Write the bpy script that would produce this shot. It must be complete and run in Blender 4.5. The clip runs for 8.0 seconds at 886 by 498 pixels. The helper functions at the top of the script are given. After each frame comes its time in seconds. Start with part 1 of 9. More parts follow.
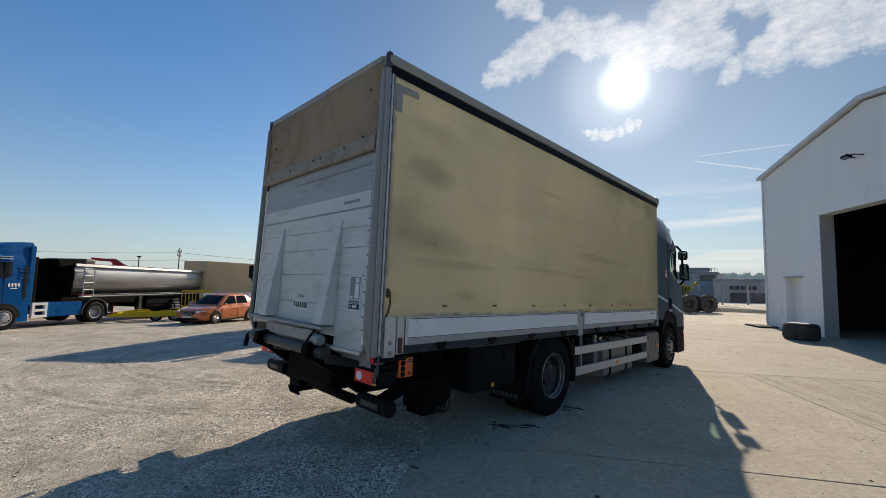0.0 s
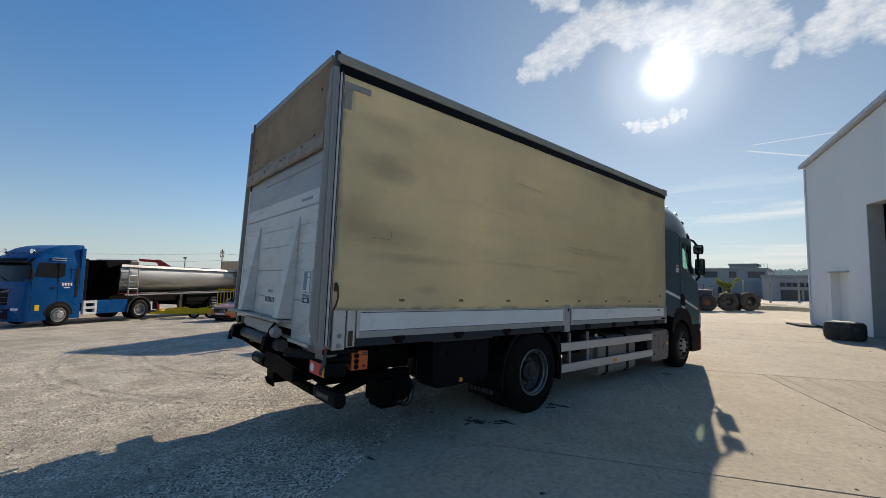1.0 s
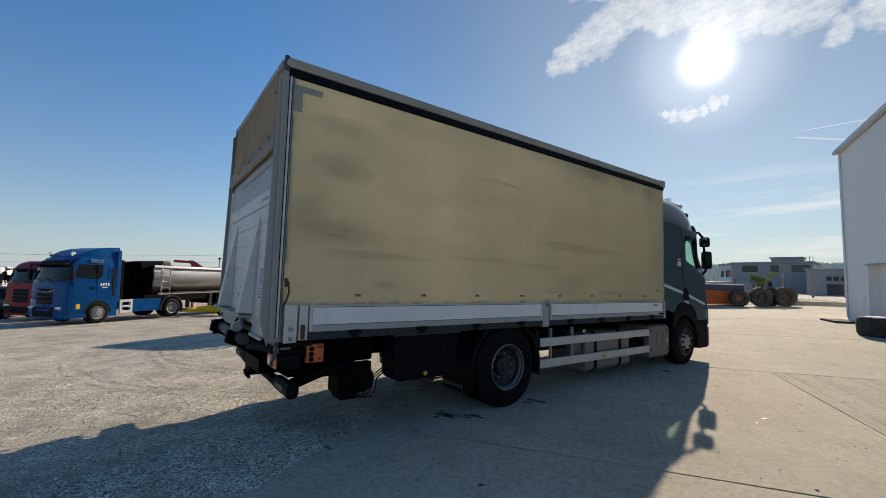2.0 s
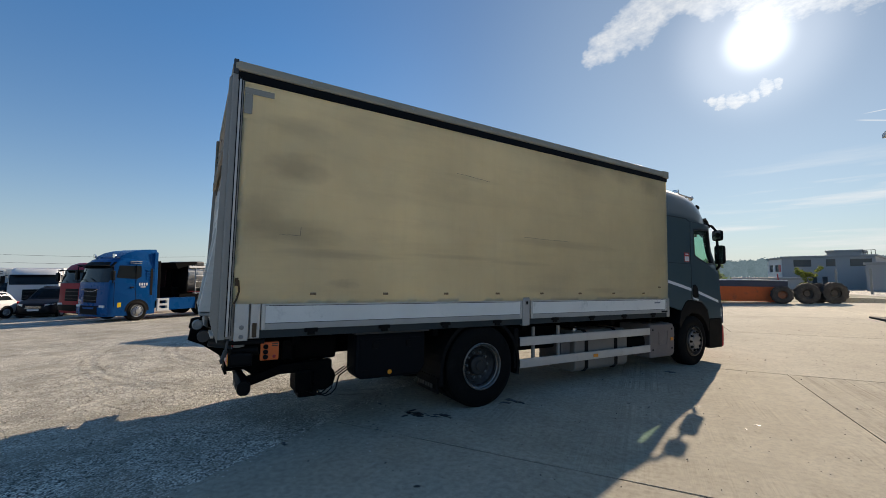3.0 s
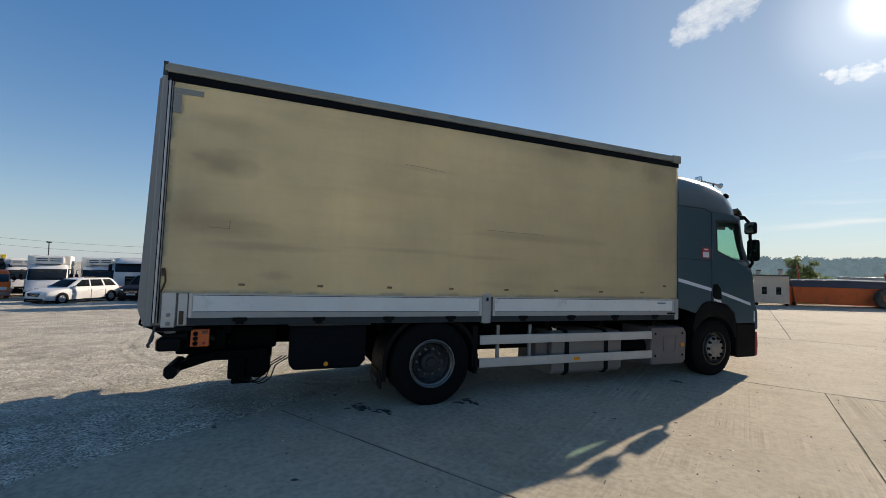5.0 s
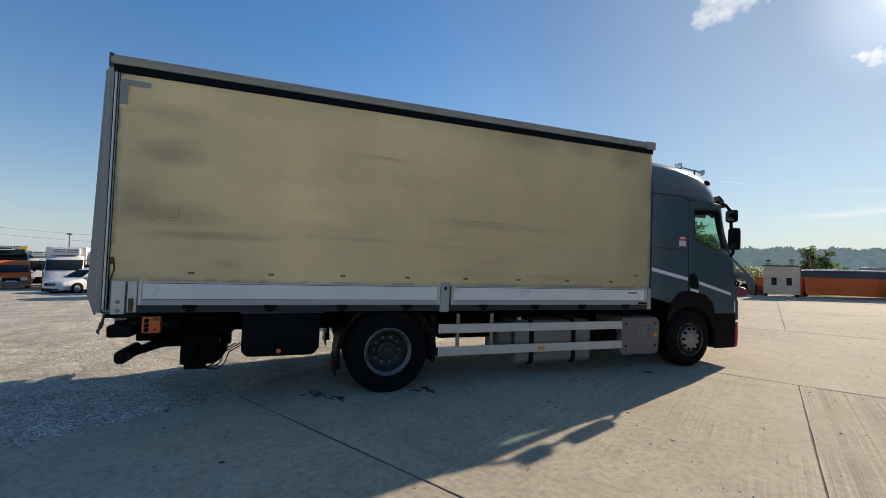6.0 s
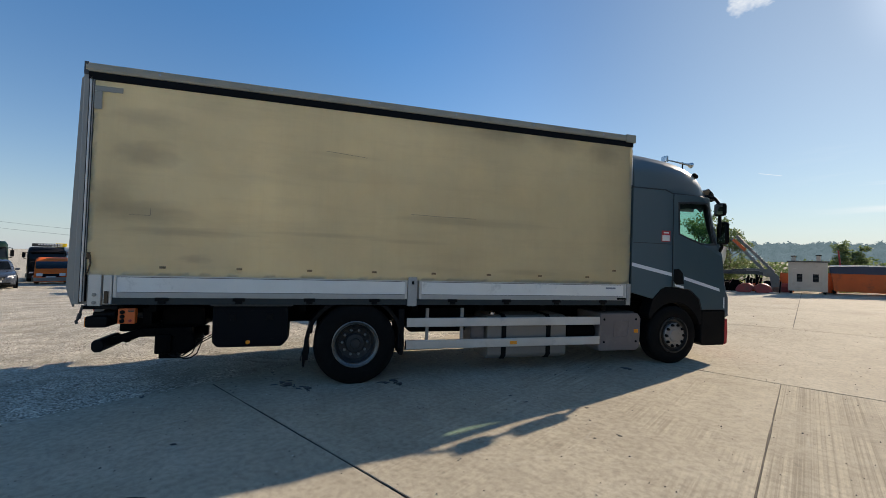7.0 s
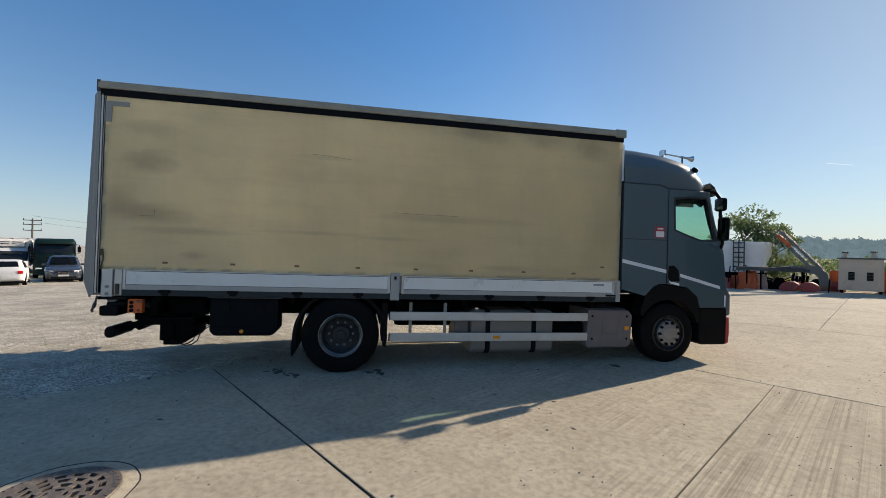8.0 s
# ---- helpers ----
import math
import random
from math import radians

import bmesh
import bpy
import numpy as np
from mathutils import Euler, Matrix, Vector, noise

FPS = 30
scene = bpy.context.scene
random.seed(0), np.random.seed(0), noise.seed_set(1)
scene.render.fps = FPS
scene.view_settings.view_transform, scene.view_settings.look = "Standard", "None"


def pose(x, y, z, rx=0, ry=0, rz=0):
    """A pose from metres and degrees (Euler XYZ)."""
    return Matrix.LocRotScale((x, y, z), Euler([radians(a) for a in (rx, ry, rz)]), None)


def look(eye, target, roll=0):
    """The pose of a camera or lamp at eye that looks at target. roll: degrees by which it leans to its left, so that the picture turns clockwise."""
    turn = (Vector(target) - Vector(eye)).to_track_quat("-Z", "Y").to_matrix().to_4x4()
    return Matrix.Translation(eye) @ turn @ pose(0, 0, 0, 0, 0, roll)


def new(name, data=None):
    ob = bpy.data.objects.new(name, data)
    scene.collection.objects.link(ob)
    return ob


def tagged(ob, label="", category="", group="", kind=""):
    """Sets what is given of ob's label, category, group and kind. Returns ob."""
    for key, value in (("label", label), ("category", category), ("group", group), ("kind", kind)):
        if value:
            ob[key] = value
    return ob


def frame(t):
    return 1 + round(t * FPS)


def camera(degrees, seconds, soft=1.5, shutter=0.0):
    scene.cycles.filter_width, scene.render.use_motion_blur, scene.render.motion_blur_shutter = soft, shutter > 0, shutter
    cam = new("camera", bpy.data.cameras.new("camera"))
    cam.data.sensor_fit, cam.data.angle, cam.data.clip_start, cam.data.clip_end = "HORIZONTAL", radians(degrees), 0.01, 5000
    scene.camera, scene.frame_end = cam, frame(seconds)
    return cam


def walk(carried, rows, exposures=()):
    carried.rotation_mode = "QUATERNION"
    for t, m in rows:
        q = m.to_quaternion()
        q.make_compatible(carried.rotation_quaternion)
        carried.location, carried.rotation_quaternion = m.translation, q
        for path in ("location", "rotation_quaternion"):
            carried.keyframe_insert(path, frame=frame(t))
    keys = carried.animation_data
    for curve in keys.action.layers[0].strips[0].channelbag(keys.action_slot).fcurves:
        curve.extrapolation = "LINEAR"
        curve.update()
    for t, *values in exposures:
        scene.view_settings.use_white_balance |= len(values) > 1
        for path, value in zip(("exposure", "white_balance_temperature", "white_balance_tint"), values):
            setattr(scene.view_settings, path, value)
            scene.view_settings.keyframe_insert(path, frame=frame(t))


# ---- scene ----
cam = camera(94.2, 8.0, soft=0.6)
PATH = [
    (0, (4.192, -2.305, 1.775), (2.794, -0.885, 1.938), 1.5),
    (0.5, (4.45, -2.017, 1.774), (2.986, -0.663, 1.934), 1.4),
    (1, (4.758, -1.722, 1.751), (3.239, -0.431, 1.903), 1.2),
    (1.5, (5.031, -1.436, 1.74), (3.464, -0.203, 1.884), 1.0),
    (2.8, (5.658, -0.568, 1.733), (3.972, 0.5, 1.862), 0.2),
    (3, (5.718, -0.396, 1.744), (4.011, 0.639, 1.87), 0.2),
    (3.5, (5.874, 0.003, 1.755), (4.119, 0.954, 1.881), 0.3),
    (4, (6.045, 0.383, 1.763), (4.245, 1.245, 1.891), 0.6),
    (4.5, (6.152, 0.758, 1.767), (4.313, 1.536, 1.885), 1.0),
    (6, (6.524, 1.82, 1.747), (4.636, 2.48, 1.795), 1.0),
    (6.5, (6.649, 2.248, 1.749), (4.746, 2.862, 1.782), 1.0),
    (7, (6.841, 2.541, 1.741), (4.917, 3.087, 1.77), 0.9),
    (7.5, (7.026, 2.915, 1.751), (5.078, 3.37, 1.769), 0.9),
    (8, (7.23, 3.292, 1.754), (5.263, 3.654, 1.763), 0.9),
]
walk(cam, [(t, look(eye, target, roll)) for t, eye, target, roll in PATH], exposures=((0, 0.31), (4.5, 0.37), (8, 0.50)))

# ---- light ----
SUN_AZ, SUN_EL = 110.6, 24.9          # degrees anticlockwise from +x, and above the ground
SKY = 0.0865
CLOUD_WHITE, GLARE = 7.6, 17.0
CLOUDS = ((128.6, 27.2, 1.6), (126.8, 27.8, 2.0), (124.8, 28.6, 2.4), (122.6, 29.8, 2.8), (120.6, 31.2, 3.0), (118.0, 31.6, 3.0), (115.2, 30.6, 2.6), (112.0, 30.6, 2.6), (109.6, 29.0, 3.0), (106.5, 28.6, 3.4), (104.4, 30.8, 3.6), (101.0, 27.6, 3.4), (100.6, 31.2, 3.4), (97.6, 31.4, 3.2), (95.0, 25.0, 2.8), (93.2, 28.4, 4.0), (90.6, 25.2, 3.2), (88.6, 28.4, 4.5), (86.0, 25.6, 3.6), (82, 26, 5), (77, 25, 5), (98, 35.5, 5), (90, 33.5, 5), (125.6, 35.4, 2.2), (122.4, 34.8, 2.0), (115.2, 19.7, 0.6), (114.2, 19.4, 0.8), (112.8, 19.4, 0.85), (111.4, 19.6, 0.7), (110.0, 20.0, 0.85), (108.9, 20.1, 0.6), (98.5, 24.4, 1.8), (103.6, 27.0, 2.2))
GAPS = ((99.0, 29.2, 1.2), (97.0, 27.6, 1.5), (117.6, 28.4, 1.2))
TRAILS = (((102.8, 15.6), (93.3, 15.5), 0.0011), ((103.3, 15.2), (94.4, 12.7), 0.0018), ((126.8, 9.5), (124.6, 9.0), 0.0010))
world = bpy.data.worlds.new("sky")
scene.world = world
world.use_nodes = True
wn, wl = world.node_tree.nodes, world.node_tree.links
wn.clear()
w_out, w_bg, w_sky = wn.new("ShaderNodeOutputWorld"), wn.new("ShaderNodeBackground"), wn.new("ShaderNodeTexSky")
w_sky.sky_type, w_sky.sun_disc = "NISHITA", False
w_sky.sun_elevation, w_sky.sun_rotation = radians(SUN_EL), radians(90 - SUN_AZ)
w_sky.altitude, w_sky.air_density, w_sky.dust_density, w_sky.ozone_density = 300, 1.0, 0.1, 2.2
w_bg.inputs["Strength"].default_value = SKY


def towards(az, el):
    return Vector((math.cos(radians(az)) * math.cos(radians(el)), math.sin(radians(az)) * math.cos(radians(el)), math.sin(radians(el))))


def w_node(kind, **sets):
    nd = wn.new(kind)
    for key, val in sets.items():
        if key == "op":
            nd.operation = val
    return nd


def w_math(op, a, b=None, c=None):
    nd = w_node("ShaderNodeMath", op=op)
    for i, v in enumerate((a, b, c)):
        if v is None:
            continue
        if isinstance(v, (int, float)):
            nd.inputs[i].default_value = v
        else:
            wl.new(v, nd.inputs[i])
    return nd.outputs[0]


def w_near(direction, inner, outer, source=None):
    """1 within inner degrees of a direction, falling to 0 at outer degrees."""
    dt = w_node("ShaderNodeVectorMath", op="DOT_PRODUCT")
    wl.new(source or w_dir, dt.inputs[0])
    dt.inputs[1].default_value = direction
    mr = wn.new("ShaderNodeMapRange")
    mr.interpolation_type = "SMOOTHSTEP"
    wl.new(dt.outputs["Value"], mr.inputs[0])
    mr.inputs[1].default_value, mr.inputs[2].default_value = math.cos(radians(outer)), math.cos(radians(inner))
    return mr.outputs[0]


w_dir = wn.new("ShaderNodeTexCoord").outputs["Generated"]
# clouds: broken fleece above the sun, a few wisps, and thin streaks low over the hills
sep = wn.new("ShaderNodeSeparateXYZ")
wl.new(w_dir, sep.inputs[0])
lift = w_math("ADD", w_math("MAXIMUM", sep.outputs[2], 0.0), 0.12)
flat = wn.new("ShaderNodeCombineXYZ")
wl.new(w_math("DIVIDE", sep.outputs[0], lift), flat.inputs[0])
wl.new(w_math("DIVIDE", sep.outputs[1], lift), flat.inputs[1])


def w_noise(vec, scale, detail, rough):
    nz = wn.new("ShaderNodeTexNoise")
    nz.inputs["Scale"].default_value, nz.inputs["Detail"].default_value, nz.inputs["Roughness"].default_value = scale, detail, rough
    wl.new(vec, nz.inputs["Vector"])
    return nz.outputs["Fac"]


fleece = w_math("MULTIPLY_ADD", w_noise(flat.outputs[0], 19.0, 10, 0.78), 0.65, w_math("MULTIPLY", w_noise(flat.outputs[0], 4.4, 9, 0.66), 0.35))
ragged = wn.new("ShaderNodeTexNoise")
ragged.inputs["Scale"].default_value, ragged.inputs["Detail"].default_value, ragged.inputs["Roughness"].default_value = 16, 6, 0.62
wl.new(w_dir, ragged.inputs["Vector"])
torn = w_node("ShaderNodeVectorMath", op="MULTIPLY_ADD")
wl.new(ragged.outputs["Color"], torn.inputs[0])
torn.inputs[1].default_value = (0.07, 0.07, 0.05)
shifted = w_node("ShaderNodeVectorMath", op="SUBTRACT")
wl.new(w_dir, shifted.inputs[0])
shifted.inputs[1].default_value = (0.035, 0.035, 0.025)
wl.new(shifted.outputs[0], torn.inputs[2])
straight = w_node("ShaderNodeVectorMath", op="NORMALIZE")
wl.new(torn.outputs[0], straight.inputs[0])
bank = None
for az, el, outer in CLOUDS:
    m = w_near(towards(az, el), outer * 0.25, outer * 1.25, straight.outputs[0])
    bank = m if bank is None else w_math("MAXIMUM", bank, m)
for az, el, outer in GAPS:
    m = w_near(towards(az, el), 0.0, outer * 1.3, straight.outputs[0])
    bank = w_math("MULTIPLY", bank, w_math("SUBTRACT", 1.0, w_math("MULTIPLY", m, 0.5)))
dens = w_math("MULTIPLY_ADD", bank, 0.42, w_math("SUBTRACT", fleece, 0.70))
dens = w_math("MINIMUM", w_math("MULTIPLY", w_math("MAXIMUM", dens, 0.0), 2.5), w_math("MULTIPLY", bank, 4.0))
stretch = wn.new("ShaderNodeMapping")
stretch.inputs["Scale"].default_value = (2.0, 2.0, 26.0)
wl.new(w_dir, stretch.inputs[0])
streak = w_noise(stretch.outputs[0], 1.6, 5, 0.55)
low = w_math("MULTIPLY", w_near(towards(95, 5), 6, 32), w_math("MULTIPLY", w_math("MAXIMUM", w_math("SUBTRACT", streak, 0.52), 0.0), 4.0))
low = w_math("MULTIPLY", low, w_math("MINIMUM", w_math("MAXIMUM", w_math("MULTIPLY", w_math("SUBTRACT", 0.24, sep.outputs[2]), 10.0), 0.0), 1.0))
trail = None
for (az0, el0), (az1, el1), half in TRAILS:
    a, b = towards(az0, el0), towards(az1, el1)
    n = a.cross(b).normalized()
    dt = w_node("ShaderNodeVectorMath", op="DOT_PRODUCT")
    wl.new(w_dir, dt.inputs[0])
    dt.inputs[1].default_value = n
    line = w_math("MAXIMUM", w_math("SUBTRACT", 1.0, w_math("DIVIDE", w_math("ABSOLUTE", dt.outputs["Value"]), half)), 0.0)
    reach = math.degrees(a.angle(b)) / 2
    line = w_math("MULTIPLY", line, w_near((a + b).normalized(), reach * 0.75, reach))
    trail = line if trail is None else w_math("MAXIMUM", trail, line)
low = w_math("ADD", low, w_math("MULTIPLY", trail, 0.6))
cover = w_math("MINIMUM", w_math("ADD", dens, low), 0.80)
# pale haze low over the land
haze = w_math("MULTIPLY", w_math("POWER", 2.718, w_math("MULTIPLY", w_math("ABSOLUTE", sep.outputs[2]), -9.0)), 0.70)
mixh = wn.new("ShaderNodeMix")
mixh.data_type = "RGBA"
wl.new(haze, mixh.inputs[0])
deep = w_math("MINIMUM", w_math("MAXIMUM", w_math("MULTIPLY", w_math("SUBTRACT", sep.outputs[2], 0.08), 2.6), 0.0), 1.0)
deep = w_math("MULTIPLY", deep, w_math("SUBTRACT", 1.0, w_near(towards(SUN_AZ, SUN_EL), 8, 58)))
tint = wn.new("ShaderNodeMix")
tint.data_type, tint.blend_type = "RGBA", "MULTIPLY"
wl.new(deep, tint.inputs[0])
wl.new(w_sky.outputs[0], tint.inputs[6])
tint.inputs[7].default_value = (0.66, 1.06, 1.32, 1)
dim = wn.new("ShaderNodeMix")
dim.data_type, dim.blend_type = "RGBA", "MULTIPLY"
wl.new(w_near(towards(100, 10), 4, 55), dim.inputs[0])
wl.new(tint.outputs[2], dim.inputs[6])
dim.inputs[7].default_value = (0.68, 0.66, 0.63, 1)
wl.new(dim.outputs[2], mixh.inputs[6])
mixh.inputs[7].default_value = (3.5, 4.35, 5.55, 1)
mixc = wn.new("ShaderNodeMix")
mixc.data_type = "RGBA"
wl.new(cover, mixc.inputs[0])
wl.new(mixh.outputs[2], mixc.inputs[6])
mixc.inputs[7].default_value = (CLOUD_WHITE, CLOUD_WHITE * 0.98, CLOUD_WHITE * 0.96, 1)
# the glare of thin haze round the sun
glare = w_math("MULTIPLY", w_math("POWER", w_near(towards(SUN_AZ, SUN_EL), 0.0, 6.0), 10.0), GLARE * 0.4)
glare = w_math("ADD", glare, w_math("MULTIPLY", w_math("POWER", w_near(towards(SUN_AZ, SUN_EL), 0.0, 11.0), 2.8), GLARE * 0.14))
veil = w_math("MULTIPLY", w_math("POWER", w_near(towards(SUN_AZ, SUN_EL), 0.0, 40.0), 2.2), GLARE * 0.068)
addc = wn.new("ShaderNodeMix")
addc.data_type, addc.blend_type = "RGBA", "ADD"
addc.inputs[0].default_value = 1.0
wl.new(mixc.outputs[2], addc.inputs[6])
gc = wn.new("ShaderNodeCombineColor")
for i, (k, kv) in enumerate(((1.0, 0.82), (0.98, 1.0), (0.93, 1.1))):
    wl.new(w_math("MULTIPLY_ADD", glare, k, w_math("MULTIPLY", veil, kv)), gc.inputs[i])
wl.new(gc.outputs[0], addc.inputs[7])
wl.new(addc.outputs[2], w_bg.inputs["Color"])
wl.new(w_bg.outputs[0], w_out.inputs["Surface"])
sun_dir = Vector((math.cos(radians(SUN_AZ)) * math.cos(radians(SUN_EL)), math.sin(radians(SUN_AZ)) * math.cos(radians(SUN_EL)), math.sin(radians(SUN_EL))))
sun = new("sun", bpy.data.lights.new("sun", "SUN"))
sun.data.energy, sun.data.angle, sun.data.color = 5.0, radians(0.6), (1.0, 0.84, 0.665)
sun.matrix_world = look(sun_dir * 100, (0, 0, 0))

# ---- materials ----
def node_mat(name):
    m = bpy.data.materials.new(name)
    m.use_nodes = True
    nt = m.node_tree
    return m, nt.nodes, nt.links, nt.nodes["Principled BSDF"]


def ramp(nodes, links, source, stops):
    r = nodes.new("ShaderNodeValToRGB")
    while len(r.color_ramp.elements) < len(stops):
        r.color_ramp.elements.new(0.5)
    for e, (at, c) in zip(r.color_ramp.elements, stops):
        e.position, e.color = at, (*c, 1) if len(c) == 3 else c
    links.new(source, r.inputs[0])
    return r.outputs[0]


def mixed(nodes, links, a, b, fac, mode="MIX"):
    m = nodes.new("ShaderNodeMix")
    m.data_type, m.blend_type = "RGBA", mode
    for sock, v in ((m.inputs[6], a), (m.inputs[7], b)):
        if isinstance(v, tuple):
            sock.default_value = (*v, 1)
        else:
            links.new(v, sock)
    if isinstance(fac, float):
        m.inputs[0].default_value = fac
    else:
        links.new(fac, m.inputs[0])
    return m.outputs[2]


def noise_tex(nodes, links, coord, scale, detail=4.0, rough=0.6, stretch=None):
    if stretch:
        mp = nodes.new("ShaderNodeMapping")
        mp.inputs["Scale"].default_value = stretch
        links.new(coord, mp.inputs[0])
        coord = mp.outputs[0]
    n = nodes.new("ShaderNodeTexNoise")
    n.inputs["Scale"].default_value, n.inputs["Detail"].default_value, n.inputs["Roughness"].default_value = scale, detail, rough
    links.new(coord, n.inputs["Vector"])
    return n.outputs["Fac"]


def surface(name, base, rough=0.6, metal=0.0, vary=0.12, big=1.2, fine=45.0, bump=0.15, dirt=None, dirt_at=(0.55, 0.75), stretch=None, coat=0.0, rough_vary=0.12, dirt_scale=None, per_object=0.0, spec=0.5):
    """A painted, plastic, metal or mineral surface with broad and fine variation, and dirt in patches of its own shape."""
    m, n, l, b = node_mat(name)
    tc = n.new("ShaderNodeTexCoord").outputs["Object"]
    big_n = noise_tex(n, l, tc, big, 5, 0.6, stretch)
    fine_n = noise_tex(n, l, tc, fine, 3, 0.65)
    lo = tuple(max(0, c * (1 - vary)) for c in base)
    hi = tuple(min(1, c * (1 + vary)) for c in base)
    col = ramp(n, l, big_n, ((0.3, lo), (0.7, hi)))
    shade = ramp(n, l, fine_n, ((0.3, (1 - vary * 0.6,) * 3), (0.7, (1, 1, 1))))
    col = mixed(n, l, col, shade, 1.0, "MULTIPLY")
    if per_object:
        oi = n.new("ShaderNodeObjectInfo").outputs["Random"]
        col = mixed(n, l, col, ramp(n, l, oi, ((0, (1 - per_object,) * 3), (1, (1, 1, 1)))), 1.0, "MULTIPLY")
    if dirt:
        d = noise_tex(n, l, tc, dirt_scale or big * 2.3, 6, 0.7, stretch)
        f = ramp(n, l, d, ((dirt_at[0], (0, 0, 0)), (dirt_at[1], (1, 1, 1))))
        col = mixed(n, l, col, dirt, f)
    l.new(col, b.inputs["Base Color"])
    r = ramp(n, l, big_n, ((0.25, (max(0.02, rough - rough_vary),) * 3), (0.75, (min(1, rough + rough_vary),) * 3)))
    l.new(r, b.inputs["Roughness"])
    b.inputs["Metallic"].default_value = metal
    b.inputs["Specular IOR Level"].default_value = spec
    if coat:
        b.inputs["Coat Weight"].default_value, b.inputs["Coat Roughness"].default_value = coat, 0.08
    if bump:
        bp = n.new("ShaderNodeBump")
        bp.inputs["Strength"].default_value, bp.inputs["Distance"].default_value = bump, 0.01
        l.new(fine_n, bp.inputs["Height"])
        l.new(bp.outputs[0], b.inputs["Normal"])
    return m


def glowing(name, colour, strength):
    m, n, l, b = node_mat(name)
    b.inputs["Base Color"].default_value = (*colour, 1)
    b.inputs["Emission Color"].default_value, b.inputs["Emission Strength"].default_value = (*colour, 1), strength
    return m


def glass(name, tint, rough=0.02):
    m, n, l, b = node_mat(name)
    b.inputs["Base Color"].default_value = (*tint, 1)
    b.inputs["Transmission Weight"].default_value, b.inputs["Roughness"].default_value, b.inputs["IOR"].default_value = 1.0, rough, 1.05
    return m


def screen_glass(name, tint):
    """Laminated tinted glass that lets part of the sun through."""
    m, n, l, b = node_mat(name)
    clear, gloss, mix = n.new("ShaderNodeBsdfTransparent"), n.new("ShaderNodeBsdfGlossy"), n.new("ShaderNodeMixShader")
    clear.inputs["Color"].default_value = (*tint, 1)
    gloss.inputs["Roughness"].default_value = 0.02
    mix.inputs[0].default_value = 0.06
    l.new(clear.outputs[0], mix.inputs[1])
    l.new(gloss.outputs[0], mix.inputs[2])
    l.new(mix.outputs[0], n["Material Output"].inputs["Surface"])
    n.remove(b)
    return m


def lens(name, colour):
    m, n, l, b = node_mat(name)
    b.inputs["Base Color"].default_value = (*colour, 1)
    b.inputs["Roughness"].default_value, b.inputs["Coat Weight"].default_value = 0.3, 0.15
    b.inputs["Specular IOR Level"].default_value = 0.25
    return m


def yard_coord(n, l):
    """Place on the yard, turned so that y runs along the casting lanes."""
    mp = n.new("ShaderNodeMapping")
    mp.vector_type = "TEXTURE"
    mp.inputs["Rotation"].default_value = (0, 0, radians(32.5))
    l.new(n.new("ShaderNodeNewGeometry").outputs["Position"], mp.inputs[0])
    return mp.outputs[0]


def noise_colour(n, l, coord, scale):
    nz = n.new("ShaderNodeTexNoise")
    nz.inputs["Scale"].default_value = scale
    l.new(coord, nz.inputs["Vector"])
    return nz.outputs["Color"]


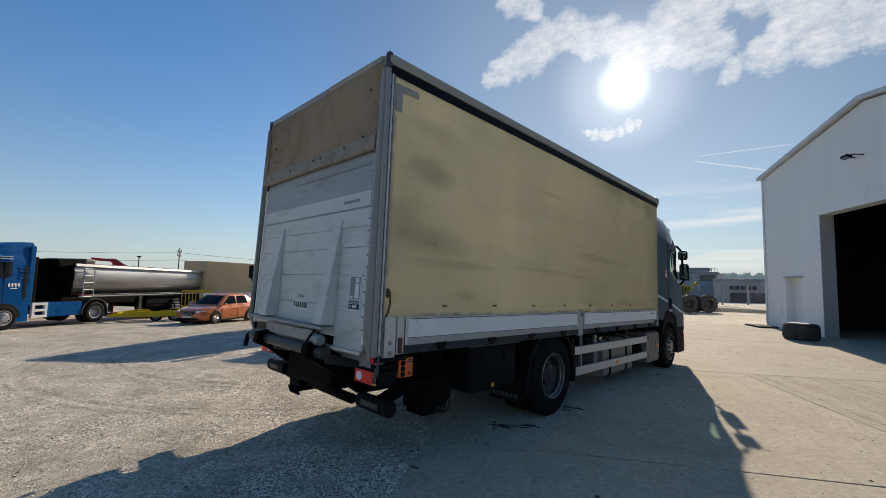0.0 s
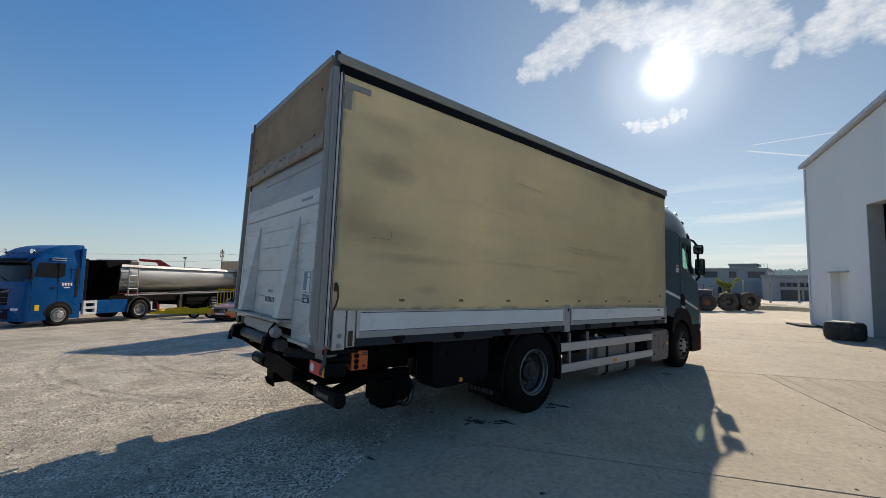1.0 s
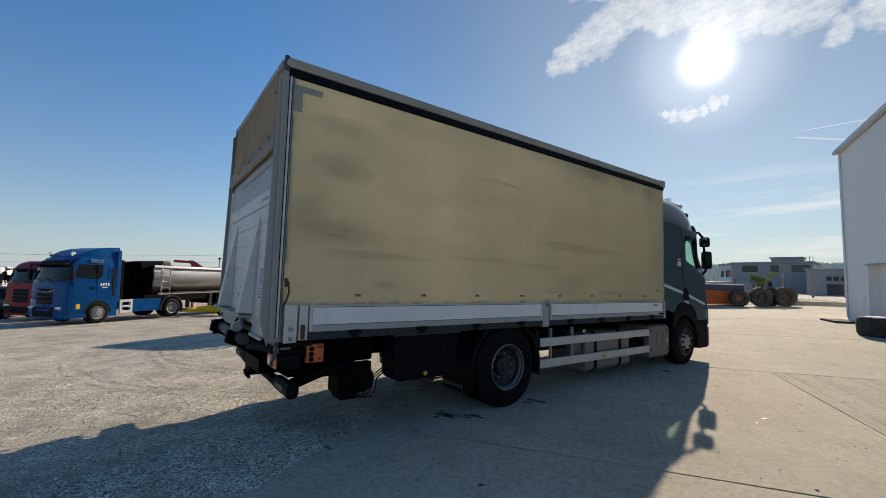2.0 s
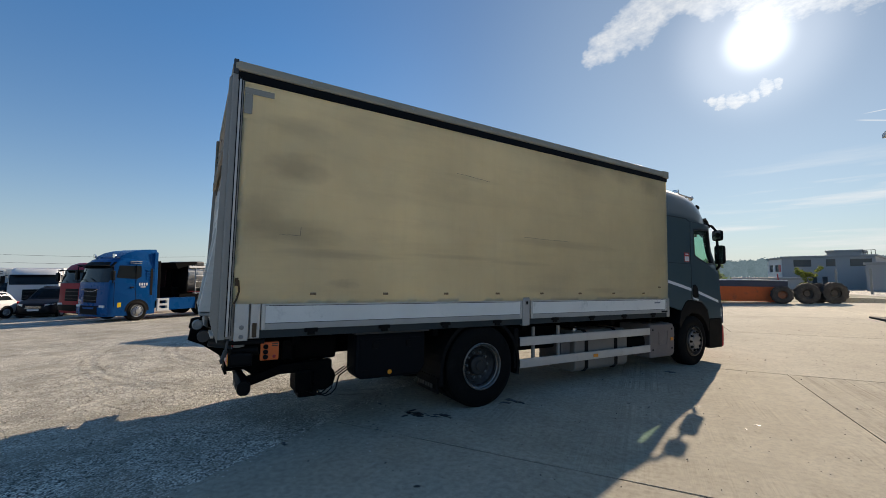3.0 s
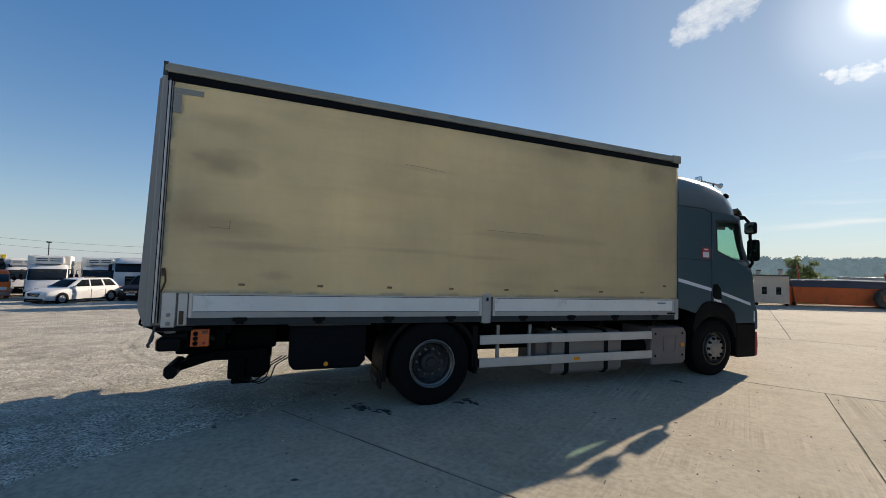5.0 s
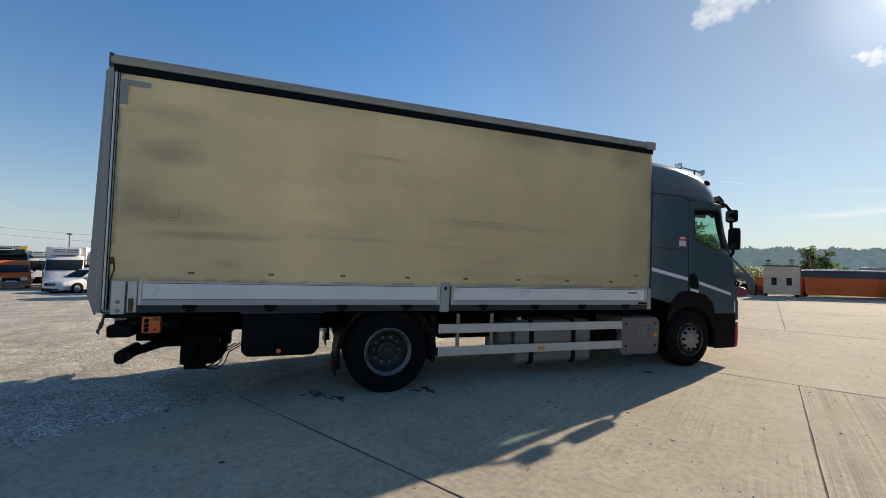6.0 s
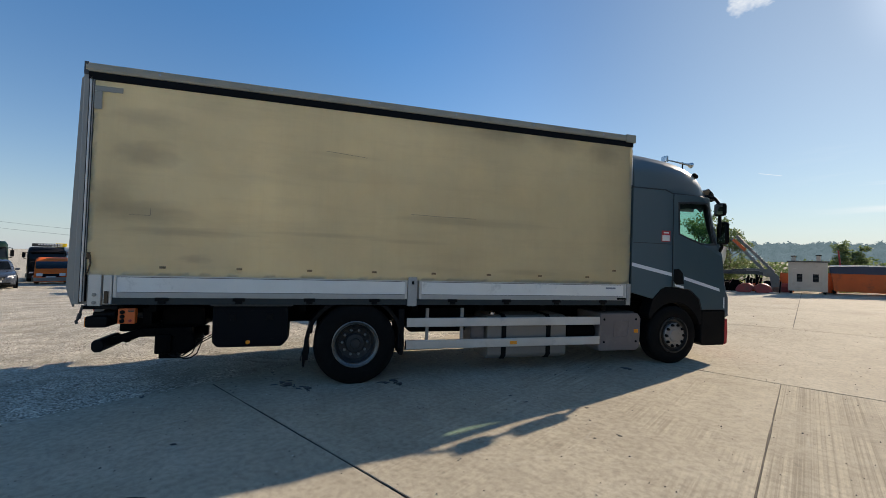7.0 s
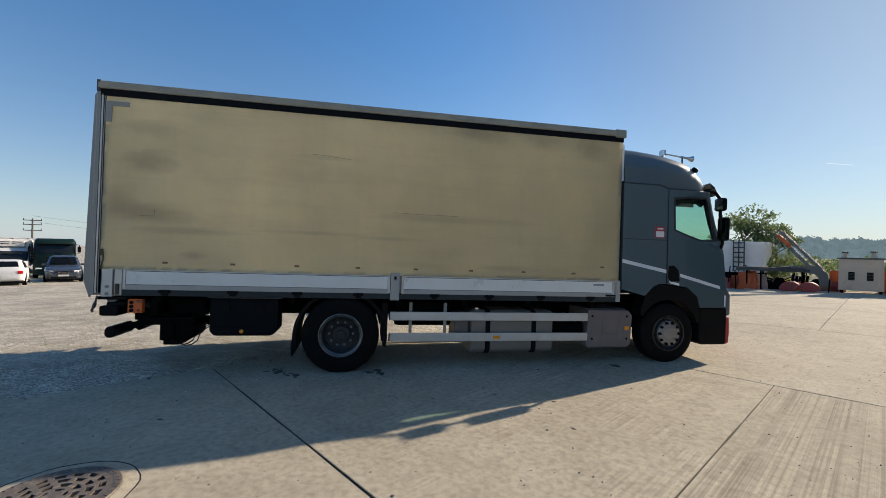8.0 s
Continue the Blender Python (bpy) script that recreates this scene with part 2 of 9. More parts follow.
def concrete_mat(name, brush):
    """Cast concrete: cloudy, with pale scuffs, pits and dark spots, and long lines of the broom (brush from 0, smooth, to 1, deep)."""
    m, n, l, b = node_mat(name)
    tc = yard_coord(n, l)
    a, mid, f, c = noise_tex(n, l, tc, 0.5, 5, 0.6), noise_tex(n, l, tc, 2.6, 6, 0.62), noise_tex(n, l, tc, 16, 5, 0.65), noise_tex(n, l, tc, 170, 2, 0.6)
    col = ramp(n, l, a, ((0.3, (0.44, 0.392, 0.30)), (0.5, (0.492, 0.443, 0.338)), (0.72, (0.535, 0.488, 0.382))))
    col = mixed(n, l, col, ramp(n, l, mid, ((0.3, (0.66, 0.65, 0.64)), (0.6, (1.04, 1.04, 1.04)))), 0.38, "MULTIPLY")
    col = mixed(n, l, col, ramp(n, l, f, ((0.3, (0.66, 0.66, 0.66)), (0.58, (1.03, 1.03, 1.03)))), 0.85, "MULTIPLY")
    col = mixed(n, l, col, ramp(n, l, c, ((0.34, (0.66, 0.66, 0.66)), (0.52, (1.04, 1.04, 1.04)))), 0.8, "MULTIPLY")
    scuff = noise_tex(n, l, tc, 1.0, 6, 0.75, (9, 2.2, 1))
    col = mixed(n, l, col, (0.605, 0.58, 0.50), ramp(n, l, scuff, ((0.60, (0, 0, 0)), (0.74, (0.55, 0.55, 0.55)))))
    line = mixed(n, l, noise_tex(n, l, tc, 1.0, 2, 0.5, (30, 0.10, 1)), noise_tex(n, l, tc, 1.0, 2, 0.5, (85, 0.16, 1)), 0.45)
    gate = noise_tex(n, l, tc, 0.8, 3, 0.5)
    g = ramp(n, l, gate, ((0.66 - 0.34 * brush, (0, 0, 0)), (0.80 - 0.32 * brush, (0.3 + 0.65 * brush,) * 3)))
    col = mixed(n, l, col, mixed(n, l, col, ramp(n, l, line, ((0.40, (0.72, 0.71, 0.70)), (0.5, (1, 1, 1)), (0.60, (1.2, 1.2, 1.18)))), 1.0, "MULTIPLY"), g)
    spots = n.new("ShaderNodeTexVoronoi")
    spots.inputs["Scale"].default_value = 7.0
    l.new(tc, spots.inputs["Vector"])
    col = mixed(n, l, col, (0.07, 0.06, 0.05), ramp(n, l, spots.outputs["Distance"], ((0.035, (0.7, 0.7, 0.7)), (0.06, (0, 0, 0)))))
    st = noise_tex(n, l, tc, 1.3, 7, 0.72)
    col = mixed(n, l, col, (0.16, 0.14, 0.115), ramp(n, l, st, ((0.64, (0, 0, 0)), (0.8, (0.5, 0.5, 0.5)))))
    oi = n.new("ShaderNodeObjectInfo").outputs["Random"]
    top = 1.0 - 0.1 * brush
    col = mixed(n, l, col, ramp(n, l, oi, ((0, (top * 0.93,) * 3), (1, (top,) * 3))), 1.0, "MULTIPLY")
    l.new(col, b.inputs["Base Color"])
    l.new(ramp(n, l, f, ((0.3, (0.8,) * 3), (0.7, (0.98,) * 3))), b.inputs["Roughness"])
    b.inputs["Specular IOR Level"].default_value = 0.15
    b1, b2 = n.new("ShaderNodeBump"), n.new("ShaderNodeBump")
    b1.inputs["Strength"].default_value, b1.inputs["Distance"].default_value = 0.12 + 0.48 * brush, 0.006
    l.new(line, b1.inputs["Height"])
    b2.inputs["Strength"].default_value, b2.inputs["Distance"].default_value = 0.3, 0.004
    l.new(mixed(n, l, f, c, 0.3), b2.inputs["Height"])
    l.new(b1.outputs[0], b2.inputs["Normal"])
    l.new(b2.outputs[0], b.inputs["Normal"])
    return m


def gravel_mat():
    m, n, l, b = node_mat("gravel")
    tc = yard_coord(n, l)
    v = n.new("ShaderNodeTexVoronoi")
    v.inputs["Scale"].default_value = 62
    l.new(tc, v.inputs["Vector"])
    v2 = n.new("ShaderNodeTexVoronoi")
    v2.inputs["Scale"].default_value = 150
    l.new(tc, v2.inputs["Vector"])
    a, mid, f = noise_tex(n, l, tc, 0.3, 6, 0.65), noise_tex(n, l, tc, 1.1, 6, 0.7), noise_tex(n, l, tc, 6, 5, 0.7)
    bw = n.new("ShaderNodeRGBToBW")
    l.new(v.outputs["Color"], bw.inputs[0])
    col = ramp(n, l, bw.outputs[0], ((0.10, (0.07, 0.061, 0.049)), (0.40, (0.46, 0.415, 0.33)), (0.78, (1.0, 0.95, 0.81))))
    fines = ramp(n, l, a, ((0.32, (0.44, 0.40, 0.315)), (0.66, (0.63, 0.57, 0.445))))
    track = noise_tex(n, l, tc, 1.0, 5, 0.6, (0.9, 0.16, 1))
    dusty = mixed(n, l, mixed(n, l, f, mid, 0.5), track, 0.45)
    col = mixed(n, l, fines, col, ramp(n, l, dusty, ((0.42, (0.15,) * 3), (0.56, (1.0,) * 3))))
    col = mixed(n, l, col, ramp(n, l, mid, ((0.36, (0.66, 0.65, 0.64)), (0.6, (1.04, 1.04, 1.04)))), 0.9, "MULTIPLY")
    col = mixed(n, l, col, ramp(n, l, v.outputs["Distance"], ((0.35, (1, 1, 1)), (0.8, (0.5, 0.49, 0.47)))), 0.6, "MULTIPLY")
    # thin tyre ruts winding over the yard
    rut = noise_tex(n, l, tc, 1.0, 4, 0.55, (1.5, 0.3, 1))
    col = mixed(n, l, col, ramp(n, l, rut, ((0.480, (1, 1, 1)), (0.490, (0.62, 0.60, 0.57)), (0.497, (1.08, 1.07, 1.05)), (0.512, (1, 1, 1)), (0.566, (1, 1, 1)), (0.574, (0.68, 0.66, 0.63)), (0.582, (1, 1, 1)))), 0.5, "MULTIPLY")
    l.new(col, b.inputs["Base Color"])
    # dark broken lines along the ridges of the tyre ruts, where the lorry turned in
    around = n.new("ShaderNodeVectorMath")
    around.operation = "DISTANCE"
    wander = mixed(n, l, tc, noise_colour(n, l, tc, 0.8), 0.04)
    l.new(wander, around.inputs[0])
    around.inputs[1].default_value = (-3.0 * 0.96 + 0.02, 7.8 * 0.96 + 0.02, 0)
    span = n.new("ShaderNodeMapRange")
    l.new(around.outputs["Value"], span.inputs[0])
    span.inputs[1].default_value, span.inputs[2].default_value = 5.0 * 0.96, 8.0 * 0.96
    lines = ramp(n, l, span.outputs[0], ((0.19, (0, 0, 0)), (0.216, (1, 1, 1)), (0.24, (0, 0, 0)), (0.28, (0, 0, 0)), (0.303, (1, 1, 1)), (0.328, (0, 0, 0)), (0.68, (0, 0, 0)), (0.706, (1, 1, 1)), (0.73, (0, 0, 0)), (0.765, (0, 0, 0)), (0.79, (1, 1, 1)), (0.815, (0, 0, 0))))
    broken = ramp(n, l, noise_tex(n, l, tc, 2.2, 6, 0.75), ((0.45, (0, 0, 0)), (0.56, (0.7, 0.7, 0.7))))
    rut_line_mask = mixed(n, l, lines, broken, 1.0, "MULTIPLY")
    col = mixed(n, l, col, mixed(n, l, col, (0.34, 0.32, 0.30), 1.0, "MULTIPLY"), rut_line_mask)
    l.new(col, b.inputs["Base Color"])
    b.inputs["Roughness"].default_value = 0.85
    b.inputs["Specular IOR Level"].default_value = 0.2
    mx = mixed(n, l, v.outputs["Distance"], v2.outputs["Distance"], 0.35)
    bp = n.new("ShaderNodeBump")
    bp.inputs["Strength"].default_value, bp.inputs["Distance"].default_value, bp.invert = 1.0, 0.011, True
    l.new(mx, bp.inputs["Height"])
    l.new(bp.outputs[0], b.inputs["Normal"])
    return m


def tarp_mat(name, base, smudges, stain=0.0):
    """Faded PVC tarpaulin: broad fading, tone darkened towards the cab in place of duller light, drawn-out scuffs along
    the side, soft dark smudges and faint creases.
    """
    m, n, l, b = node_mat(name)
    tc = n.new("ShaderNodeTexCoord").outputs["Object"]
    a, f = noise_tex(n, l, tc, 0.7, 5, 0.6), noise_tex(n, l, tc, 180, 2, 0.6)
    scuff = noise_tex(n, l, tc, 1.0, 6, 0.68, (1, 0.55, 4.5))
    drip = noise_tex(n, l, tc, 1.0, 5, 0.7, (1, 9, 0.35))
    lo, hi = tuple(c * 0.9 for c in base), tuple(c * 1.08 for c in base)
    col = ramp(n, l, a, ((0.3, lo), (0.7, hi)))
    col = mixed(n, l, col, ramp(n, l, scuff, ((0.33, (0.86, 0.86, 0.86)), (0.5, (1, 1, 1)))), 0.42, "MULTIPLY")
    col = mixed(n, l, col, ramp(n, l, drip, ((0.3, (0.93, 0.92, 0.9)), (0.5, (1, 1, 1)))), 0.4, "MULTIPLY")
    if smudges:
        # ragged darkening along the side, standing in for duller light near the cab
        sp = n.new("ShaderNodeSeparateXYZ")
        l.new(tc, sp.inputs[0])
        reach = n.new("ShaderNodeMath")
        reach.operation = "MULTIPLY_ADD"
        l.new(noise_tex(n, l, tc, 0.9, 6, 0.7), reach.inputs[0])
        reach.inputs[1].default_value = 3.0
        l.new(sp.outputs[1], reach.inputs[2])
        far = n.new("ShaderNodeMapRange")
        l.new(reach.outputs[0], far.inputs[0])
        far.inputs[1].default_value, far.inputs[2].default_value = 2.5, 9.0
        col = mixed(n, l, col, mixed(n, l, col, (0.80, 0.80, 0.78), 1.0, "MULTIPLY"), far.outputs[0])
    if stain:
        blotch = noise_tex(n, l, tc, 2.4, 6, 0.7)
        col = mixed(n, l, col, (0.16, 0.11, 0.065), ramp(n, l, blotch, ((0.45, (0, 0, 0)), (0.72, (stain, stain, stain)))))
    for (y, z), (ry, rz), k in smudges:
        mp = n.new("ShaderNodeMapping")
        mp.vector_type = "POINT"
        mp.inputs["Location"].default_value = (0, -y / ry, -z / rz)
        mp.inputs["Scale"].default_value = (0, 1 / ry, 1 / rz)
        l.new(tc, mp.inputs[0])
        nz = n.new("ShaderNodeTexNoise")
        nz.inputs["Scale"].default_value, nz.inputs["Detail"].default_value = 1.6, 5
        l.new(mp.outputs[0], nz.inputs["Vector"])
        ad = n.new("ShaderNodeVectorMath")
        ad.operation = "MULTIPLY_ADD"
        l.new(nz.outputs["Color"], ad.inputs[0])
        ad.inputs[1].default_value = (0, 0.9, 0.9)
        l.new(mp.outputs[0], ad.inputs[2])
        g = n.new("ShaderNodeTexGradient")
        g.gradient_type = "SPHERICAL"
        sh = n.new("ShaderNodeVectorMath")
        sh.operation = "SUBTRACT"
        l.new(ad.outputs[0], sh.inputs[0])
        sh.inputs[1].default_value = (0, 0.45, 0.45)
        l.new(sh.outputs[0], g.inputs[0])
        fac = ramp(n, l, g.outputs["Fac"], ((0.05, (0, 0, 0)), (0.75, (k, k, k))))
        col = mixed(n, l, col, (0.17, 0.15, 0.11), fac)
    l.new(col, b.inputs["Base Color"])
    b.inputs["Roughness"].default_value = 0.5
    b.inputs["Specular IOR Level"].default_value = 0.35
    wave = noise_tex(n, l, tc, 1.0, 3, 0.5, (1, 0.8, 2.2))
    b1 = n.new("ShaderNodeBump")
    b1.inputs["Strength"].default_value, b1.inputs["Distance"].default_value = 0.25, 0.05
    l.new(wave, b1.inputs["Height"])
    b2 = n.new("ShaderNodeBump")
    b2.inputs["Strength"].default_value, b2.inputs["Distance"].default_value = 0.06, 0.003
    l.new(f, b2.inputs["Height"])
    l.new(b1.outputs[0], b2.inputs["Normal"])
    l.new(b2.outputs[0], b.inputs["Normal"])
    # the woven PVC lets some daylight through
    tr, mx = n.new("ShaderNodeBsdfTranslucent"), n.new("ShaderNodeMixShader")
    l.new(col, tr.inputs["Color"])
    mx.inputs[0].default_value = 0.6
    l.new(b.outputs[0], mx.inputs[1])
    l.new(tr.outputs[0], mx.inputs[2])
    l.new(mx.outputs[0], n["Material Output"].inputs["Surface"])
    return m


M_CONCRETE, M_CONCRETE_BRUSHED, M_CONCRETE_TINED, M_GRAVEL = concrete_mat("concrete", 0.1), concrete_mat("brushed_concrete", 0.55), concrete_mat("tined_concrete", 1.0), gravel_mat()
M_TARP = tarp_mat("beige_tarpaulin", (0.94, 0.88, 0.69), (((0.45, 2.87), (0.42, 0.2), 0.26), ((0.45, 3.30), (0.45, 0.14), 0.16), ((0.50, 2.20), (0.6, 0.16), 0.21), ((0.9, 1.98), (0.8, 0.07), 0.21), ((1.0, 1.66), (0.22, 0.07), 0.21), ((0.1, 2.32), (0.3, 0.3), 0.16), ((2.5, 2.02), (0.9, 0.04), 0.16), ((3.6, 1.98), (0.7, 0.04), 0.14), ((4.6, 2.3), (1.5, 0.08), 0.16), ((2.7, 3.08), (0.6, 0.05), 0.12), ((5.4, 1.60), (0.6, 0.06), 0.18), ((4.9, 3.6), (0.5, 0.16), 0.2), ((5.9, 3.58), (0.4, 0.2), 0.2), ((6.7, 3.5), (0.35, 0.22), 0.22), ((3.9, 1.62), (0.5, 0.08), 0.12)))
M_TARP_DIRTY = tarp_mat("stained_tarpaulin", (0.50, 0.45, 0.37), (), 0.5)
M_TARP_BEIGE = tarp_mat("faded_beige_tarpaulin", (0.62, 0.54, 0.39), ())
M_ROOF_SHEET = tarp_mat("white_roof_sheet", (0.85, 0.84, 0.78), ())
M_PLY = surface("plywood_floor", (0.42, 0.32, 0.21), 0.6, 0, 0.15)
M_OLD_TYRE = surface("dusty_old_tyre", (0.05, 0.047, 0.044), 0.9, 0, 0.25, 3, 50, 0.3, (0.12, 0.11, 0.095), (0.5, 0.8), spec=0.2)
M_TAPE = surface("grey_tape", (0.30, 0.29, 0.25), 0.45, 0, 0.15)
M_ALU = surface("aluminium", (0.58, 0.55, 0.505), 0.45, 0.4, 0.1, 2.0, 60, 0.05, (0.35, 0.34, 0.32), (0.6, 0.85))
M_ALU_DULL = surface("weathered_aluminium", (0.30, 0.28, 0.25), 0.5, 0.2, 0.12, 1.5, 50, 0.06, (0.28, 0.27, 0.25), (0.52, 0.8), (1, 1, 0.3))
M_WHITE_PANEL = surface("white_painted_aluminium", (0.80, 0.765, 0.70), 0.5, 0.0, 0.06, 1.5, 60, 0.04, (0.36, 0.34, 0.30), (0.58, 0.85))
M_LIFT = surface("tail_lift_aluminium", (0.59, 0.57, 0.53), 0.5, 0.1, 0.08, 1.5, 60, 0.04, (0.30, 0.28, 0.24), (0.5, 0.85), (0.5, 1, 1.6))
# lift aluminium in a darker tone, for the top board and its bead
M_LIFT_TOP = surface("darker_lift_top", (0.36, 0.355, 0.345), 0.5, 0.2, 0.12, 1.5, 60, 0.05, (0.24, 0.23, 0.21), (0.5, 0.8), (0.5, 1, 1.6))
M_STEEL_RAIL = surface("galvanised_rail", (0.36, 0.38, 0.41), 0.42, 0.6, 0.1, 2.5, 60, 0.05)
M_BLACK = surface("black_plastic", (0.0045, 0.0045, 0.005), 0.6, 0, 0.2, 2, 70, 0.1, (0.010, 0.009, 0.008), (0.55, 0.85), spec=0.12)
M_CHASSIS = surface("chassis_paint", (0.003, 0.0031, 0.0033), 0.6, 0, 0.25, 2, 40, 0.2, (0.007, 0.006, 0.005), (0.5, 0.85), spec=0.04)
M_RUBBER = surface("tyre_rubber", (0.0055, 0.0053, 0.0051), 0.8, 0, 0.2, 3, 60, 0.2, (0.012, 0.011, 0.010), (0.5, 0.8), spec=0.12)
M_DISH = surface("brake_dusted_steel", (0.028, 0.027, 0.027), 0.5, 0.1, 0.2, 5, 60, 0.1, (0.06, 0.055, 0.05), (0.5, 0.75))
M_RIM = surface("steel_rim", (0.20, 0.195, 0.185), 0.36, 0.75, 0.2, 5, 60, 0.1, (0.09, 0.075, 0.06), (0.5, 0.75))
M_FRONT_RIM = surface("dusty_black_rim", (0.02, 0.0195, 0.019), 0.35, 0.2, 0.2, 5, 60, 0.1, (0.05, 0.045, 0.04), (0.5, 0.75))
M_TRIM_DISC = surface("grey_trim_disc", (0.26, 0.25, 0.245), 0.4, 0.6, 0.08, 5, 60, 0.03, (0.16, 0.15, 0.14), (0.55, 0.9), rough_vary=0.05)
M_HUB = surface("wheel_hub", (0.022, 0.022, 0.022), 0.6, 0.1, 0.2, 6, 60, 0.2)
M_CAB = surface("slate_paint", (0.058, 0.091, 0.103), 0.30, 0.0, 0.0, 1.2, 80, 0.0, coat=0.5, rough_vary=0.03)
M_CAB_DARK = surface("dark_trim", (0.02, 0.022, 0.024), 0.45, 0, 0.15, 2, 60, 0.05)
M_STRIPE = surface("white_stripe", (0.75, 0.76, 0.76), 0.4, 0, 0.05)
M_RED = surface("red_paint", (0.42, 0.03, 0.03), 0.4, 0, 0.1)
M_HEADLAMP = surface("headlamp_lens", (0.16, 0.17, 0.18), 0.12, 0.3, 0.1, bump=0)
M_RED_LENS, M_AMBER_LENS, M_WHITE_LENS = lens("red_lens", (0.72, 0.003, 0.008)), lens("amber_lens", (0.85, 0.30, 0.02)), lens("clear_lens", (0.75, 0.75, 0.75))
M_ORANGE_BOX = surface("orange_plastic", (0.80, 0.15, 0.025), 0.45, 0, 0.1)
M_TANK = surface("tank_aluminium", (0.215, 0.19, 0.165), 0.5, 0.15, 0.1, 2, 60, 0.06, (0.2, 0.18, 0.15), (0.5, 0.8))
M_ADBLUE = surface("dusty_plastic_cover", (0.17, 0.14, 0.13), 0.5, 0.05, 0.1, 2, 60, 0.08, (0.24, 0.21, 0.19), (0.55, 0.85))
M_GLASS, M_GLASS_DARK = glass("cab_glass", (0.78, 0.93, 0.86)), surface("dark_glazing", (0.012, 0.016, 0.018), 0.06, 0, 0.1, bump=0, rough_vary=0.02)
M_CHROME = surface("chrome", (0.7, 0.7, 0.7), 0.15, 1.0, 0.05, bump=0)
M_WALL_WHITE = surface("white_cladding", (0.78, 0.78, 0.76), 0.55, 0, 0.05, 0.6, 30, 0.04, (0.5, 0.5, 0.5), (0.6, 0.9), (1, 1, 0.25))
M_JAMB = surface("jamb_render", (0.40, 0.39, 0.37), 0.8, 0, 0.1)
M_INSIDE_SHADE = surface("hall_inside_shade", (0.012, 0.021, 0.029), 0.9, 0, 0.2, spec=0.05)

# ---- building helpers ----
def bm_new():
    return bmesh.new()


def part(name, bm, material, parent=None, label="", smooth=None, at=None, bevel=0.0):
    """Links a bmesh as one mesh object, under parent where one is given."""
    me = bpy.data.meshes.new(name)
    bmesh.ops.recalc_face_normals(bm, faces=bm.faces[:])
    if smooth is not None:
        for f in bm.faces:
            f.smooth = True
        for e in bm.edges:
            if len(e.link_faces) == 2 and e.calc_face_angle(0) > radians(smooth):
                e.smooth = False
    bm.to_mesh(me)
    bm.free()
    me.materials.append(material)
    ob = new(name, me)
    if parent:
        ob.parent = parent
    if at is not None:
        ob.matrix_basis = at
    if bevel:
        bv = ob.modifiers.new("bevel", "BEVEL")
        bv.width, bv.segments, bv.limit_method, bv.angle_limit = bevel, 2, "ANGLE", radians(40)
    if label:
        ob["label"] = label
    return ob


def empty(name, m, label, category, group=""):
    ob = new(name)
    ob.empty_display_size = 0.2
    ob.matrix_basis = m
    return tagged(ob, label, category, group)


def box(bm, x0, x1, y0, y1, z0, z1, chamfer=0.0, m=None):
    r = bmesh.ops.create_cube(bm, size=1.0)
    vs = r["verts"]
    for v in vs:
        v.co = Vector((x0 + (v.co.x + 0.5) * (x1 - x0), y0 + (v.co.y + 0.5) * (y1 - y0), z0 + (v.co.z + 0.5) * (z1 - z0)))
    if chamfer:
        es = list({e for v in vs for e in v.link_edges})
        r = bmesh.ops.bevel(bm, geom=es, offset=chamfer, segments=2, affect="EDGES", profile=0.6)
        vs = list({v for f in r["faces"] for v in f.verts} | {v for v in vs if v.is_valid})
    if m is not None:
        bmesh.ops.transform(bm, matrix=m, verts=[v for v in vs if v.is_valid])
    return bm


def lathe(bm, profile, centre=(0, 0, 0), axis="x", seg=32, sign=1.0, cap=False):
    """Turns a profile of (radius, along) round an axis."""
    rings = []
    for r, h in profile:
        ring = []
        for k in range(seg):
            a = 2 * math.pi * k / seg
            c, s = r * math.cos(a), r * math.sin(a)
            p = {"x": (sign * h, c, s), "y": (c, sign * h, s), "z": (c, s, sign * h)}[axis]
            ring.append(bm.verts.new(Vector(p) + Vector(centre)))
        rings.append(ring)
    for a, b in zip(rings, rings[1:]):
        for k in range(seg):
            bm.faces.new((a[k], a[(k + 1) % seg], b[(k + 1) % seg], b[k]))
    for ring, (r, h) in ((rings[0], profile[0]), (rings[-1], profile[-1])):
        if cap and r > 1e-4:
            bm.faces.new(ring)
    return bm


def rod(bm, a, b, r, seg=10, r2=None):
    a, b = Vector(a), Vector(b)
    q = (b - a).to_track_quat("Z", "Y").to_matrix()
    ends = []
    for p, rr in ((a, r), (b, r if r2 is None else r2)):
        ends.append([bm.verts.new(p + q @ Vector((rr * math.cos(2 * math.pi * k / seg), rr * math.sin(2 * math.pi * k / seg), 0))) for k in range(seg)])
    for k in range(seg):
        bm.faces.new((ends[0][k], ends[0][(k + 1) % seg], ends[1][(k + 1) % seg], ends[1][k]))
    bm.faces.new(ends[0][::-1])
    bm.faces.new(ends[1])
    return bm


def tube(bm, pts, r, seg=8):
    for a, b in zip(pts, pts[1:]):
        rod(bm, a, b, r, seg)
    for p in pts[1:-1]:
        bmesh.ops.create_icosphere(bm, subdivisions=1, radius=r * 1.02, matrix=Matrix.Translation(p))
    return bm


AXES = {"x": lambda a, b, c: (c, a, b), "y": lambda a, b, c: (a, c, b), "z": lambda a, b, c: (a, b, c)}


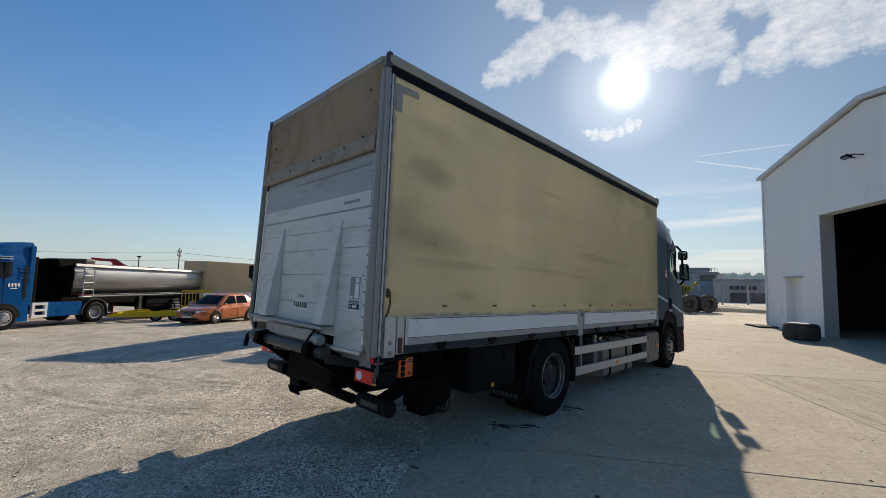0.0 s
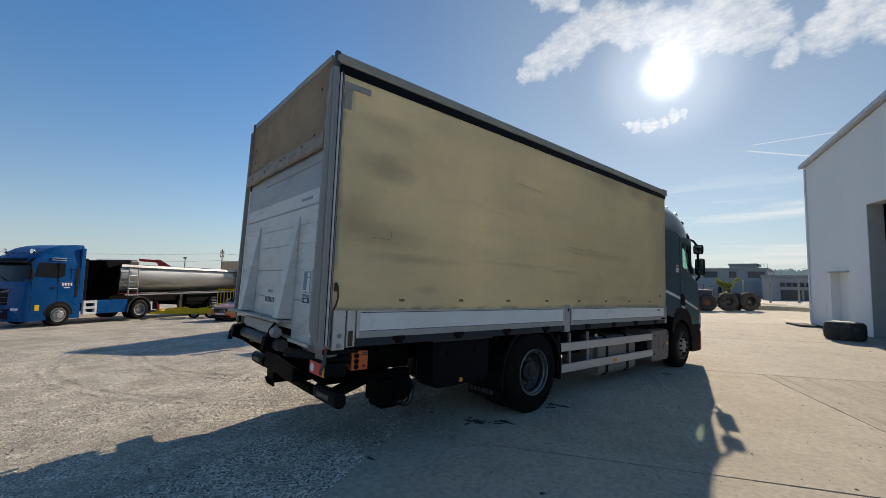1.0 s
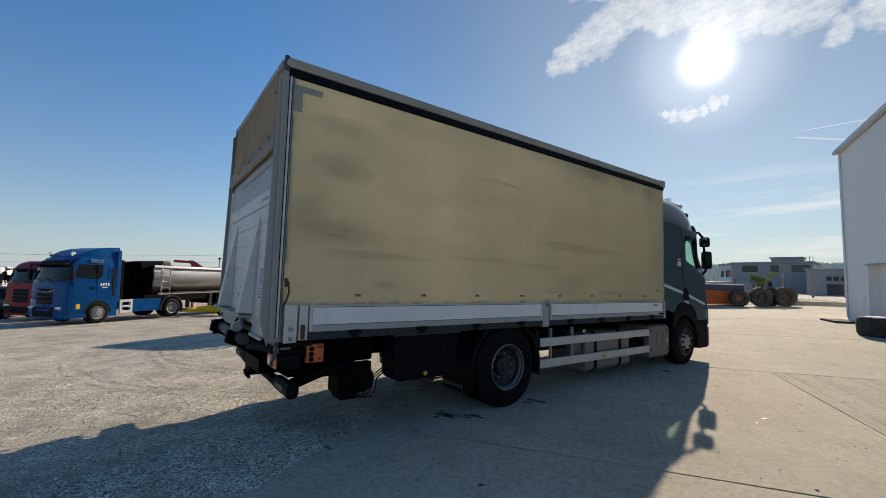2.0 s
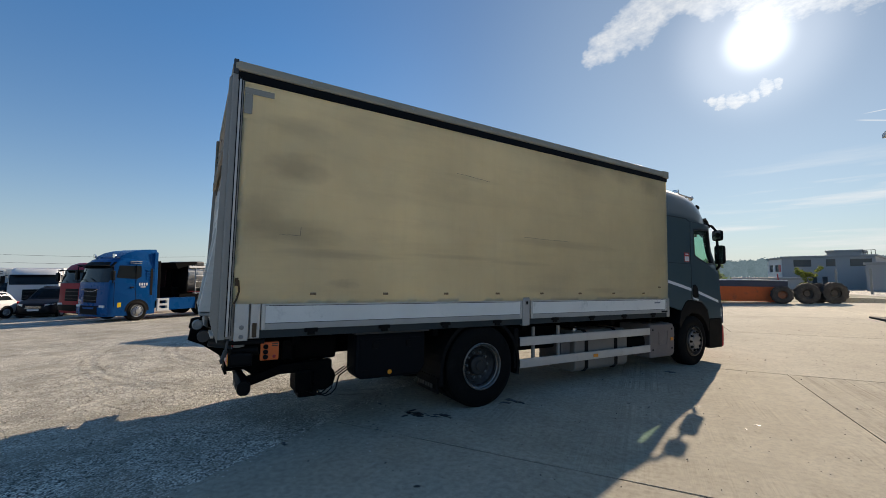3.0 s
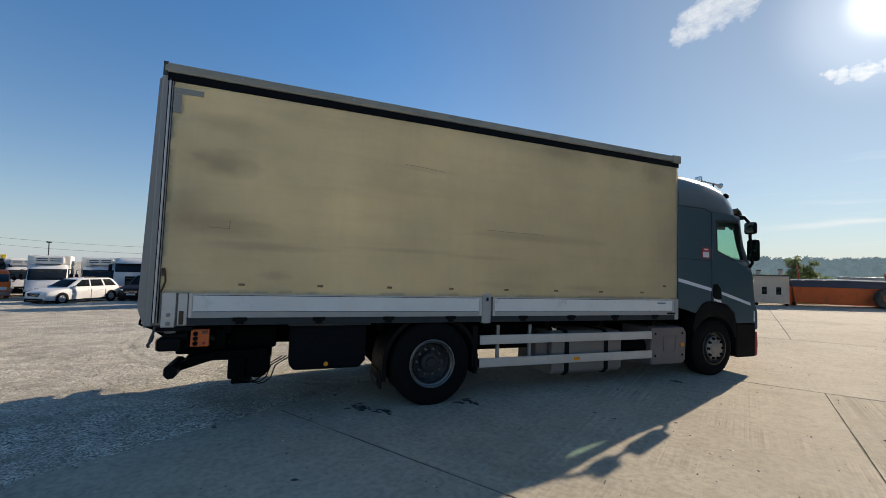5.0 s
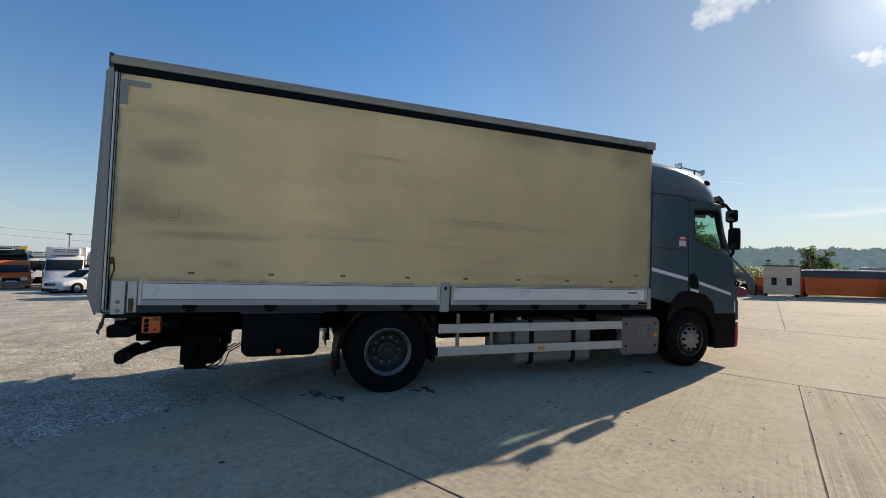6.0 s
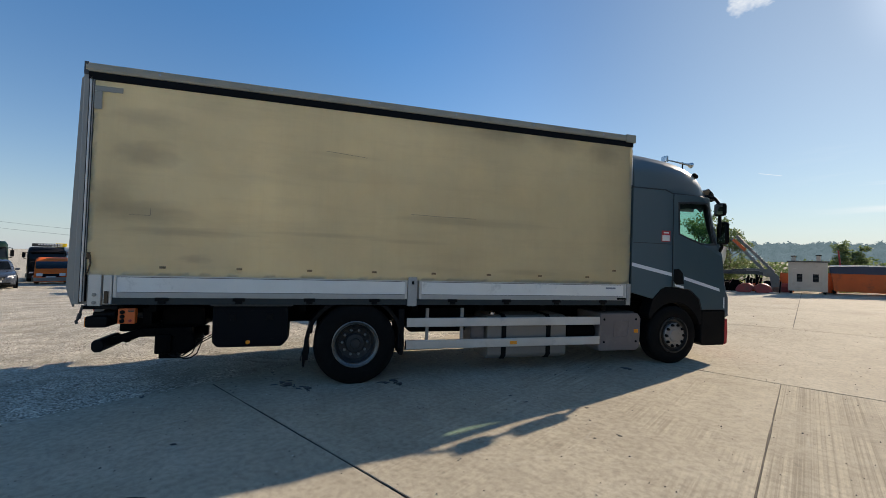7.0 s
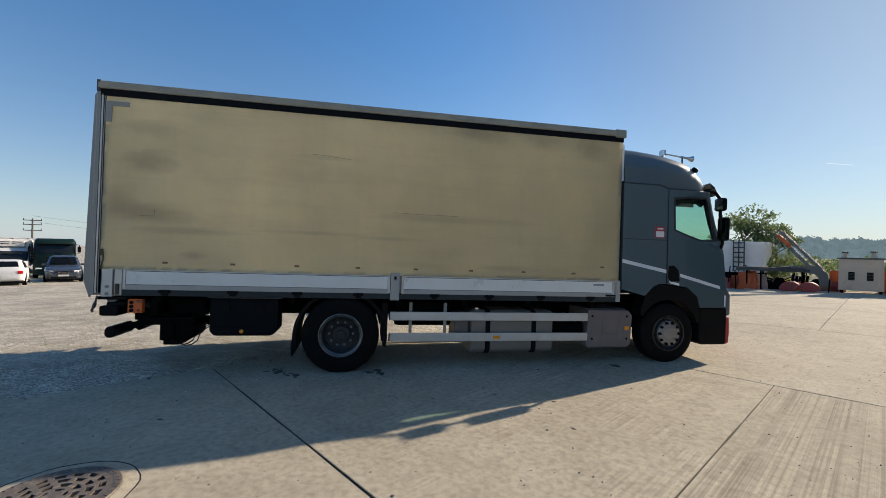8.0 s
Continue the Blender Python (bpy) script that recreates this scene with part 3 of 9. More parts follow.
def plate(bm, outer, holes=(), axis="x", a=0.0, b=0.05):
    """A plate with holes: an outline drawn in the two other axes, given thickness from a to b along axis."""
    edges = []
    for loop in (outer, *holes):
        vs = [bm.verts.new(AXES[axis](p[0], p[1], a)) for p in loop]
        edges += [bm.edges.new((vs[i], vs[(i + 1) % len(vs)])) for i in range(len(vs))]
    fs = [g for g in bmesh.ops.triangle_fill(bm, edges=edges, use_beauty=True)["geom"] if isinstance(g, bmesh.types.BMFace)]
    r = bmesh.ops.extrude_face_region(bm, geom=fs)
    d = Vector(AXES[axis](0, 0, b - a))
    bmesh.ops.translate(bm, vec=d, verts=[g for g in r["geom"] if isinstance(g, bmesh.types.BMVert)])
    return bm


def arc(cy, cz, r, a0, a1, n=10):
    return [(cy + r * math.cos(radians(a0 + (a1 - a0) * k / n)), cz + r * math.sin(radians(a0 + (a1 - a0) * k / n))) for k in range(n + 1)]


def loft(bm, sections, cap=True):
    """Joins rings of equally many points."""
    rings = [[bm.verts.new(p) for p in s] for s in sections]
    n = len(rings[0])
    for a, b in zip(rings, rings[1:]):
        for k in range(n):
            bm.faces.new((a[k], a[(k + 1) % n], b[(k + 1) % n], b[k]))
    if cap:
        bm.faces.new(rings[0])
        bm.faces.new(rings[-1])
    return bm


def wording(name, words, size, m, material, parent, label="", depth=0.002):
    cu = bpy.data.curves.new(name, "FONT")
    cu.body, cu.size, cu.extrude, cu.align_x, cu.align_y = words, size, depth, "CENTER", "CENTER"
    tmp = bpy.data.objects.new("tmp", cu)
    me = bpy.data.meshes.new_from_object(tmp)
    bpy.data.objects.remove(tmp)
    me.materials.append(material)
    ob = new(name, me)
    ob.parent = parent
    ob.matrix_basis = m
    if label:
        ob["label"] = label
    return ob


# ---- the lie of the land ----
S_EDGE, S_STEP, R_FIRST, R_STEP = 1.15, 5.69, 0.54, 5.56
U, V = Vector((math.cos(radians(32.5)), math.sin(radians(32.5)), 0)), Vector((-math.sin(radians(32.5)), math.cos(radians(32.5)), 0))


def gz(x, y):
    """Height of the yard: nearly level round the lorry with a slight dip at its nose, rising ahead of it, falling away behind it to the west."""
    k = min(max((y - 3.5) / 4.0, 0.0), 1.0, max((14.5 - y) / 5.0, 0.0))
    return 0.015 * min(max(0.0, y - 9), 31) - 0.030 * min(max(0.0, -1 - x), 34) - 0.025 * k * k * (3 - 2 * k)


def relief(s, r):
    """Unevenness of the gravel: low swells, and the ridges that the lorry's wheels pressed up as it turned in."""
    z = 0.018 + 0.022 * noise.noise(Vector((s * 1.1, r * 1.1, 0))) + 0.010 * noise.noise(Vector((s * 6, r * 6, 1)))
    d = math.hypot(s + 3.0, r - 7.8) + 0.05 * noise.noise(Vector((s * 0.8, r * 0.8, 5)))
    if s < 0.3 and r < 7.8:
        rough = max(0.0, 0.55 + 0.9 * noise.noise(Vector((s * 1.7, r * 1.7, 9))))
        for mid in (7.25, 5.78):
            for off, high in ((0.13, 0.018), (-0.13, 0.014), (0.0, -0.01)):
                z += high * rough * math.exp(-((d - mid - off) / 0.05) ** 2)
    return z


def on_ground(x, y, turn=0.0):
    return pose(x, y, gz(x, y), 0, 0, turn)

# ---- ground ----
def spaced(*runs):
    out = []
    for a, b, step in runs:
        n = max(1, round((b - a) / step))
        out += [a + (b - a) * k / n for k in range(n)]
    return out + [runs[-1][1]]


def build_ground():
    ss = spaced((-3000, -400, 650), (-400, -60, 60), (-60, -8, 2.0), (-8, 0.4, 0.07), (0.4, 2.0, 0.06), (2.0, 60, 3.0), (60, 400, 60), (400, 3000, 650))
    rs = spaced((-3000, -400, 650), (-400, -40, 60), (-40, -10, 2.0), (-10, 8, 0.07), (8, 50, 2.0), (50, 400, 60), (400, 3000, 650))
    verts, faces = [], []
    for r in rs:
        edge = S_EDGE + 0.10 * noise.noise(Vector((r * 0.9, 0, 3))) + 0.06 * noise.noise(Vector((r * 4.1, 0, 7)))
        for s in ss:
            p = U * s + V * r
            z = gz(p.x, p.y)
            near = abs(s) < 12 and abs(r) < 14
            if s > edge + 0.35 and s < 60 and -40 < r < 36:
                z -= 0.05
            elif near and s > edge - 0.4:
                k = (s - edge + 0.15) / 0.35
                z += 0.022 - 0.05 * max(0.0, k) + 0.010 * noise.noise(Vector((s * 6, r * 6, 1)))
            elif near:
                z += relief(s, r)
            verts.append((p.x, p.y, z))
    n = len(ss)
    for i in range(len(rs) - 1):
        for j in range(n - 1):
            faces.append((i * n + j, i * n + j + 1, (i + 1) * n + j + 1, (i + 1) * n + j))
    me = bpy.data.meshes.new("ground")
    me.from_pydata(verts, [], faces)
    for f in me.polygons:
        f.use_smooth = True
    me.materials.append(M_GRAVEL)
    return tagged(new("ground", me), "pale crushed-stone gravel yard, rutted and dusty", "ground", kind="structure")


ground = build_ground()


def build_pebbles():
    """Loose stones over the near gravel and strewn past its edge on the concrete."""
    rng = np.random.default_rng(5)
    oct_v = np.array([(1, 0, 0), (0, 1, 0), (-1, 0, 0), (0, -1, 0), (0, 0, 0.7), (0, 0, -0.5)])
    oct_f = [(0, 1, 4), (1, 2, 4), (2, 3, 4), (3, 0, 4), (1, 0, 5), (2, 1, 5), (3, 2, 5), (0, 3, 5)]
    verts, faces = [], []
    n_bed, n_strewn = 34000, 500
    for k in range(n_bed + n_strewn):
        if k < n_bed:
            s, r = S_EDGE + 0.12 - abs(rng.normal(0, 1.0)) * 3.6, rng.uniform(-7.5, 8)
            size = rng.uniform(0.003, 0.010) * (1.8 if rng.random() < 0.05 else 1)
        else:
            s, r = S_EDGE + 0.05 + rng.exponential(1.3), rng.uniform(-5, 14)
            size = rng.uniform(0.004, 0.012)
        p = U * s + V * r
        z = gz(p.x, p.y) + (0.004 + relief(s, r) if s < S_EDGE - 0.4 else 0.012 if s < S_EDGE + 0.1 else 0.004)
        a = rng.uniform(0, 6.28)
        rot = np.array([[math.cos(a), -math.sin(a), 0], [math.sin(a), math.cos(a), 0], [0, 0, 1]])
        vs = (oct_v * rng.uniform(0.6, 1.25, (6, 3)) * size) @ rot.T + (p.x, p.y, z)
        o = len(verts)
        verts += [tuple(v) for v in vs]
        faces += [tuple(i + o for i in f) for f in oct_f]
    me = bpy.data.meshes.new("pebbles")
    me.from_pydata(verts, [], faces)
    m, n, l, b = node_mat("loose_stone")
    ri = n.new("ShaderNodeNewGeometry").outputs["Random Per Island"]
    l.new(ramp(n, l, ri, ((0, (0.10, 0.09, 0.07)), (0.5, (0.40, 0.36, 0.29)), (1, (0.85, 0.80, 0.68)))), b.inputs["Base Color"])
    b.inputs["Roughness"].default_value = 0.9
    me.materials.append(m)
    return tagged(new("pebbles", me), "loose pale stones strewn over gravel and concrete", "gravel", kind="stuff")


pebbles = build_pebbles()


# ---- workshop hall ----
HALL = Matrix(((V.x * -1, U.x, 0, 1.5), (V.y * -1, U.y, 0, 21.5), (0, 0, 1, 0.15), (0, 0, 0, 1)))   # x along the gable wall, y into the hall


def build_hall():
    hall = empty("workshop_hall", HALL, "white clad workshop hall with a low gable and an open gate", "building")
    hall["kind"] = "structure"
    ridge, width, eave, top, deep = 6.1, 12.2, 6.75, 7.85, 18.0
    gate = [(3.75, 0.0), (9.6, 0.0), (9.6, 4.5), (3.75, 4.5)]
    door = [(1.5, 0.0), (2.55, 0.0), (2.55, 2.2), (1.5, 2.2)]
    bm = bm_new()
    outline = [(0, 0), door[0], door[3], door[2], door[1], gate[0], gate[3], gate[2], gate[1], (width, 0), (width, eave), (ridge, top), (0, eave)]
    plate(bm, outline, (), "y", 0.0, 0.45)
    part("gable_wall", bm, M_WALL_WHITE, hall)
    bm = bm_new()
    box(bm, -0.002, 0.3, 0.45, deep, 0, eave)
    box(bm, width - 0.3, width, 0.45, deep, 0, eave)
    box(bm, 0.3, width - 0.3, deep - 0.3, deep, 0, eave)
    part("side_wall", bm, M_WALL_WHITE, hall)
    bm = bm_new()
    for a, b in (((-0.08, eave - 0.0), (ridge, top + 0.06)), ((width + 0.22, eave - 0.0), (ridge, top + 0.06))):
        loft(bm, [[(a[0], y, a[1]), (b[0], y, b[1]), (b[0], y, b[1] + 0.14), (a[0], y, a[1] + 0.14)] for y in (-0.18, deep)])
    part("roof", bm, M_ROOF, hall, "grey sheet-metal roof edge")
    bm = bm_new()
    rod(bm, (0.09, -0.035, 0.2), (0.09, -0.035, eave - 0.05), 0.035, 10)
    part("downpipe", bm, M_WALL_WHITE, hall)
    bm = bm_new()
    box(bm, -0.35, 0.9, -0.75, -0.002, -0.2, 0.10, 0.02)
    part("plinth", bm, M_OLD_TYRE, hall, "low concrete plinth at the corner")
    bm = bm_new()
    box(bm, 1.5, 2.55, 0.30, 0.36, 0.0, 2.2)
    part("side_door", bm, M_WALL_WHITE, hall, "white steel door set back in the wall")
    bm = bm_new()
    box(bm, 1.45, 2.65, -0.06, 0.0, 2.2, 2.26, 0.005)
    part("door_lintel", bm, M_JAMB, hall)
    bm = bm_new()
    box(bm, 3.60, 3.75, -0.012, 0.002, 0.0, 4.58)
    box(bm, 3.75, 9.6, -0.012, 0.002, 4.5, 4.58)
    part("gate_frame", bm, M_WALL_WHITE, hall)
    bm = bm_new()
    box(bm, 3.752, 3.77, 0.0, 0.45, 0.0, 4.49)
    part("gate_jamb", bm, M_JAMB, hall, "grey rendered gate jamb")
    # near-black cross wall and linings added to give the hall its deep shade
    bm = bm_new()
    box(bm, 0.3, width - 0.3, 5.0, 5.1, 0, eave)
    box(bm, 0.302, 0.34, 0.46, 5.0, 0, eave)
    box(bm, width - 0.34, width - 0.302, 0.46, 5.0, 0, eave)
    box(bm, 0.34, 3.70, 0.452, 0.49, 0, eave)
    part("shade_lining", bm, M_INSIDE_SHADE, hall)
    # floodlight on a bracket
    tilt = Matrix.Translation((5.8, -0.36, 6.1)) @ Matrix.Rotation(radians(-22), 4, "X") @ Matrix.Translation((-5.8, 0.5, -6.1))
    lamp = bm_new()
    box(lamp, 5.64, 5.96, -0.60, -0.42, 6.06, 6.14, 0.03, tilt)
    fl = part("floodlight", lamp, M_BLACK, hall, "dark wall floodlight on a bracket")
    bm = bm_new()
    tube(bm, [(5.62, 0.0, 6.12), (5.62, -0.34, 6.14), (5.98, -0.34, 6.14), (5.98, 0.0, 6.12)], 0.022)
    part("bracket", bm, M_RUST_DARK, fl, "brown steel bracket")
    bm = bm_new()
    box(bm, 5.66, 5.94, -0.58, -0.44, 6.045, 6.062, 0.004, tilt)
    part("lamp_glass", bm, M_HEADLAMP, fl)
    return hall


M_RUST_DARK = surface("rusty_bracket", (0.10, 0.05, 0.035), 0.7, 0.2, 0.2)
M_ROOF = surface("pale_roof_trim", (0.58, 0.60, 0.62), 0.5, 0.0, 0.08)
hall = build_hall()

# ---- the curtain-sided lorry ----
PITCH = -1.1                                  # it stands a little nose-down
TRUCK = pose(0, 0, 0, PITCH, 0, 0)


def wheel_meshes(r, w, rim_r):
    """Tyre and rim with the outer face at x = 0, the wheel reaching inwards to x = -w."""
    tyre = bm_new()
    lathe(tyre, [(rim_r, -0.03), (rim_r + 0.02, -0.005), (rim_r + 0.07, 0.0), (r - 0.12, 0.004), (r - 0.05, -0.008), (r - 0.012, -0.03), (r, -0.05), (r, -0.085), (r - 0.014, -0.088), (r - 0.014, -0.098), (r, -0.101),
                 (r, -w * 0.5 - 0.006), (r - 0.014, -w * 0.5 - 0.003), (r - 0.014, -w * 0.5 + 0.003), (r, -w * 0.5 + 0.006), (r, -w + 0.05), (r - 0.02, -w + 0.02), (r - 0.1, -w), (rim_r, -w + 0.03)], seg=56)
    return tyre


def add_wheel(truck, y, z, x, side, r, w=0.30, rim_r=0.30, deep=0.14, covered=False, name="wheel"):
    """A lorry wheel as a part: tyre, rim, hub and nuts below it."""
    wheel = new(name)
    wheel.parent = truck
    wheel.matrix_basis = pose(x, y, z, 0, 0, 0 if side > 0 else 180)
    part("tyre", wheel_meshes(r, w, rim_r), M_RUBBER, wheel, smooth=30)
    bm = bm_new()
    if covered:
        lathe(bm, [(rim_r + 0.01, -0.02), (rim_r + 0.012, 0.004), (rim_r - 0.012, 0.008), (rim_r - 0.03, -0.03), (rim_r - 0.06, -0.04), (rim_r - 0.07, -0.02), (rim_r - 0.09, -0.015), (0.10, -0.01), (0.0, -0.01)], seg=48)
        part("rim", bm, M_FRONT_RIM, wheel, "dusty black steel rim", smooth=30)
        bm = bm_new()
        lathe(bm, [(rim_r - 0.086, -0.02), (rim_r - 0.083, 0.006), (rim_r - 0.09, 0.014), (rim_r - 0.125, 0.018), (0.11, 0.02), (0.10, 0.03), (0.06, 0.034), (0.0, 0.034)], seg=48)
        part("trim_disc", bm, M_TRIM_DISC, wheel, "grey metal trim disc", smooth=30)
        rn = rim_r - 0.108
    else:
        lathe(bm, [(rim_r + 0.012, -0.02), (rim_r + 0.014, 0.006), (rim_r + 0.002, 0.010), (rim_r - 0.008, 0.002), (rim_r - 0.010, -0.03), (rim_r, -0.034), (rim_r + 0.012, -0.02)], seg=48)
        part("rim", bm, M_RIM, wheel, "dull silver steel rim", smooth=30)
        bm = bm_new()
        lathe(bm, [(rim_r - 0.008, -0.032), (rim_r - 0.022, -0.040), (rim_r - 0.032, -0.036), (rim_r - 0.036, -0.048), (rim_r - 0.036, -0.062), (rim_r, -0.064)], seg=48)
        part("rim_bead", bm, M_RIM, wheel, "inner bead of the rim", smooth=30)
        bm = bm_new()
        lathe(bm, [(rim_r - 0.005, -0.064), (rim_r - 0.037, -0.066), (rim_r - 0.04, -deep + 0.04), (rim_r - 0.075, -deep), (0.215, -deep + 0.015), (0.175, -deep - 0.01), (0.12, -deep - 0.012), (0.0, -deep - 0.012)], seg=48)
        part("dish", bm, M_DISH, wheel, smooth=30)
        bm = bm_new()
        lathe(bm, [(0.13, -deep - 0.01), (0.13, -deep + 0.06), (0.115, -deep + 0.075), (0.07, -deep + 0.08), (0.06, -deep + 0.1), (0.0, -deep + 0.102)], seg=32)
        part("hub", bm, M_HUB, wheel, smooth=30)
        # dark discs laid on the dish stand for the shade in its vent holes
        for k in range(10):
            a = 2 * math.pi * (k + 0.5) / 10
            bm = bm_new()
            lathe(bm, [(0.034, 0.0), (0.034, 0.002), (0.0, 0.003)], seg=14)
            part("vent_hole_shade", bm, M_HUB, wheel, at=Matrix.Translation((-deep + 0.0065, 0.213 * math.cos(a), 0.213 * math.sin(a))))
        rn = 0.168
    bm0 = bm_new()
    lathe(bm0, [(0.026 if covered else 0.021, 0), (0.026, 0.012), (0.021, 0.016), (0.018, 0.04), (0.0, 0.044)] if covered else [(0.021, 0), (0.021, 0.012), (0.016, 0.014), (0.016, 0.045), (0.0, 0.05)], seg=6)
    me = None
    for k in range(10):
        a = 2 * math.pi * k / 10
        spot = Matrix.Translation((0.012 if covered else -deep - 0.012, rn * math.cos(a), rn * math.sin(a)))
        if me is None:
            me = part("wheel_nut", bm0, M_BLACK if covered else M_RIM, wheel, at=spot)
        else:
            ob = new("wheel_nut", me.data)
            ob.parent, ob.matrix_basis = wheel, spot
    return wheel


def build_truck():
    t = empty("box_truck", TRUCK, "slate-grey lorry with a beige tarpaulin body and closed tail lift", "truck")
    LEN = 7.22
    # curtain: one sheet a side, slightly slack, with turned edges
    def hang(side, y, z):
        """How far out the curtain hangs."""
        edge = min(1.0, (z - 1.455) / 0.25, (3.73 - z) / 0.25, (y + 0.10) / 0.2, (LEN + 0.01 - y) / 0.2)
        slack = 0.013 * noise.noise(Vector((y * 0.55, z * 0.7, side * 3))) + 0.008 * noise.noise(Vector((y * 0.35, z * 3.2, side * 5))) + 0.003 * math.sin(y * 7.57)
        tuck = 0.010 * math.exp(-((z - 1.53) / 0.08) ** 2) * math.cos((y - 0.70) / 0.824 * 2 * math.pi)
        return 1.272 + slack * max(0.1, edge) - max(0.0, tuck) * 0.8

    for side, nm in ((1, "curtain"), (-1, "curtain")):
        bm = bm_new()
        ny, nz = 120, 40
        grid = []
        for j in range(nz + 1):
            row = []
            for i in range(ny + 1):
                y, z = -0.09 + (LEN + 0.09) * i / ny, 1.455 + 2.26 * j / nz
                row.append(bm.verts.new((side * hang(side, y, z), y, z)))
            grid.append(row)
        for a, b in zip(grid, grid[1:]):
            for i in range(ny):
                bm.faces.new((a[i], a[i + 1], b[i + 1], b[i]))
        bmesh.ops.solidify(bm, geom=bm.faces[:], thickness=0.004)
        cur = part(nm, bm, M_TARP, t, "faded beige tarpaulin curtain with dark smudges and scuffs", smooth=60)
        for k in range(9):
            y, z = (0.665 + 0.824 * k, 1.555) if k < 8 else (6.92, 1.665)
            bm = bm_new()
            box(bm, *sorted((-0.003 * side, 0.007 * side)), -0.032, 0.032, -0.013, 0.013, 0.003)
            box(bm, *sorted((0.004 * side, 0.011 * side)), -0.012, 0.014, -0.007, 0.005, 0.002)
            part("curtain_eyelet", bm, M_BUCKLE, cur, at=Matrix.Translation((side * 1.281, y, z)))
        if side > 0:
            for (y0, z0), (y1, z1) in (((2.45, 3.12), (3.0, 3.08)), ((3.61, 2.36), (4.56, 2.35)), ((0.30, 2.16), (0.51, 2.16)), ((0.51, 2.16), (0.515, 2.25))):
                bm = bm_new()
                pts = [(y0 + (y1 - y0) * k / 8, z0 + (z1 - z0) * k / 8 + 0.006 * noise.noise(Vector((k * 0.5, y0, 0)))) for k in range(9)]
                tube(bm, [(hang(1, y, z) - 0.0005, y, z) for y, z in pts], 0.0026, 5)
                part("scuff_mark", bm, M_TAPE, cur, "thin dark scuff")
            bm = bm_new()
            box(bm, 1.286, 1.2895, -0.085, 0.19, 3.545, 3.605)
            box(bm, 1.286, 1.2890, -0.085, -0.01, 3.34, 3.543)
            part("patch_tape", bm, M_TAPE, cur, "grey repair tape on the corner")
            bm = bm_new()
            tube(bm, [(1.292, -0.08, 1.70), (1.295, -0.05, 1.68), (1.295, -0.04, 1.58), (1.295, -0.06, 1.50), (1.29, -0.08, 1.46)], 0.009)
            box(bm, 1.28, 1.293, -0.080, -0.050, 1.63, 1.71, 0.004)
            part("curtain_latch", bm, M_RUST, cur, "dark tensioner hook")
    # roof, upper rails and corner caps
    bm = bm_new()
    box(bm, -1.265, 1.265, -0.17, LEN + 0.02, 3.815, 3.85, 0.01)
    part("roof", bm, M_ROOF_SHEET, t, "translucent white roof sheet")
    for side in (1, -1):
        bm = bm_new()
        pr = [(1.20, 3.76), (1.292, 3.76), (1.298, 3.79), (1.292, 3.855), (1.25, 3.865), (1.20, 3.855)]
        loft(bm, [[(side * x, y, z) for x, z in pr] for y in (-0.18, LEN + 0.03)])
        rl = part("roof_rail", bm, M_ROOF_TRIM, t, "dusty beige roof rail", bevel=0.006)
        bm = bm_new()
        box(bm, min(side * 1.20, side * 1.262), max(side * 1.20, side * 1.262), -0.12, LEN + 0.0, 3.70, 3.76)
        box(bm, min(side * 1.262, side * 1.284), max(side * 1.262, side * 1.284), -0.15, LEN + 0.01, 3.672, 3.757, 0.004)
        part("curtain_track", bm, M_BLACK, t, "black rubber curtain track")
        for k in range(6):
            bm = bm_new()
            lathe(bm, [(0.014, 0), (0.014, 0.004), (0.0, 0.007)], seg=10, sign=side)
            part("rivet", bm, M_STEEL_RAIL, rl, at=Matrix.Translation((side * 1.296, 0.55 + 1.22 * k, 3.815)))
        bm = bm_new()
        box(bm, min(side * 1.2, side * 1.303), max(side * 1.2, side * 1.303), LEN - 0.14, LEN + 0.045, 3.74, 3.868, 0.012)
        part("corner_cap", bm, M_ROOF_TRIM, t)
        bm = bm_new()
        box(bm, min(side * 1.245, side * 1.294), max(side * 1.245, side * 1.294), -0.195, -0.15, 3.72, 3.868, 0.008)
        part("corner_cap", bm, M_GEAR, t, "dark worn corner cap")
    # front bulkhead and floor
    bm = bm_new()
    box(bm, -1.255, 1.255, LEN - 0.05, LEN, 1.2, 3.81)
    part("front_wall", bm, M_WHITE_PANEL, t)
    bm = bm_new()
    box(bm, -1.15, 1.15, 0.0, LEN - 0.06, 1.125, 1.19)
    part("load_floor", bm, M_PLY, t)
    bm = bm_new()
    box(bm, -1.16, 1.16, -0.06, -0.004, 1.112, 1.235, 0.006)
    part("rear_sill", bm, M_CHASSIS, t, "black steel rear sill")
    bm = bm_new()
    for side in (1, -1):
        box(bm, min(side * 1.16, side * 1.255), max(side * 1.16, side * 1.255), 0.13, LEN, 1.115, 1.20, 0.004)
    part("side_rail", bm, M_SIDE_RAIL, t, "dark green-grey steel side rail")
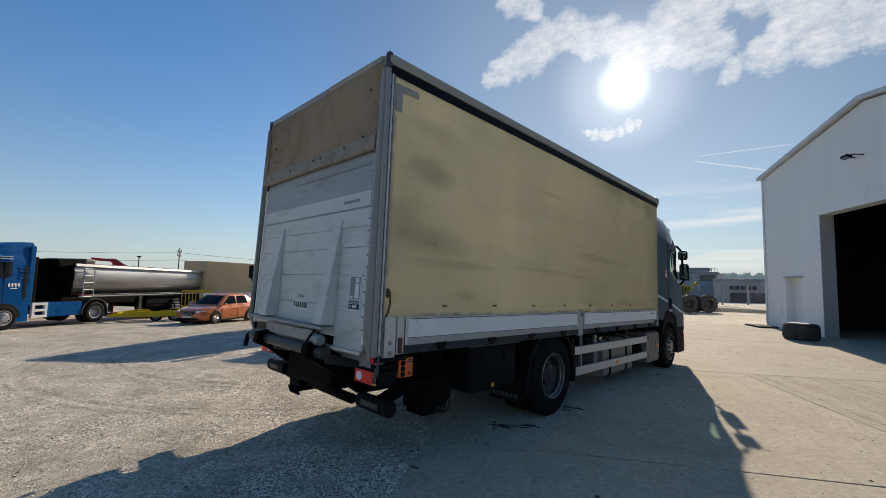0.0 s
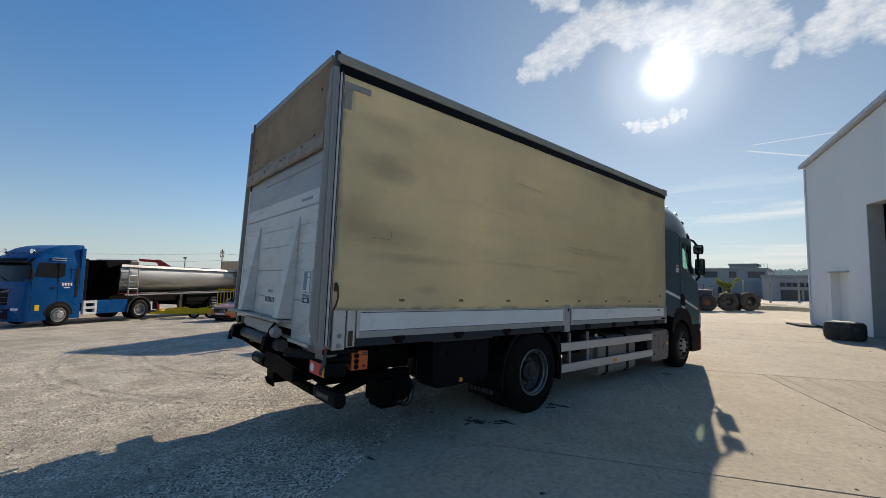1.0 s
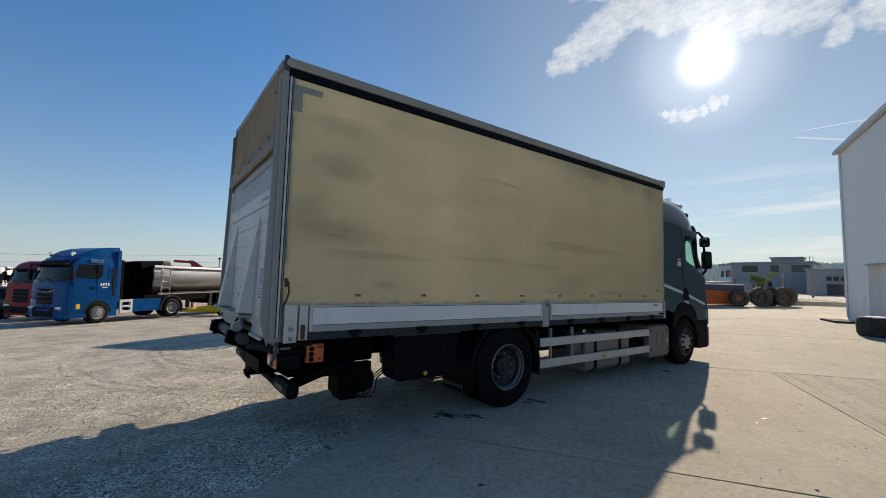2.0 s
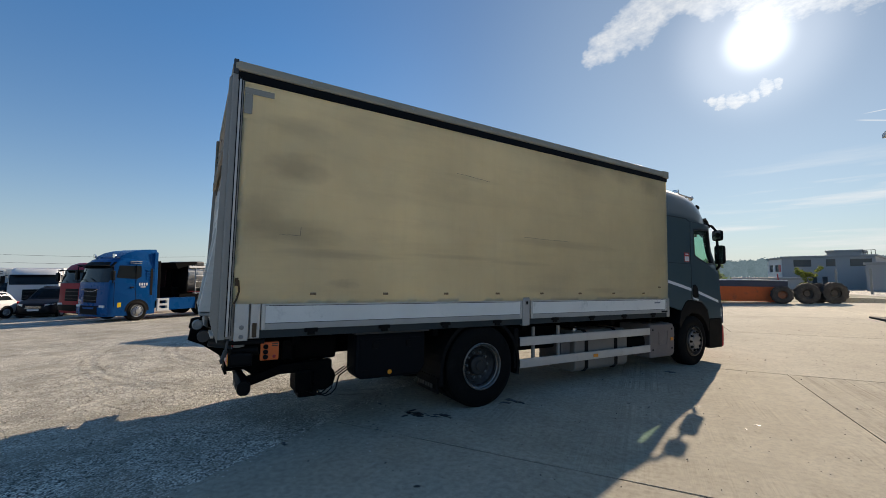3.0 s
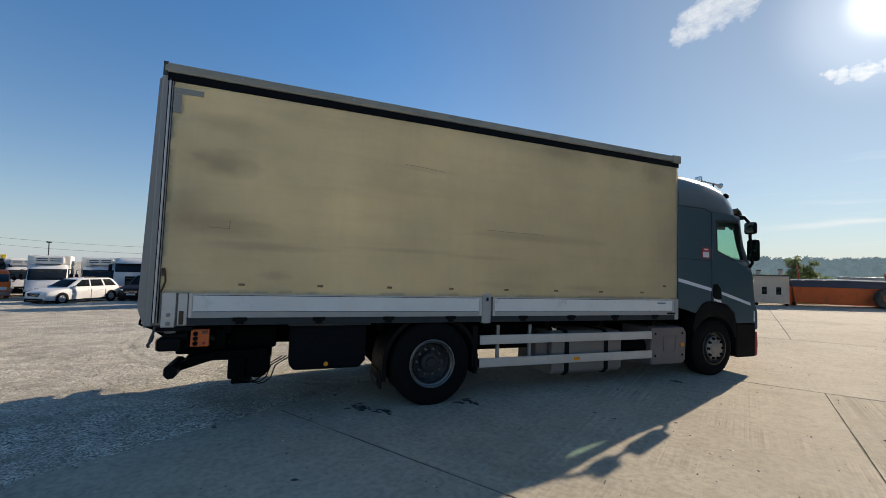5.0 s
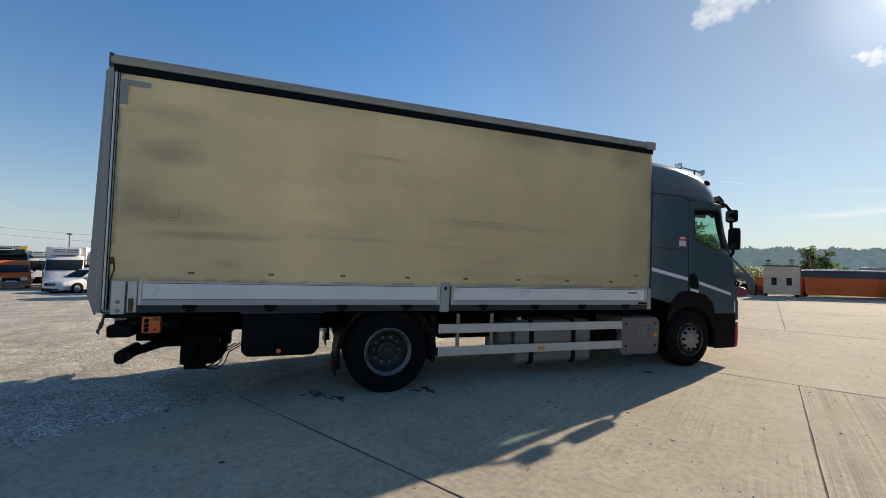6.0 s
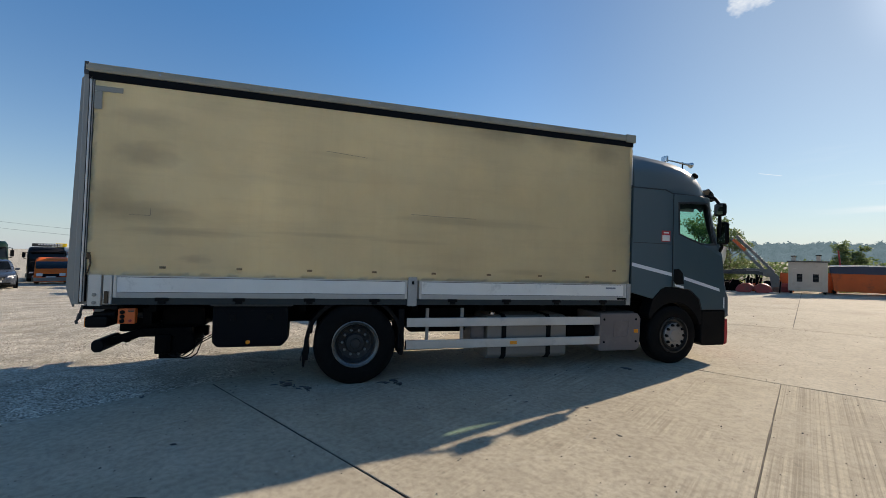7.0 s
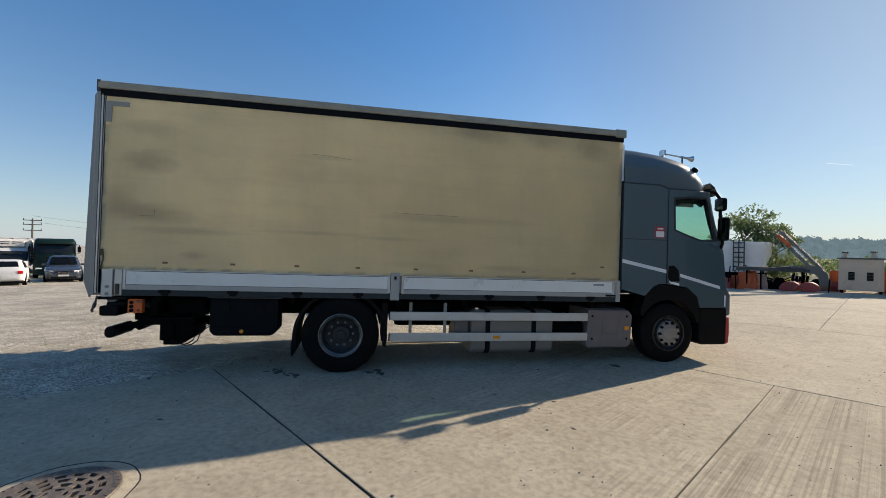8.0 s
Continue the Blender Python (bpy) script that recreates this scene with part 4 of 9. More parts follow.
    # drop sides, middle posts
    for side in (1, -1):
        for y0, y1, nm in ((0.175, 3.575, "drop_side"), (3.765, 7.13, "drop_side")):
            bm = bm_new()
            a, b = sorted((side * 1.225, side * 1.2655))
            box(bm, a, b, y0 + 0.036, y1 - 0.012, 1.2635, 1.4325, 0.002)
            ds = part(nm, bm, M_WHITE_PANEL, t, "white aluminium drop side with grey lower band")
            bm = bm_new()
            a, b = sorted((side * 1.224, side * 1.267))
            box(bm, a, b, y0, y1, 1.195, 1.259, 0.004)
            part("lower_band", bm, M_ALU_POST, ds)
            bm = bm_new()
            box(bm, a, b, y0, y1, 1.438, 1.46, 0.004)
            part("upper_band", bm, M_ALU, ds)
            # thin dark line below the upper band
            bm = bm_new()
            a, b = sorted((side * 1.23, side * 1.2645))
            box(bm, a, b, y0 + 0.07, y1 - 0.05, 1.4285, 1.4378)
            part("band_dark_line", bm, M_BLACK, ds)
            # black strip drawn as the shadow line under the curtain hem
            bm = bm_new()
            box(bm, a, b, y0, y1, 1.4602, 1.474)
            part("hem_shadow_line", bm, M_BLACK, ds)
            bm = bm_new()
            box(bm, a, b, y0 + 0.07, y1 - 0.05, 1.2592, 1.2628)
            part("seam", bm, M_HUB, ds)
            if y0 > 3:
                bm = bm_new()
                box(bm, *sorted((side * 1.2655, side * 1.267)), y1 - 0.34, y1 - 0.16, 1.372, 1.398)
                part("maker_sticker", bm, M_STICKER_GREY, ds)
            for yy in (y0, y1 - 0.01):
                bm = bm_new()
                a, b = sorted((side * 1.226, side * 1.27))
                box(bm, a, b, yy, yy + 0.034, 1.20, 1.455, 0.004)
                for zz in (1.23, 1.42):
                    lathe(bm, [(0.007, 0), (0.007, 0.004), (0, 0.005)], (side * 1.27, yy + 0.017, zz), seg=8, sign=side)
                part("end_cap", bm, M_ALU, ds)
            for k in range(4):
                bm = bm_new()
                a, b = sorted((side * 1.2, side * 1.275))
                yy = y0 + 0.42 + k * 0.83
                box(bm, a, b, yy, yy + 0.14, 1.155, 1.20, 0.008)
                box(bm, a, b, yy + 0.03, yy + 0.11, 1.125, 1.16, 0.008)
                part("hinge", bm, M_BLACK, ds)
        bm = bm_new()
        a, b = sorted((side * 1.20, side * 1.276))
        box(bm, a, b, 3.605, 3.735, 1.10, 1.50, 0.012)
        post = part("middle_post", bm, M_ALU_POST, t, "dull aluminium drop-side post")
        bm = bm_new()
        a, b = sorted((side * 1.272, side * 1.284))
        box(bm, a, b, 3.645, 3.70, 1.385, 1.46, 0.006)
        lt = part("post_latch", bm, M_GEAR_PALE, post)
        bm = bm_new()
        box(bm, *sorted((side * 1.284, side * 1.286)), 3.657, 3.688, 1.40, 1.445)
        part("latch_slot", bm, M_BLACK, lt)
        bm = bm_new()
        a, b = sorted((side * 1.20, side * 1.272))
        box(bm, a, b, 7.18, 7.255, 1.12, 1.46, 0.006)
        part("front_post", bm, M_ALU_POST, t)
        bm = bm_new()
        box(bm, *sorted((side * 1.266, side * 1.282)), 7.00, 7.17, 1.205, 1.235, 0.004)
        part("end_latch", bm, M_BLACK, t)
        bm = bm_new()
        box(bm, *sorted((side * 1.185, side * 1.221)), 3.55, 3.79, 1.116, 1.46)
        part("post_backing", bm, M_ALU_DULL, t)
        # rear pillar: layered aluminium sections and a rubber seal
        bm = bm_new()
        pr = [(1.205, -0.20), (1.27, -0.20), (1.28, -0.185), (1.28, -0.145), (1.24, -0.14), (1.24, -0.07), (1.205, -0.07)]
        loft(bm, [[(side * x, y, z) for x, y in pr] for z in (1.12, 3.72)])
        pil = part("rear_pillar", bm, M_ALU_DULL, t, "weathered aluminium rear corner pillar")
        for y0, y1, x1, mt, nm in ((-0.143, -0.136, 1.277, M_BLACK, "seal"), (-0.135, -0.116, 1.284, M_ALU, "pillar_strip"), (-0.115, -0.107, 1.277, M_BLACK, "seal"), (-0.106, -0.096, 1.281, M_ALU_DULL, "pillar_strip"), (-0.095, -0.09, 1.275, M_BLACK, "seal")):
            bm = bm_new()
            a, b = sorted((side * 1.238, side * x1))
            box(bm, a, b, y0, y1, 1.15, 3.70, 0.002)
            part(nm, bm, mt, pil)
        bm = bm_new()
        box(bm, *sorted((side * 1.19, side * 1.224)), -0.066, 0.24, 1.11, 1.455)
        part("pillar_backing", bm, M_ALU_DULL, pil)
        bm = bm_new()
        a, b = sorted((side * 1.226, side * 1.272))
        box(bm, a, b, -0.065, 0.06, 1.10, 1.46, 0.008)
        box(bm, a, b * 0.995 if side > 0 else b, 0.078, 0.165, 1.12, 1.455, 0.008)
        part("pillar_foot", bm, M_ALU, pil)
        for zz in (1.14, 1.23):
            bm = bm_new()
            lathe(bm, [(0.022, 0), (0.022, 0.008), (0.01, 0.012), (0, 0.012)], (side * 1.272, 0.0, zz), seg=12, sign=side)
            part("bolt", bm, M_ALU_DULL, pil)
        bm = bm_new()
        box(bm, min(side * 1.265, side * 1.285), max(side * 1.265, side * 1.285), 0.095, 0.135, 1.13, 1.27, 0.006)
        part("pillar_catch", bm, M_RUST, pil, "rusty brown catch lever")
        # black strip put in as the shade of the gap beside the platform
        bm = bm_new()
        plate(bm, [(-0.17, 3.0), (-0.19, 3.0), (-0.236, 1.34), (-0.205, 1.14), (-0.19, 1.14)], (), "x", *sorted((side * 1.202, side * 1.231)))
        part("gap_shade", bm, M_BLACK, pil)
        # wing panel behind the pillar, flaring towards the bottom
        bm = bm_new()
        plate(bm, [(-0.20, 3.705), (-0.225, 3.68), (-0.275, 1.34), (-0.268, 1.28), (-0.205, 1.09), (-0.20, 1.09)], (), "x", *sorted((side * 1.232, side * 1.262)))
        part("pillar_wing", bm, M_ALU_DULL, pil, bevel=0.004)
    # tarpaulin flap over the tail lift
    bm = bm_new()
    grid = []
    nx, nz = 50, 20
    for j in range(nz + 1):
        row = []
        for i in range(nx + 1):
            x = -1.21 + 2.425 * i / nx
            zb = 2.985 + 0.02 * noise.noise(Vector((x * 3, 0, 0)))
            z = zb + (3.80 - zb) * j / nz
            k = (3.80 - z) / 0.8
            y = -0.19 - 0.03 * k + 0.012 * noise.noise(Vector((x * 2.2, z * 2, 4))) - 0.012 * math.exp(-((k - 0.86) / 0.05) ** 2)
            row.append(bm.verts.new((x, y, z)))
        grid.append(row)
    for a, b in zip(grid, grid[1:]):
        for i in range(nx):
            bm.faces.new((a[i], a[i + 1], b[i + 1], b[i]))
    bmesh.ops.solidify(bm, geom=bm.faces[:], thickness=0.005)
    flap = part("rear_flap", bm, M_TARP_DIRTY, t, "brown-stained tarpaulin flap with eyelets", smooth=50)
    bm = bm_new()
    rows = []
    for i in range(41):
        x = -1.20 + 2.405 * i / 40
        dz = 0.012 * noise.noise(Vector((x * 2.4, 3, 0)))
        dy = 0.010 * noise.noise(Vector((x * 3.1, 1, 0)))
        rows.append([(x, -0.224 + dy, 2.955 + dz), (x, -0.245 + dy, 2.97 + dz), (x, -0.241 + dy, 3.08 + dz), (x, -0.228 + dy, 3.105 + dz), (x, -0.216, 3.10 + dz)])
    loft(bm, rows)
    part("hem", bm, M_HEM, flap, "folded and stitched hem", smooth=50)
    for k, (x, z) in enumerate(((-0.95, 3.02), (-0.45, 3.03), (0.1, 3.05), (0.25, 3.05), (0.72, 3.06), (1.03, 3.1), (1.06, 3.56), (-0.98, 3.25), (-0.98, 3.42))):
        bm = bm_new()
        lathe(bm, [(0.013, 0), (0.013, 0.006), (0.0, 0.006)], seg=12, axis="y", sign=-1)
        part("eyelet", bm, M_HUB, flap, at=Matrix.Translation((x, -0.248 if z < 3.11 else -0.212, z)))
    bm = bm_new()
    box(bm, 0.25, 1.19, -0.195, -0.10, 3.80, 3.862, 0.008)
    part("rear_header", bm, M_ROOF_TRIM, t)
    bm = bm_new()
    box(bm, -1.19, 0.245, -0.196, -0.10, 3.785, 3.853, 0.008)
    part("rear_header", bm, M_ALU_DULL, t)
    bm = bm_new()
    box(bm, -1.23, -1.17, -0.235, -0.20, 2.99, 3.72, 0.005)
    part("flap_edge", bm, M_TARP_DIRTY, flap)
    # tail lift platform: profiled boards, ribs, hinged foot
    lift = new("tail_lift")
    lift.parent = t
    lift["label"] = "closed light-grey aluminium tail lift platform"
    lean = math.atan2(0.04, 1.75)
    lift.matrix_basis = Matrix.Translation((0, -0.205, 1.24)) @ Matrix.Rotation(-lean, 4, "X")
    breaks = (0.0, 0.29, 0.58, 0.84, 1.03, 1.20, 1.80)
    bm = bm_new()
    box(bm, -1.165, 1.165, 0.03, 0.045, 0.0, 1.66)
    part("backing_sheet", bm, M_LIFT, lift)
    for k in range(6):
        z0, z1 = breaks[k], breaks[k + 1] - 0.003
        bm = bm_new()
        if k == 5:
            z1 = 1.80
            plate(bm, [(-1.17, z0), (1.17, z0), (1.17, z1 - 0.13), (1.09, z1 - 0.02), (-1.12, z1 - 0.02), (-1.17, z1 - 0.08)], (), "y", -0.02, 0.05)
        else:
            box(bm, -1.17, 1.17, -0.02 + 0.001 * (k % 2), 0.05, z0, z1, 0.003)
        part("lift_board", bm, M_LIFT_TOP if k == 5 else M_LIFT, lift)
    for z0, x0, x1 in ((1.60, -0.50, 1.10),):
        bm = bm_new()
        loft(bm, [[(x, -0.021, z0), (x, -0.034, z0 + 0.006), (x, -0.030, z0 + 0.03), (x, -0.021, z0 + 0.04)] for x in (x0, x1)])
        part("board_bead", bm, M_LIFT_TOP, lift)
    bm = bm_new()
    box(bm, -1.165, 1.14, -0.0245, -0.0205, 1.215, 1.355, 0.002)
    part("band_plate", bm, M_LIFT, lift, "paler flat band across the platform")
    bm = bm_new()
    box(bm, 1.172, 1.198, -0.035, 0.05, -0.02, 1.66, 0.004)
    part("edge_profile", bm, M_WHITE_PANEL, lift)
    bm = bm_new()
    box(bm, -1.198, -1.172, -0.035, 0.05, -0.02, 1.66, 0.004)
    part("edge_profile", bm, M_WHITE_PANEL, lift)
    for k in range(14):
        bm = bm_new()
        lathe(bm, [(0.008, 0), (0.008, 0.004), (0, 0.004)], seg=8, axis="y", sign=-1)
        part("rivet", bm, M_HUB, lift, at=Matrix.Translation((1.15, -0.022, 0.1 + 0.11 * k)))
    for x in (-0.66, 0.60):
        bm = bm_new()
        vs = [(x - 0.10, -0.021, 0.10), (x + 0.10, -0.021, 0.10), (x + 0.10, -0.021, 1.12), (x - 0.05, -0.021, 1.12)]
        lo = [(x - 0.07, -0.16, 0.10), (x + 0.08, -0.16, 0.10), (x + 0.095, -0.03, 1.12), (x - 0.04, -0.03, 1.12)]
        loft(bm, [vs, lo])
        part("lift_rib", bm, M_LIFT, lift, "tapered box rib", bevel=0.006)
    bm = bm_new()
    box(bm, -1.10, 0.68, -0.15, 0.0, 0.055, 0.088, 0.012)
    part("lift_ledge", bm, M_GEAR_PALE, lift, "rounded aluminium hinge ledge")
    bm = bm_new()
    box(bm, -0.66, 0.44, -0.09, -0.05, -0.085, 0.03, 0.01)
    part("foot_flap", bm, M_GEAR_PALE, lift)
    for z0 in (-0.06, -0.03, 0.0, 0.03):
        bm = bm_new()
        box(bm, 0.72, 1.16, -0.026, -0.018, z0 - 0.02, z0 - 0.006)
        part("tread_rib", bm, M_LIFT, lift)
    bm = bm_new()
    box(bm, 0.70, 1.17, -0.018, 0.05, -0.09, 0.0)
    part("foot_board", bm, M_LIFT, lift)
    bm = bm_new()
    box(bm, 0.70, 1.17, -0.05, -0.02, -0.115, -0.085, 0.006)
    part("foot_edge", bm, M_ALU, lift)
    # stickers: warning panel and an unreadable maker's plate
    bm = bm_new()
    box(bm, 0.905, 1.095, -0.0245, -0.0215, 0.26, 0.58)
    sg = part("warning_sign", bm, M_STICKER_WHITE, lift, "white and grey danger sticker")
    bm = bm_new()
    box(bm, 0.920, 1.080, -0.026, -0.0247, 0.36, 0.565)
    part("sign_panel", bm, M_STICKER_GREY, sg)
    bm = bm_new()
    box(bm, 1.005, 1.065, -0.0272, -0.0262, 0.37, 0.50, 0.0)
    box(bm, 1.010, 1.060, -0.0272, -0.0262, 0.51, 0.555, 0.0)
    box(bm, 0.935, 0.975, -0.0272, -0.0262, 0.37, 0.39, 0.0)
    part("sign_symbol", bm, M_STICKER_WHITE, sg)
    bm = bm_new()
    box(bm, 0.915, 1.085, -0.026, -0.0247, 0.27, 0.35)
    dp = part("danger_panel", bm, M_STICKER_BLACK, sg)
    wording("danger_words", "DANGER!", 0.037, pose(1.0, -0.0265, 0.327, 90, 0, 0), M_STICKER_WHITE, sg, depth=0.0004)
    bm = bm_new()
    plate(bm, [(0.935, 0.285), (0.965, 0.295), (0.935, 0.305)], (), "y", -0.0262, -0.0255)
    box(bm, 0.980, 1.040, -0.0262, -0.0255, 0.283, 0.307)
    part("danger_marks", bm, M_STICKER_WHITE, sg)
    bm = bm_new()
    box(bm, -0.175, 0.155, -0.0235, -0.021, 0.215, 0.30)
    mk = part("maker_plate", bm, M_STICKER_WHITE, lift, "white sticker with black lettering bars")
    bm = bm_new()
    for k in range(7):
        x = -0.16 + k * 0.044
        box(bm, x, x + 0.033, -0.0245, -0.0236, 0.228, 0.287)
    part("maker_bars", bm, M_STICKER_BLACK, mk)
    bm = bm_new()
    box(bm, -0.075, 0.055, -0.0235, -0.021, 0.335, 0.365)
    part("small_plate", bm, M_STICKER_GREY, lift)
    bm = bm_new()
    box(bm, 0.70, 0.97, -0.0265, -0.0247, 1.265, 1.295)
    part("small_plate", bm, M_STICKER_GREY, lift)
    # lift mechanism, cross tube, bumpers
    gear = new("lift_gear")
    gear.parent = t
    gear["label"] = "black lift arms, cross tube and underrun bumpers"
    bm = bm_new()
    rod(bm, (-1.0, -0.30, 1.085), (0.70, -0.30, 1.085), 0.058, 20)
    part("cross_tube", bm, M_GEAR, gear, "grey steel cross tube", smooth=40)
    bm = bm_new()
    lathe(bm, [(0.0, -0.09), (0.042, -0.09), (0.05, -0.07), (0.05, 0.0), (0.04, 0.012), (0.03, 0.0), (0.0, 0.0)], (0.70, -0.36, 1.21), axis="x", seg=20)
    part("control_knob", bm, M_GEAR_PALE, gear, "white round cap", smooth=30)
    bm = bm_new()
    tube(bm, [(0.52, -0.32, 1.29), (0.49, -0.36, 1.22), (0.42, -0.35, 1.16), (0.40, -0.31, 1.08)], 0.012)
    part("cable", bm, M_BLACK, gear)
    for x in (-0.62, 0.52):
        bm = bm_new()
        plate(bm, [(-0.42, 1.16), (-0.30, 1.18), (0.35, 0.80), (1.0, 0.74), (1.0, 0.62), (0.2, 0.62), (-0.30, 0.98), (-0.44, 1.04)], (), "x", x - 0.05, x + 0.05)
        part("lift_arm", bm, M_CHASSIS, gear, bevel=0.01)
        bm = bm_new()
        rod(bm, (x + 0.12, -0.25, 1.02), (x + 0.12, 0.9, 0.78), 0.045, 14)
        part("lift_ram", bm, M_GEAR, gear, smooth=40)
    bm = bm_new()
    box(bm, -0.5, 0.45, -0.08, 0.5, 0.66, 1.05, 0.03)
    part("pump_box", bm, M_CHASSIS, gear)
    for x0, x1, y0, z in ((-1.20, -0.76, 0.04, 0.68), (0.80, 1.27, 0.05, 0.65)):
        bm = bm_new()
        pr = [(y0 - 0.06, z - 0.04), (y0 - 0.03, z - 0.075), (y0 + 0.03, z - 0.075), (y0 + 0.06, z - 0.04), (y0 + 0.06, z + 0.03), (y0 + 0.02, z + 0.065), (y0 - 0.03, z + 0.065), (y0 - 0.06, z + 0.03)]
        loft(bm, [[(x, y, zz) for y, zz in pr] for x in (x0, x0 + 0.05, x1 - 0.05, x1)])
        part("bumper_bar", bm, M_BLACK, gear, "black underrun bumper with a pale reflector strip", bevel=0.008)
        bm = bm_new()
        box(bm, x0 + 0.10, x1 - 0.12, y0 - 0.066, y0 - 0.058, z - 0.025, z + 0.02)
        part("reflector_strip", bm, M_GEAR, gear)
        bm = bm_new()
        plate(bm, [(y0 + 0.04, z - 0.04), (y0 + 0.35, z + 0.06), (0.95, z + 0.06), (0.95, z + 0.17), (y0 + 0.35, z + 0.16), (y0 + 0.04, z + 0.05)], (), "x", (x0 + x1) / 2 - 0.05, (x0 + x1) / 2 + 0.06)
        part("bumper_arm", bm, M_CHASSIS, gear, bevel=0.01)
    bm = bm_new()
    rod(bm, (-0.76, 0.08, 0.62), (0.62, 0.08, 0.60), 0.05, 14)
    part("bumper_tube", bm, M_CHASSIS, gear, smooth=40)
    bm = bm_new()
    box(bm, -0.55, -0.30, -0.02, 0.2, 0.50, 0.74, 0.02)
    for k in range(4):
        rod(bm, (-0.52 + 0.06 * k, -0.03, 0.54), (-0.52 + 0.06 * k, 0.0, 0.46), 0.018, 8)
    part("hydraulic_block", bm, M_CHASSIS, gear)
    # rear lamps and rear frame
    bm = bm_new()
    box(bm, -1.15, 1.15, -0.05, 0.05, 1.02, 1.11, 0.006)
    box(bm, 0.88, 1.14, -0.045, 0.04, 0.93, 1.12, 0.006)
    box(bm, -1.14, -0.88, -0.045, 0.04, 0.93, 1.12, 0.006)
    part("rear_frame", bm, M_FRAME_GREY, t, "grey steel rear frame")
    for x0, x1 in ((0.90, 1.235), (-1.235, -0.90)):
        sgn = 1 if x0 > 0 else -1
        bm = bm_new()
        box(bm, x0 - 0.006, x1 + 0.006, -0.099, 0.12, 0.846, 0.98, 0.03)
        lamp = part("rear_lamp", bm, M_BLACK, t, "rear lamp with red, white and amber fields in a black housing")
        bm = bm_new()
        box(bm, x0 + (0.008 if sgn > 0 else 0.052), x1 - (0.052 if sgn > 0 else 0.008), -0.106, -0.097, 0.856, 0.970, 0.004)
        part("stop_field", bm, M_RED_LENS, lamp)
        bm = bm_new()
        lathe(bm, [(0.04, 0), (0.04, 0.006), (0, 0.008)], ((x0 + x1) / 2 - sgn * 0.085, -0.105, 0.913), axis="y", seg=20, sign=-1)
        part("reversing_field", bm, M_WHITE_LENS, lamp)
        bm = bm_new()
        box(bm, *sorted((x1 - 0.05, x1 - 0.012) if sgn > 0 else (x0 + 0.012, x0 + 0.05)), -0.105, -0.097, 0.859, 0.967, 0.003)
        part("indicator_field", bm, M_AMBER_LENS, lamp)
        bm = bm_new()
        lathe(bm, [(0.045, 0), (0.045, 0.012), (0, 0.016)], (sgn * 1.11, -0.05, 1.07), axis="y", seg=20, sign=-1)
        part("round_reflector", bm, M_RED_LENS, t)
    bm = bm_new()
    rod(bm, (1.262, -0.11, 1.11), (1.27, -0.125, 1.02), 0.012)
    rod(bm, (1.27, -0.125, 1.02), (1.27, -0.14, 0.96), 0.02, 12)
    tube(bm, [(1.27, -0.14, 0.96), (1.27, -0.16, 0.93), (1.27, -0.15, 0.90)], 0.014)
    part("pillar_latch", bm, M_GEAR, t, "dark spring latch hanging from the pillar")
    bm = bm_new()
    box(bm, 1.20, 1.25, -0.12, 0.22, 1.06, 1.10, 0.006)
    rod(bm, (1.10, -0.05, 0.98), (1.14, 0.18, 0.99), 0.055, 14)
    part("marker_arm", bm, M_BLACK, t, "black rubber side marker arm")
    bm = bm_new()
    tube(bm, [(-1.22, -0.2, 1.10), (-1.23, -0.28, 1.05), (-1.23, -0.30, 0.92)], 0.03)
    part("marker_arm", bm, M_BLACK, t)
    # orange control box
    bm = bm_new()
    box(bm, 1.10, 1.175, 0.195, 0.37, 0.88, 1.062, 0.008)
    cb = part("control_box", bm, M_ORANGE_BOX, t, "orange tail-lift control box with black buttons")
    for y, z, r in ((0.243, 1.018, 0.024), (0.243, 0.966, 0.024), (0.243, 0.915, 0.024), (0.325, 0.918, 0.016)):
        bm = bm_new()
        lathe(bm, [(r, 0), (r, 0.012), (r * 0.6, 0.016), (0, 0.016)], (1.175, y, z), seg=16)
        part("push_button", bm, M_BLACK if r > 0.02 else M_RED, cb)
    bm = bm_new()
    box(bm, 1.1752, 1.1765, 0.30, 0.36, 1.018, 1.03)
    box(bm, 1.1752, 1.1765, 0.30, 0.36, 1.036, 1.048)
    part("box_label", bm, M_STICKER_BLACK, cb)
    for a, bb in (((1.09, 0.21), (0.99, 0.93)), ((1.08, 0.215), (1.02, 0.95))):
        bm = bm_new()
        tube(bm, [(1.13, 0.24, 0.93), (1.14, 0.20, 0.95), (1.13, 0.19, 1.0), (1.12, 0.21, 1.06)], 0.011)
        part("conduit", bm, M_BLACK, cb)
        break
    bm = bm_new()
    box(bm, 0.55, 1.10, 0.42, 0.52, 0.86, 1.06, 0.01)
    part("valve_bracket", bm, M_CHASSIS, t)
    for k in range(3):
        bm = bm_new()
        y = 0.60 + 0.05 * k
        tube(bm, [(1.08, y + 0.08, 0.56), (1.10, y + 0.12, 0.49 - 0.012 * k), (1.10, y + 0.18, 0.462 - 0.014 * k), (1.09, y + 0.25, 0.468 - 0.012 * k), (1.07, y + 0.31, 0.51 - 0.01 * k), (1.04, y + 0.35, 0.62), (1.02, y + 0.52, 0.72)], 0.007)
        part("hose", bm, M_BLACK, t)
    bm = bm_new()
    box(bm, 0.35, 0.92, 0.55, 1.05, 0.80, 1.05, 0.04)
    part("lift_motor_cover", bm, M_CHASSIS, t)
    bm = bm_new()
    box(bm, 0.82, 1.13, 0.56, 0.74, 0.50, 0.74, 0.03)
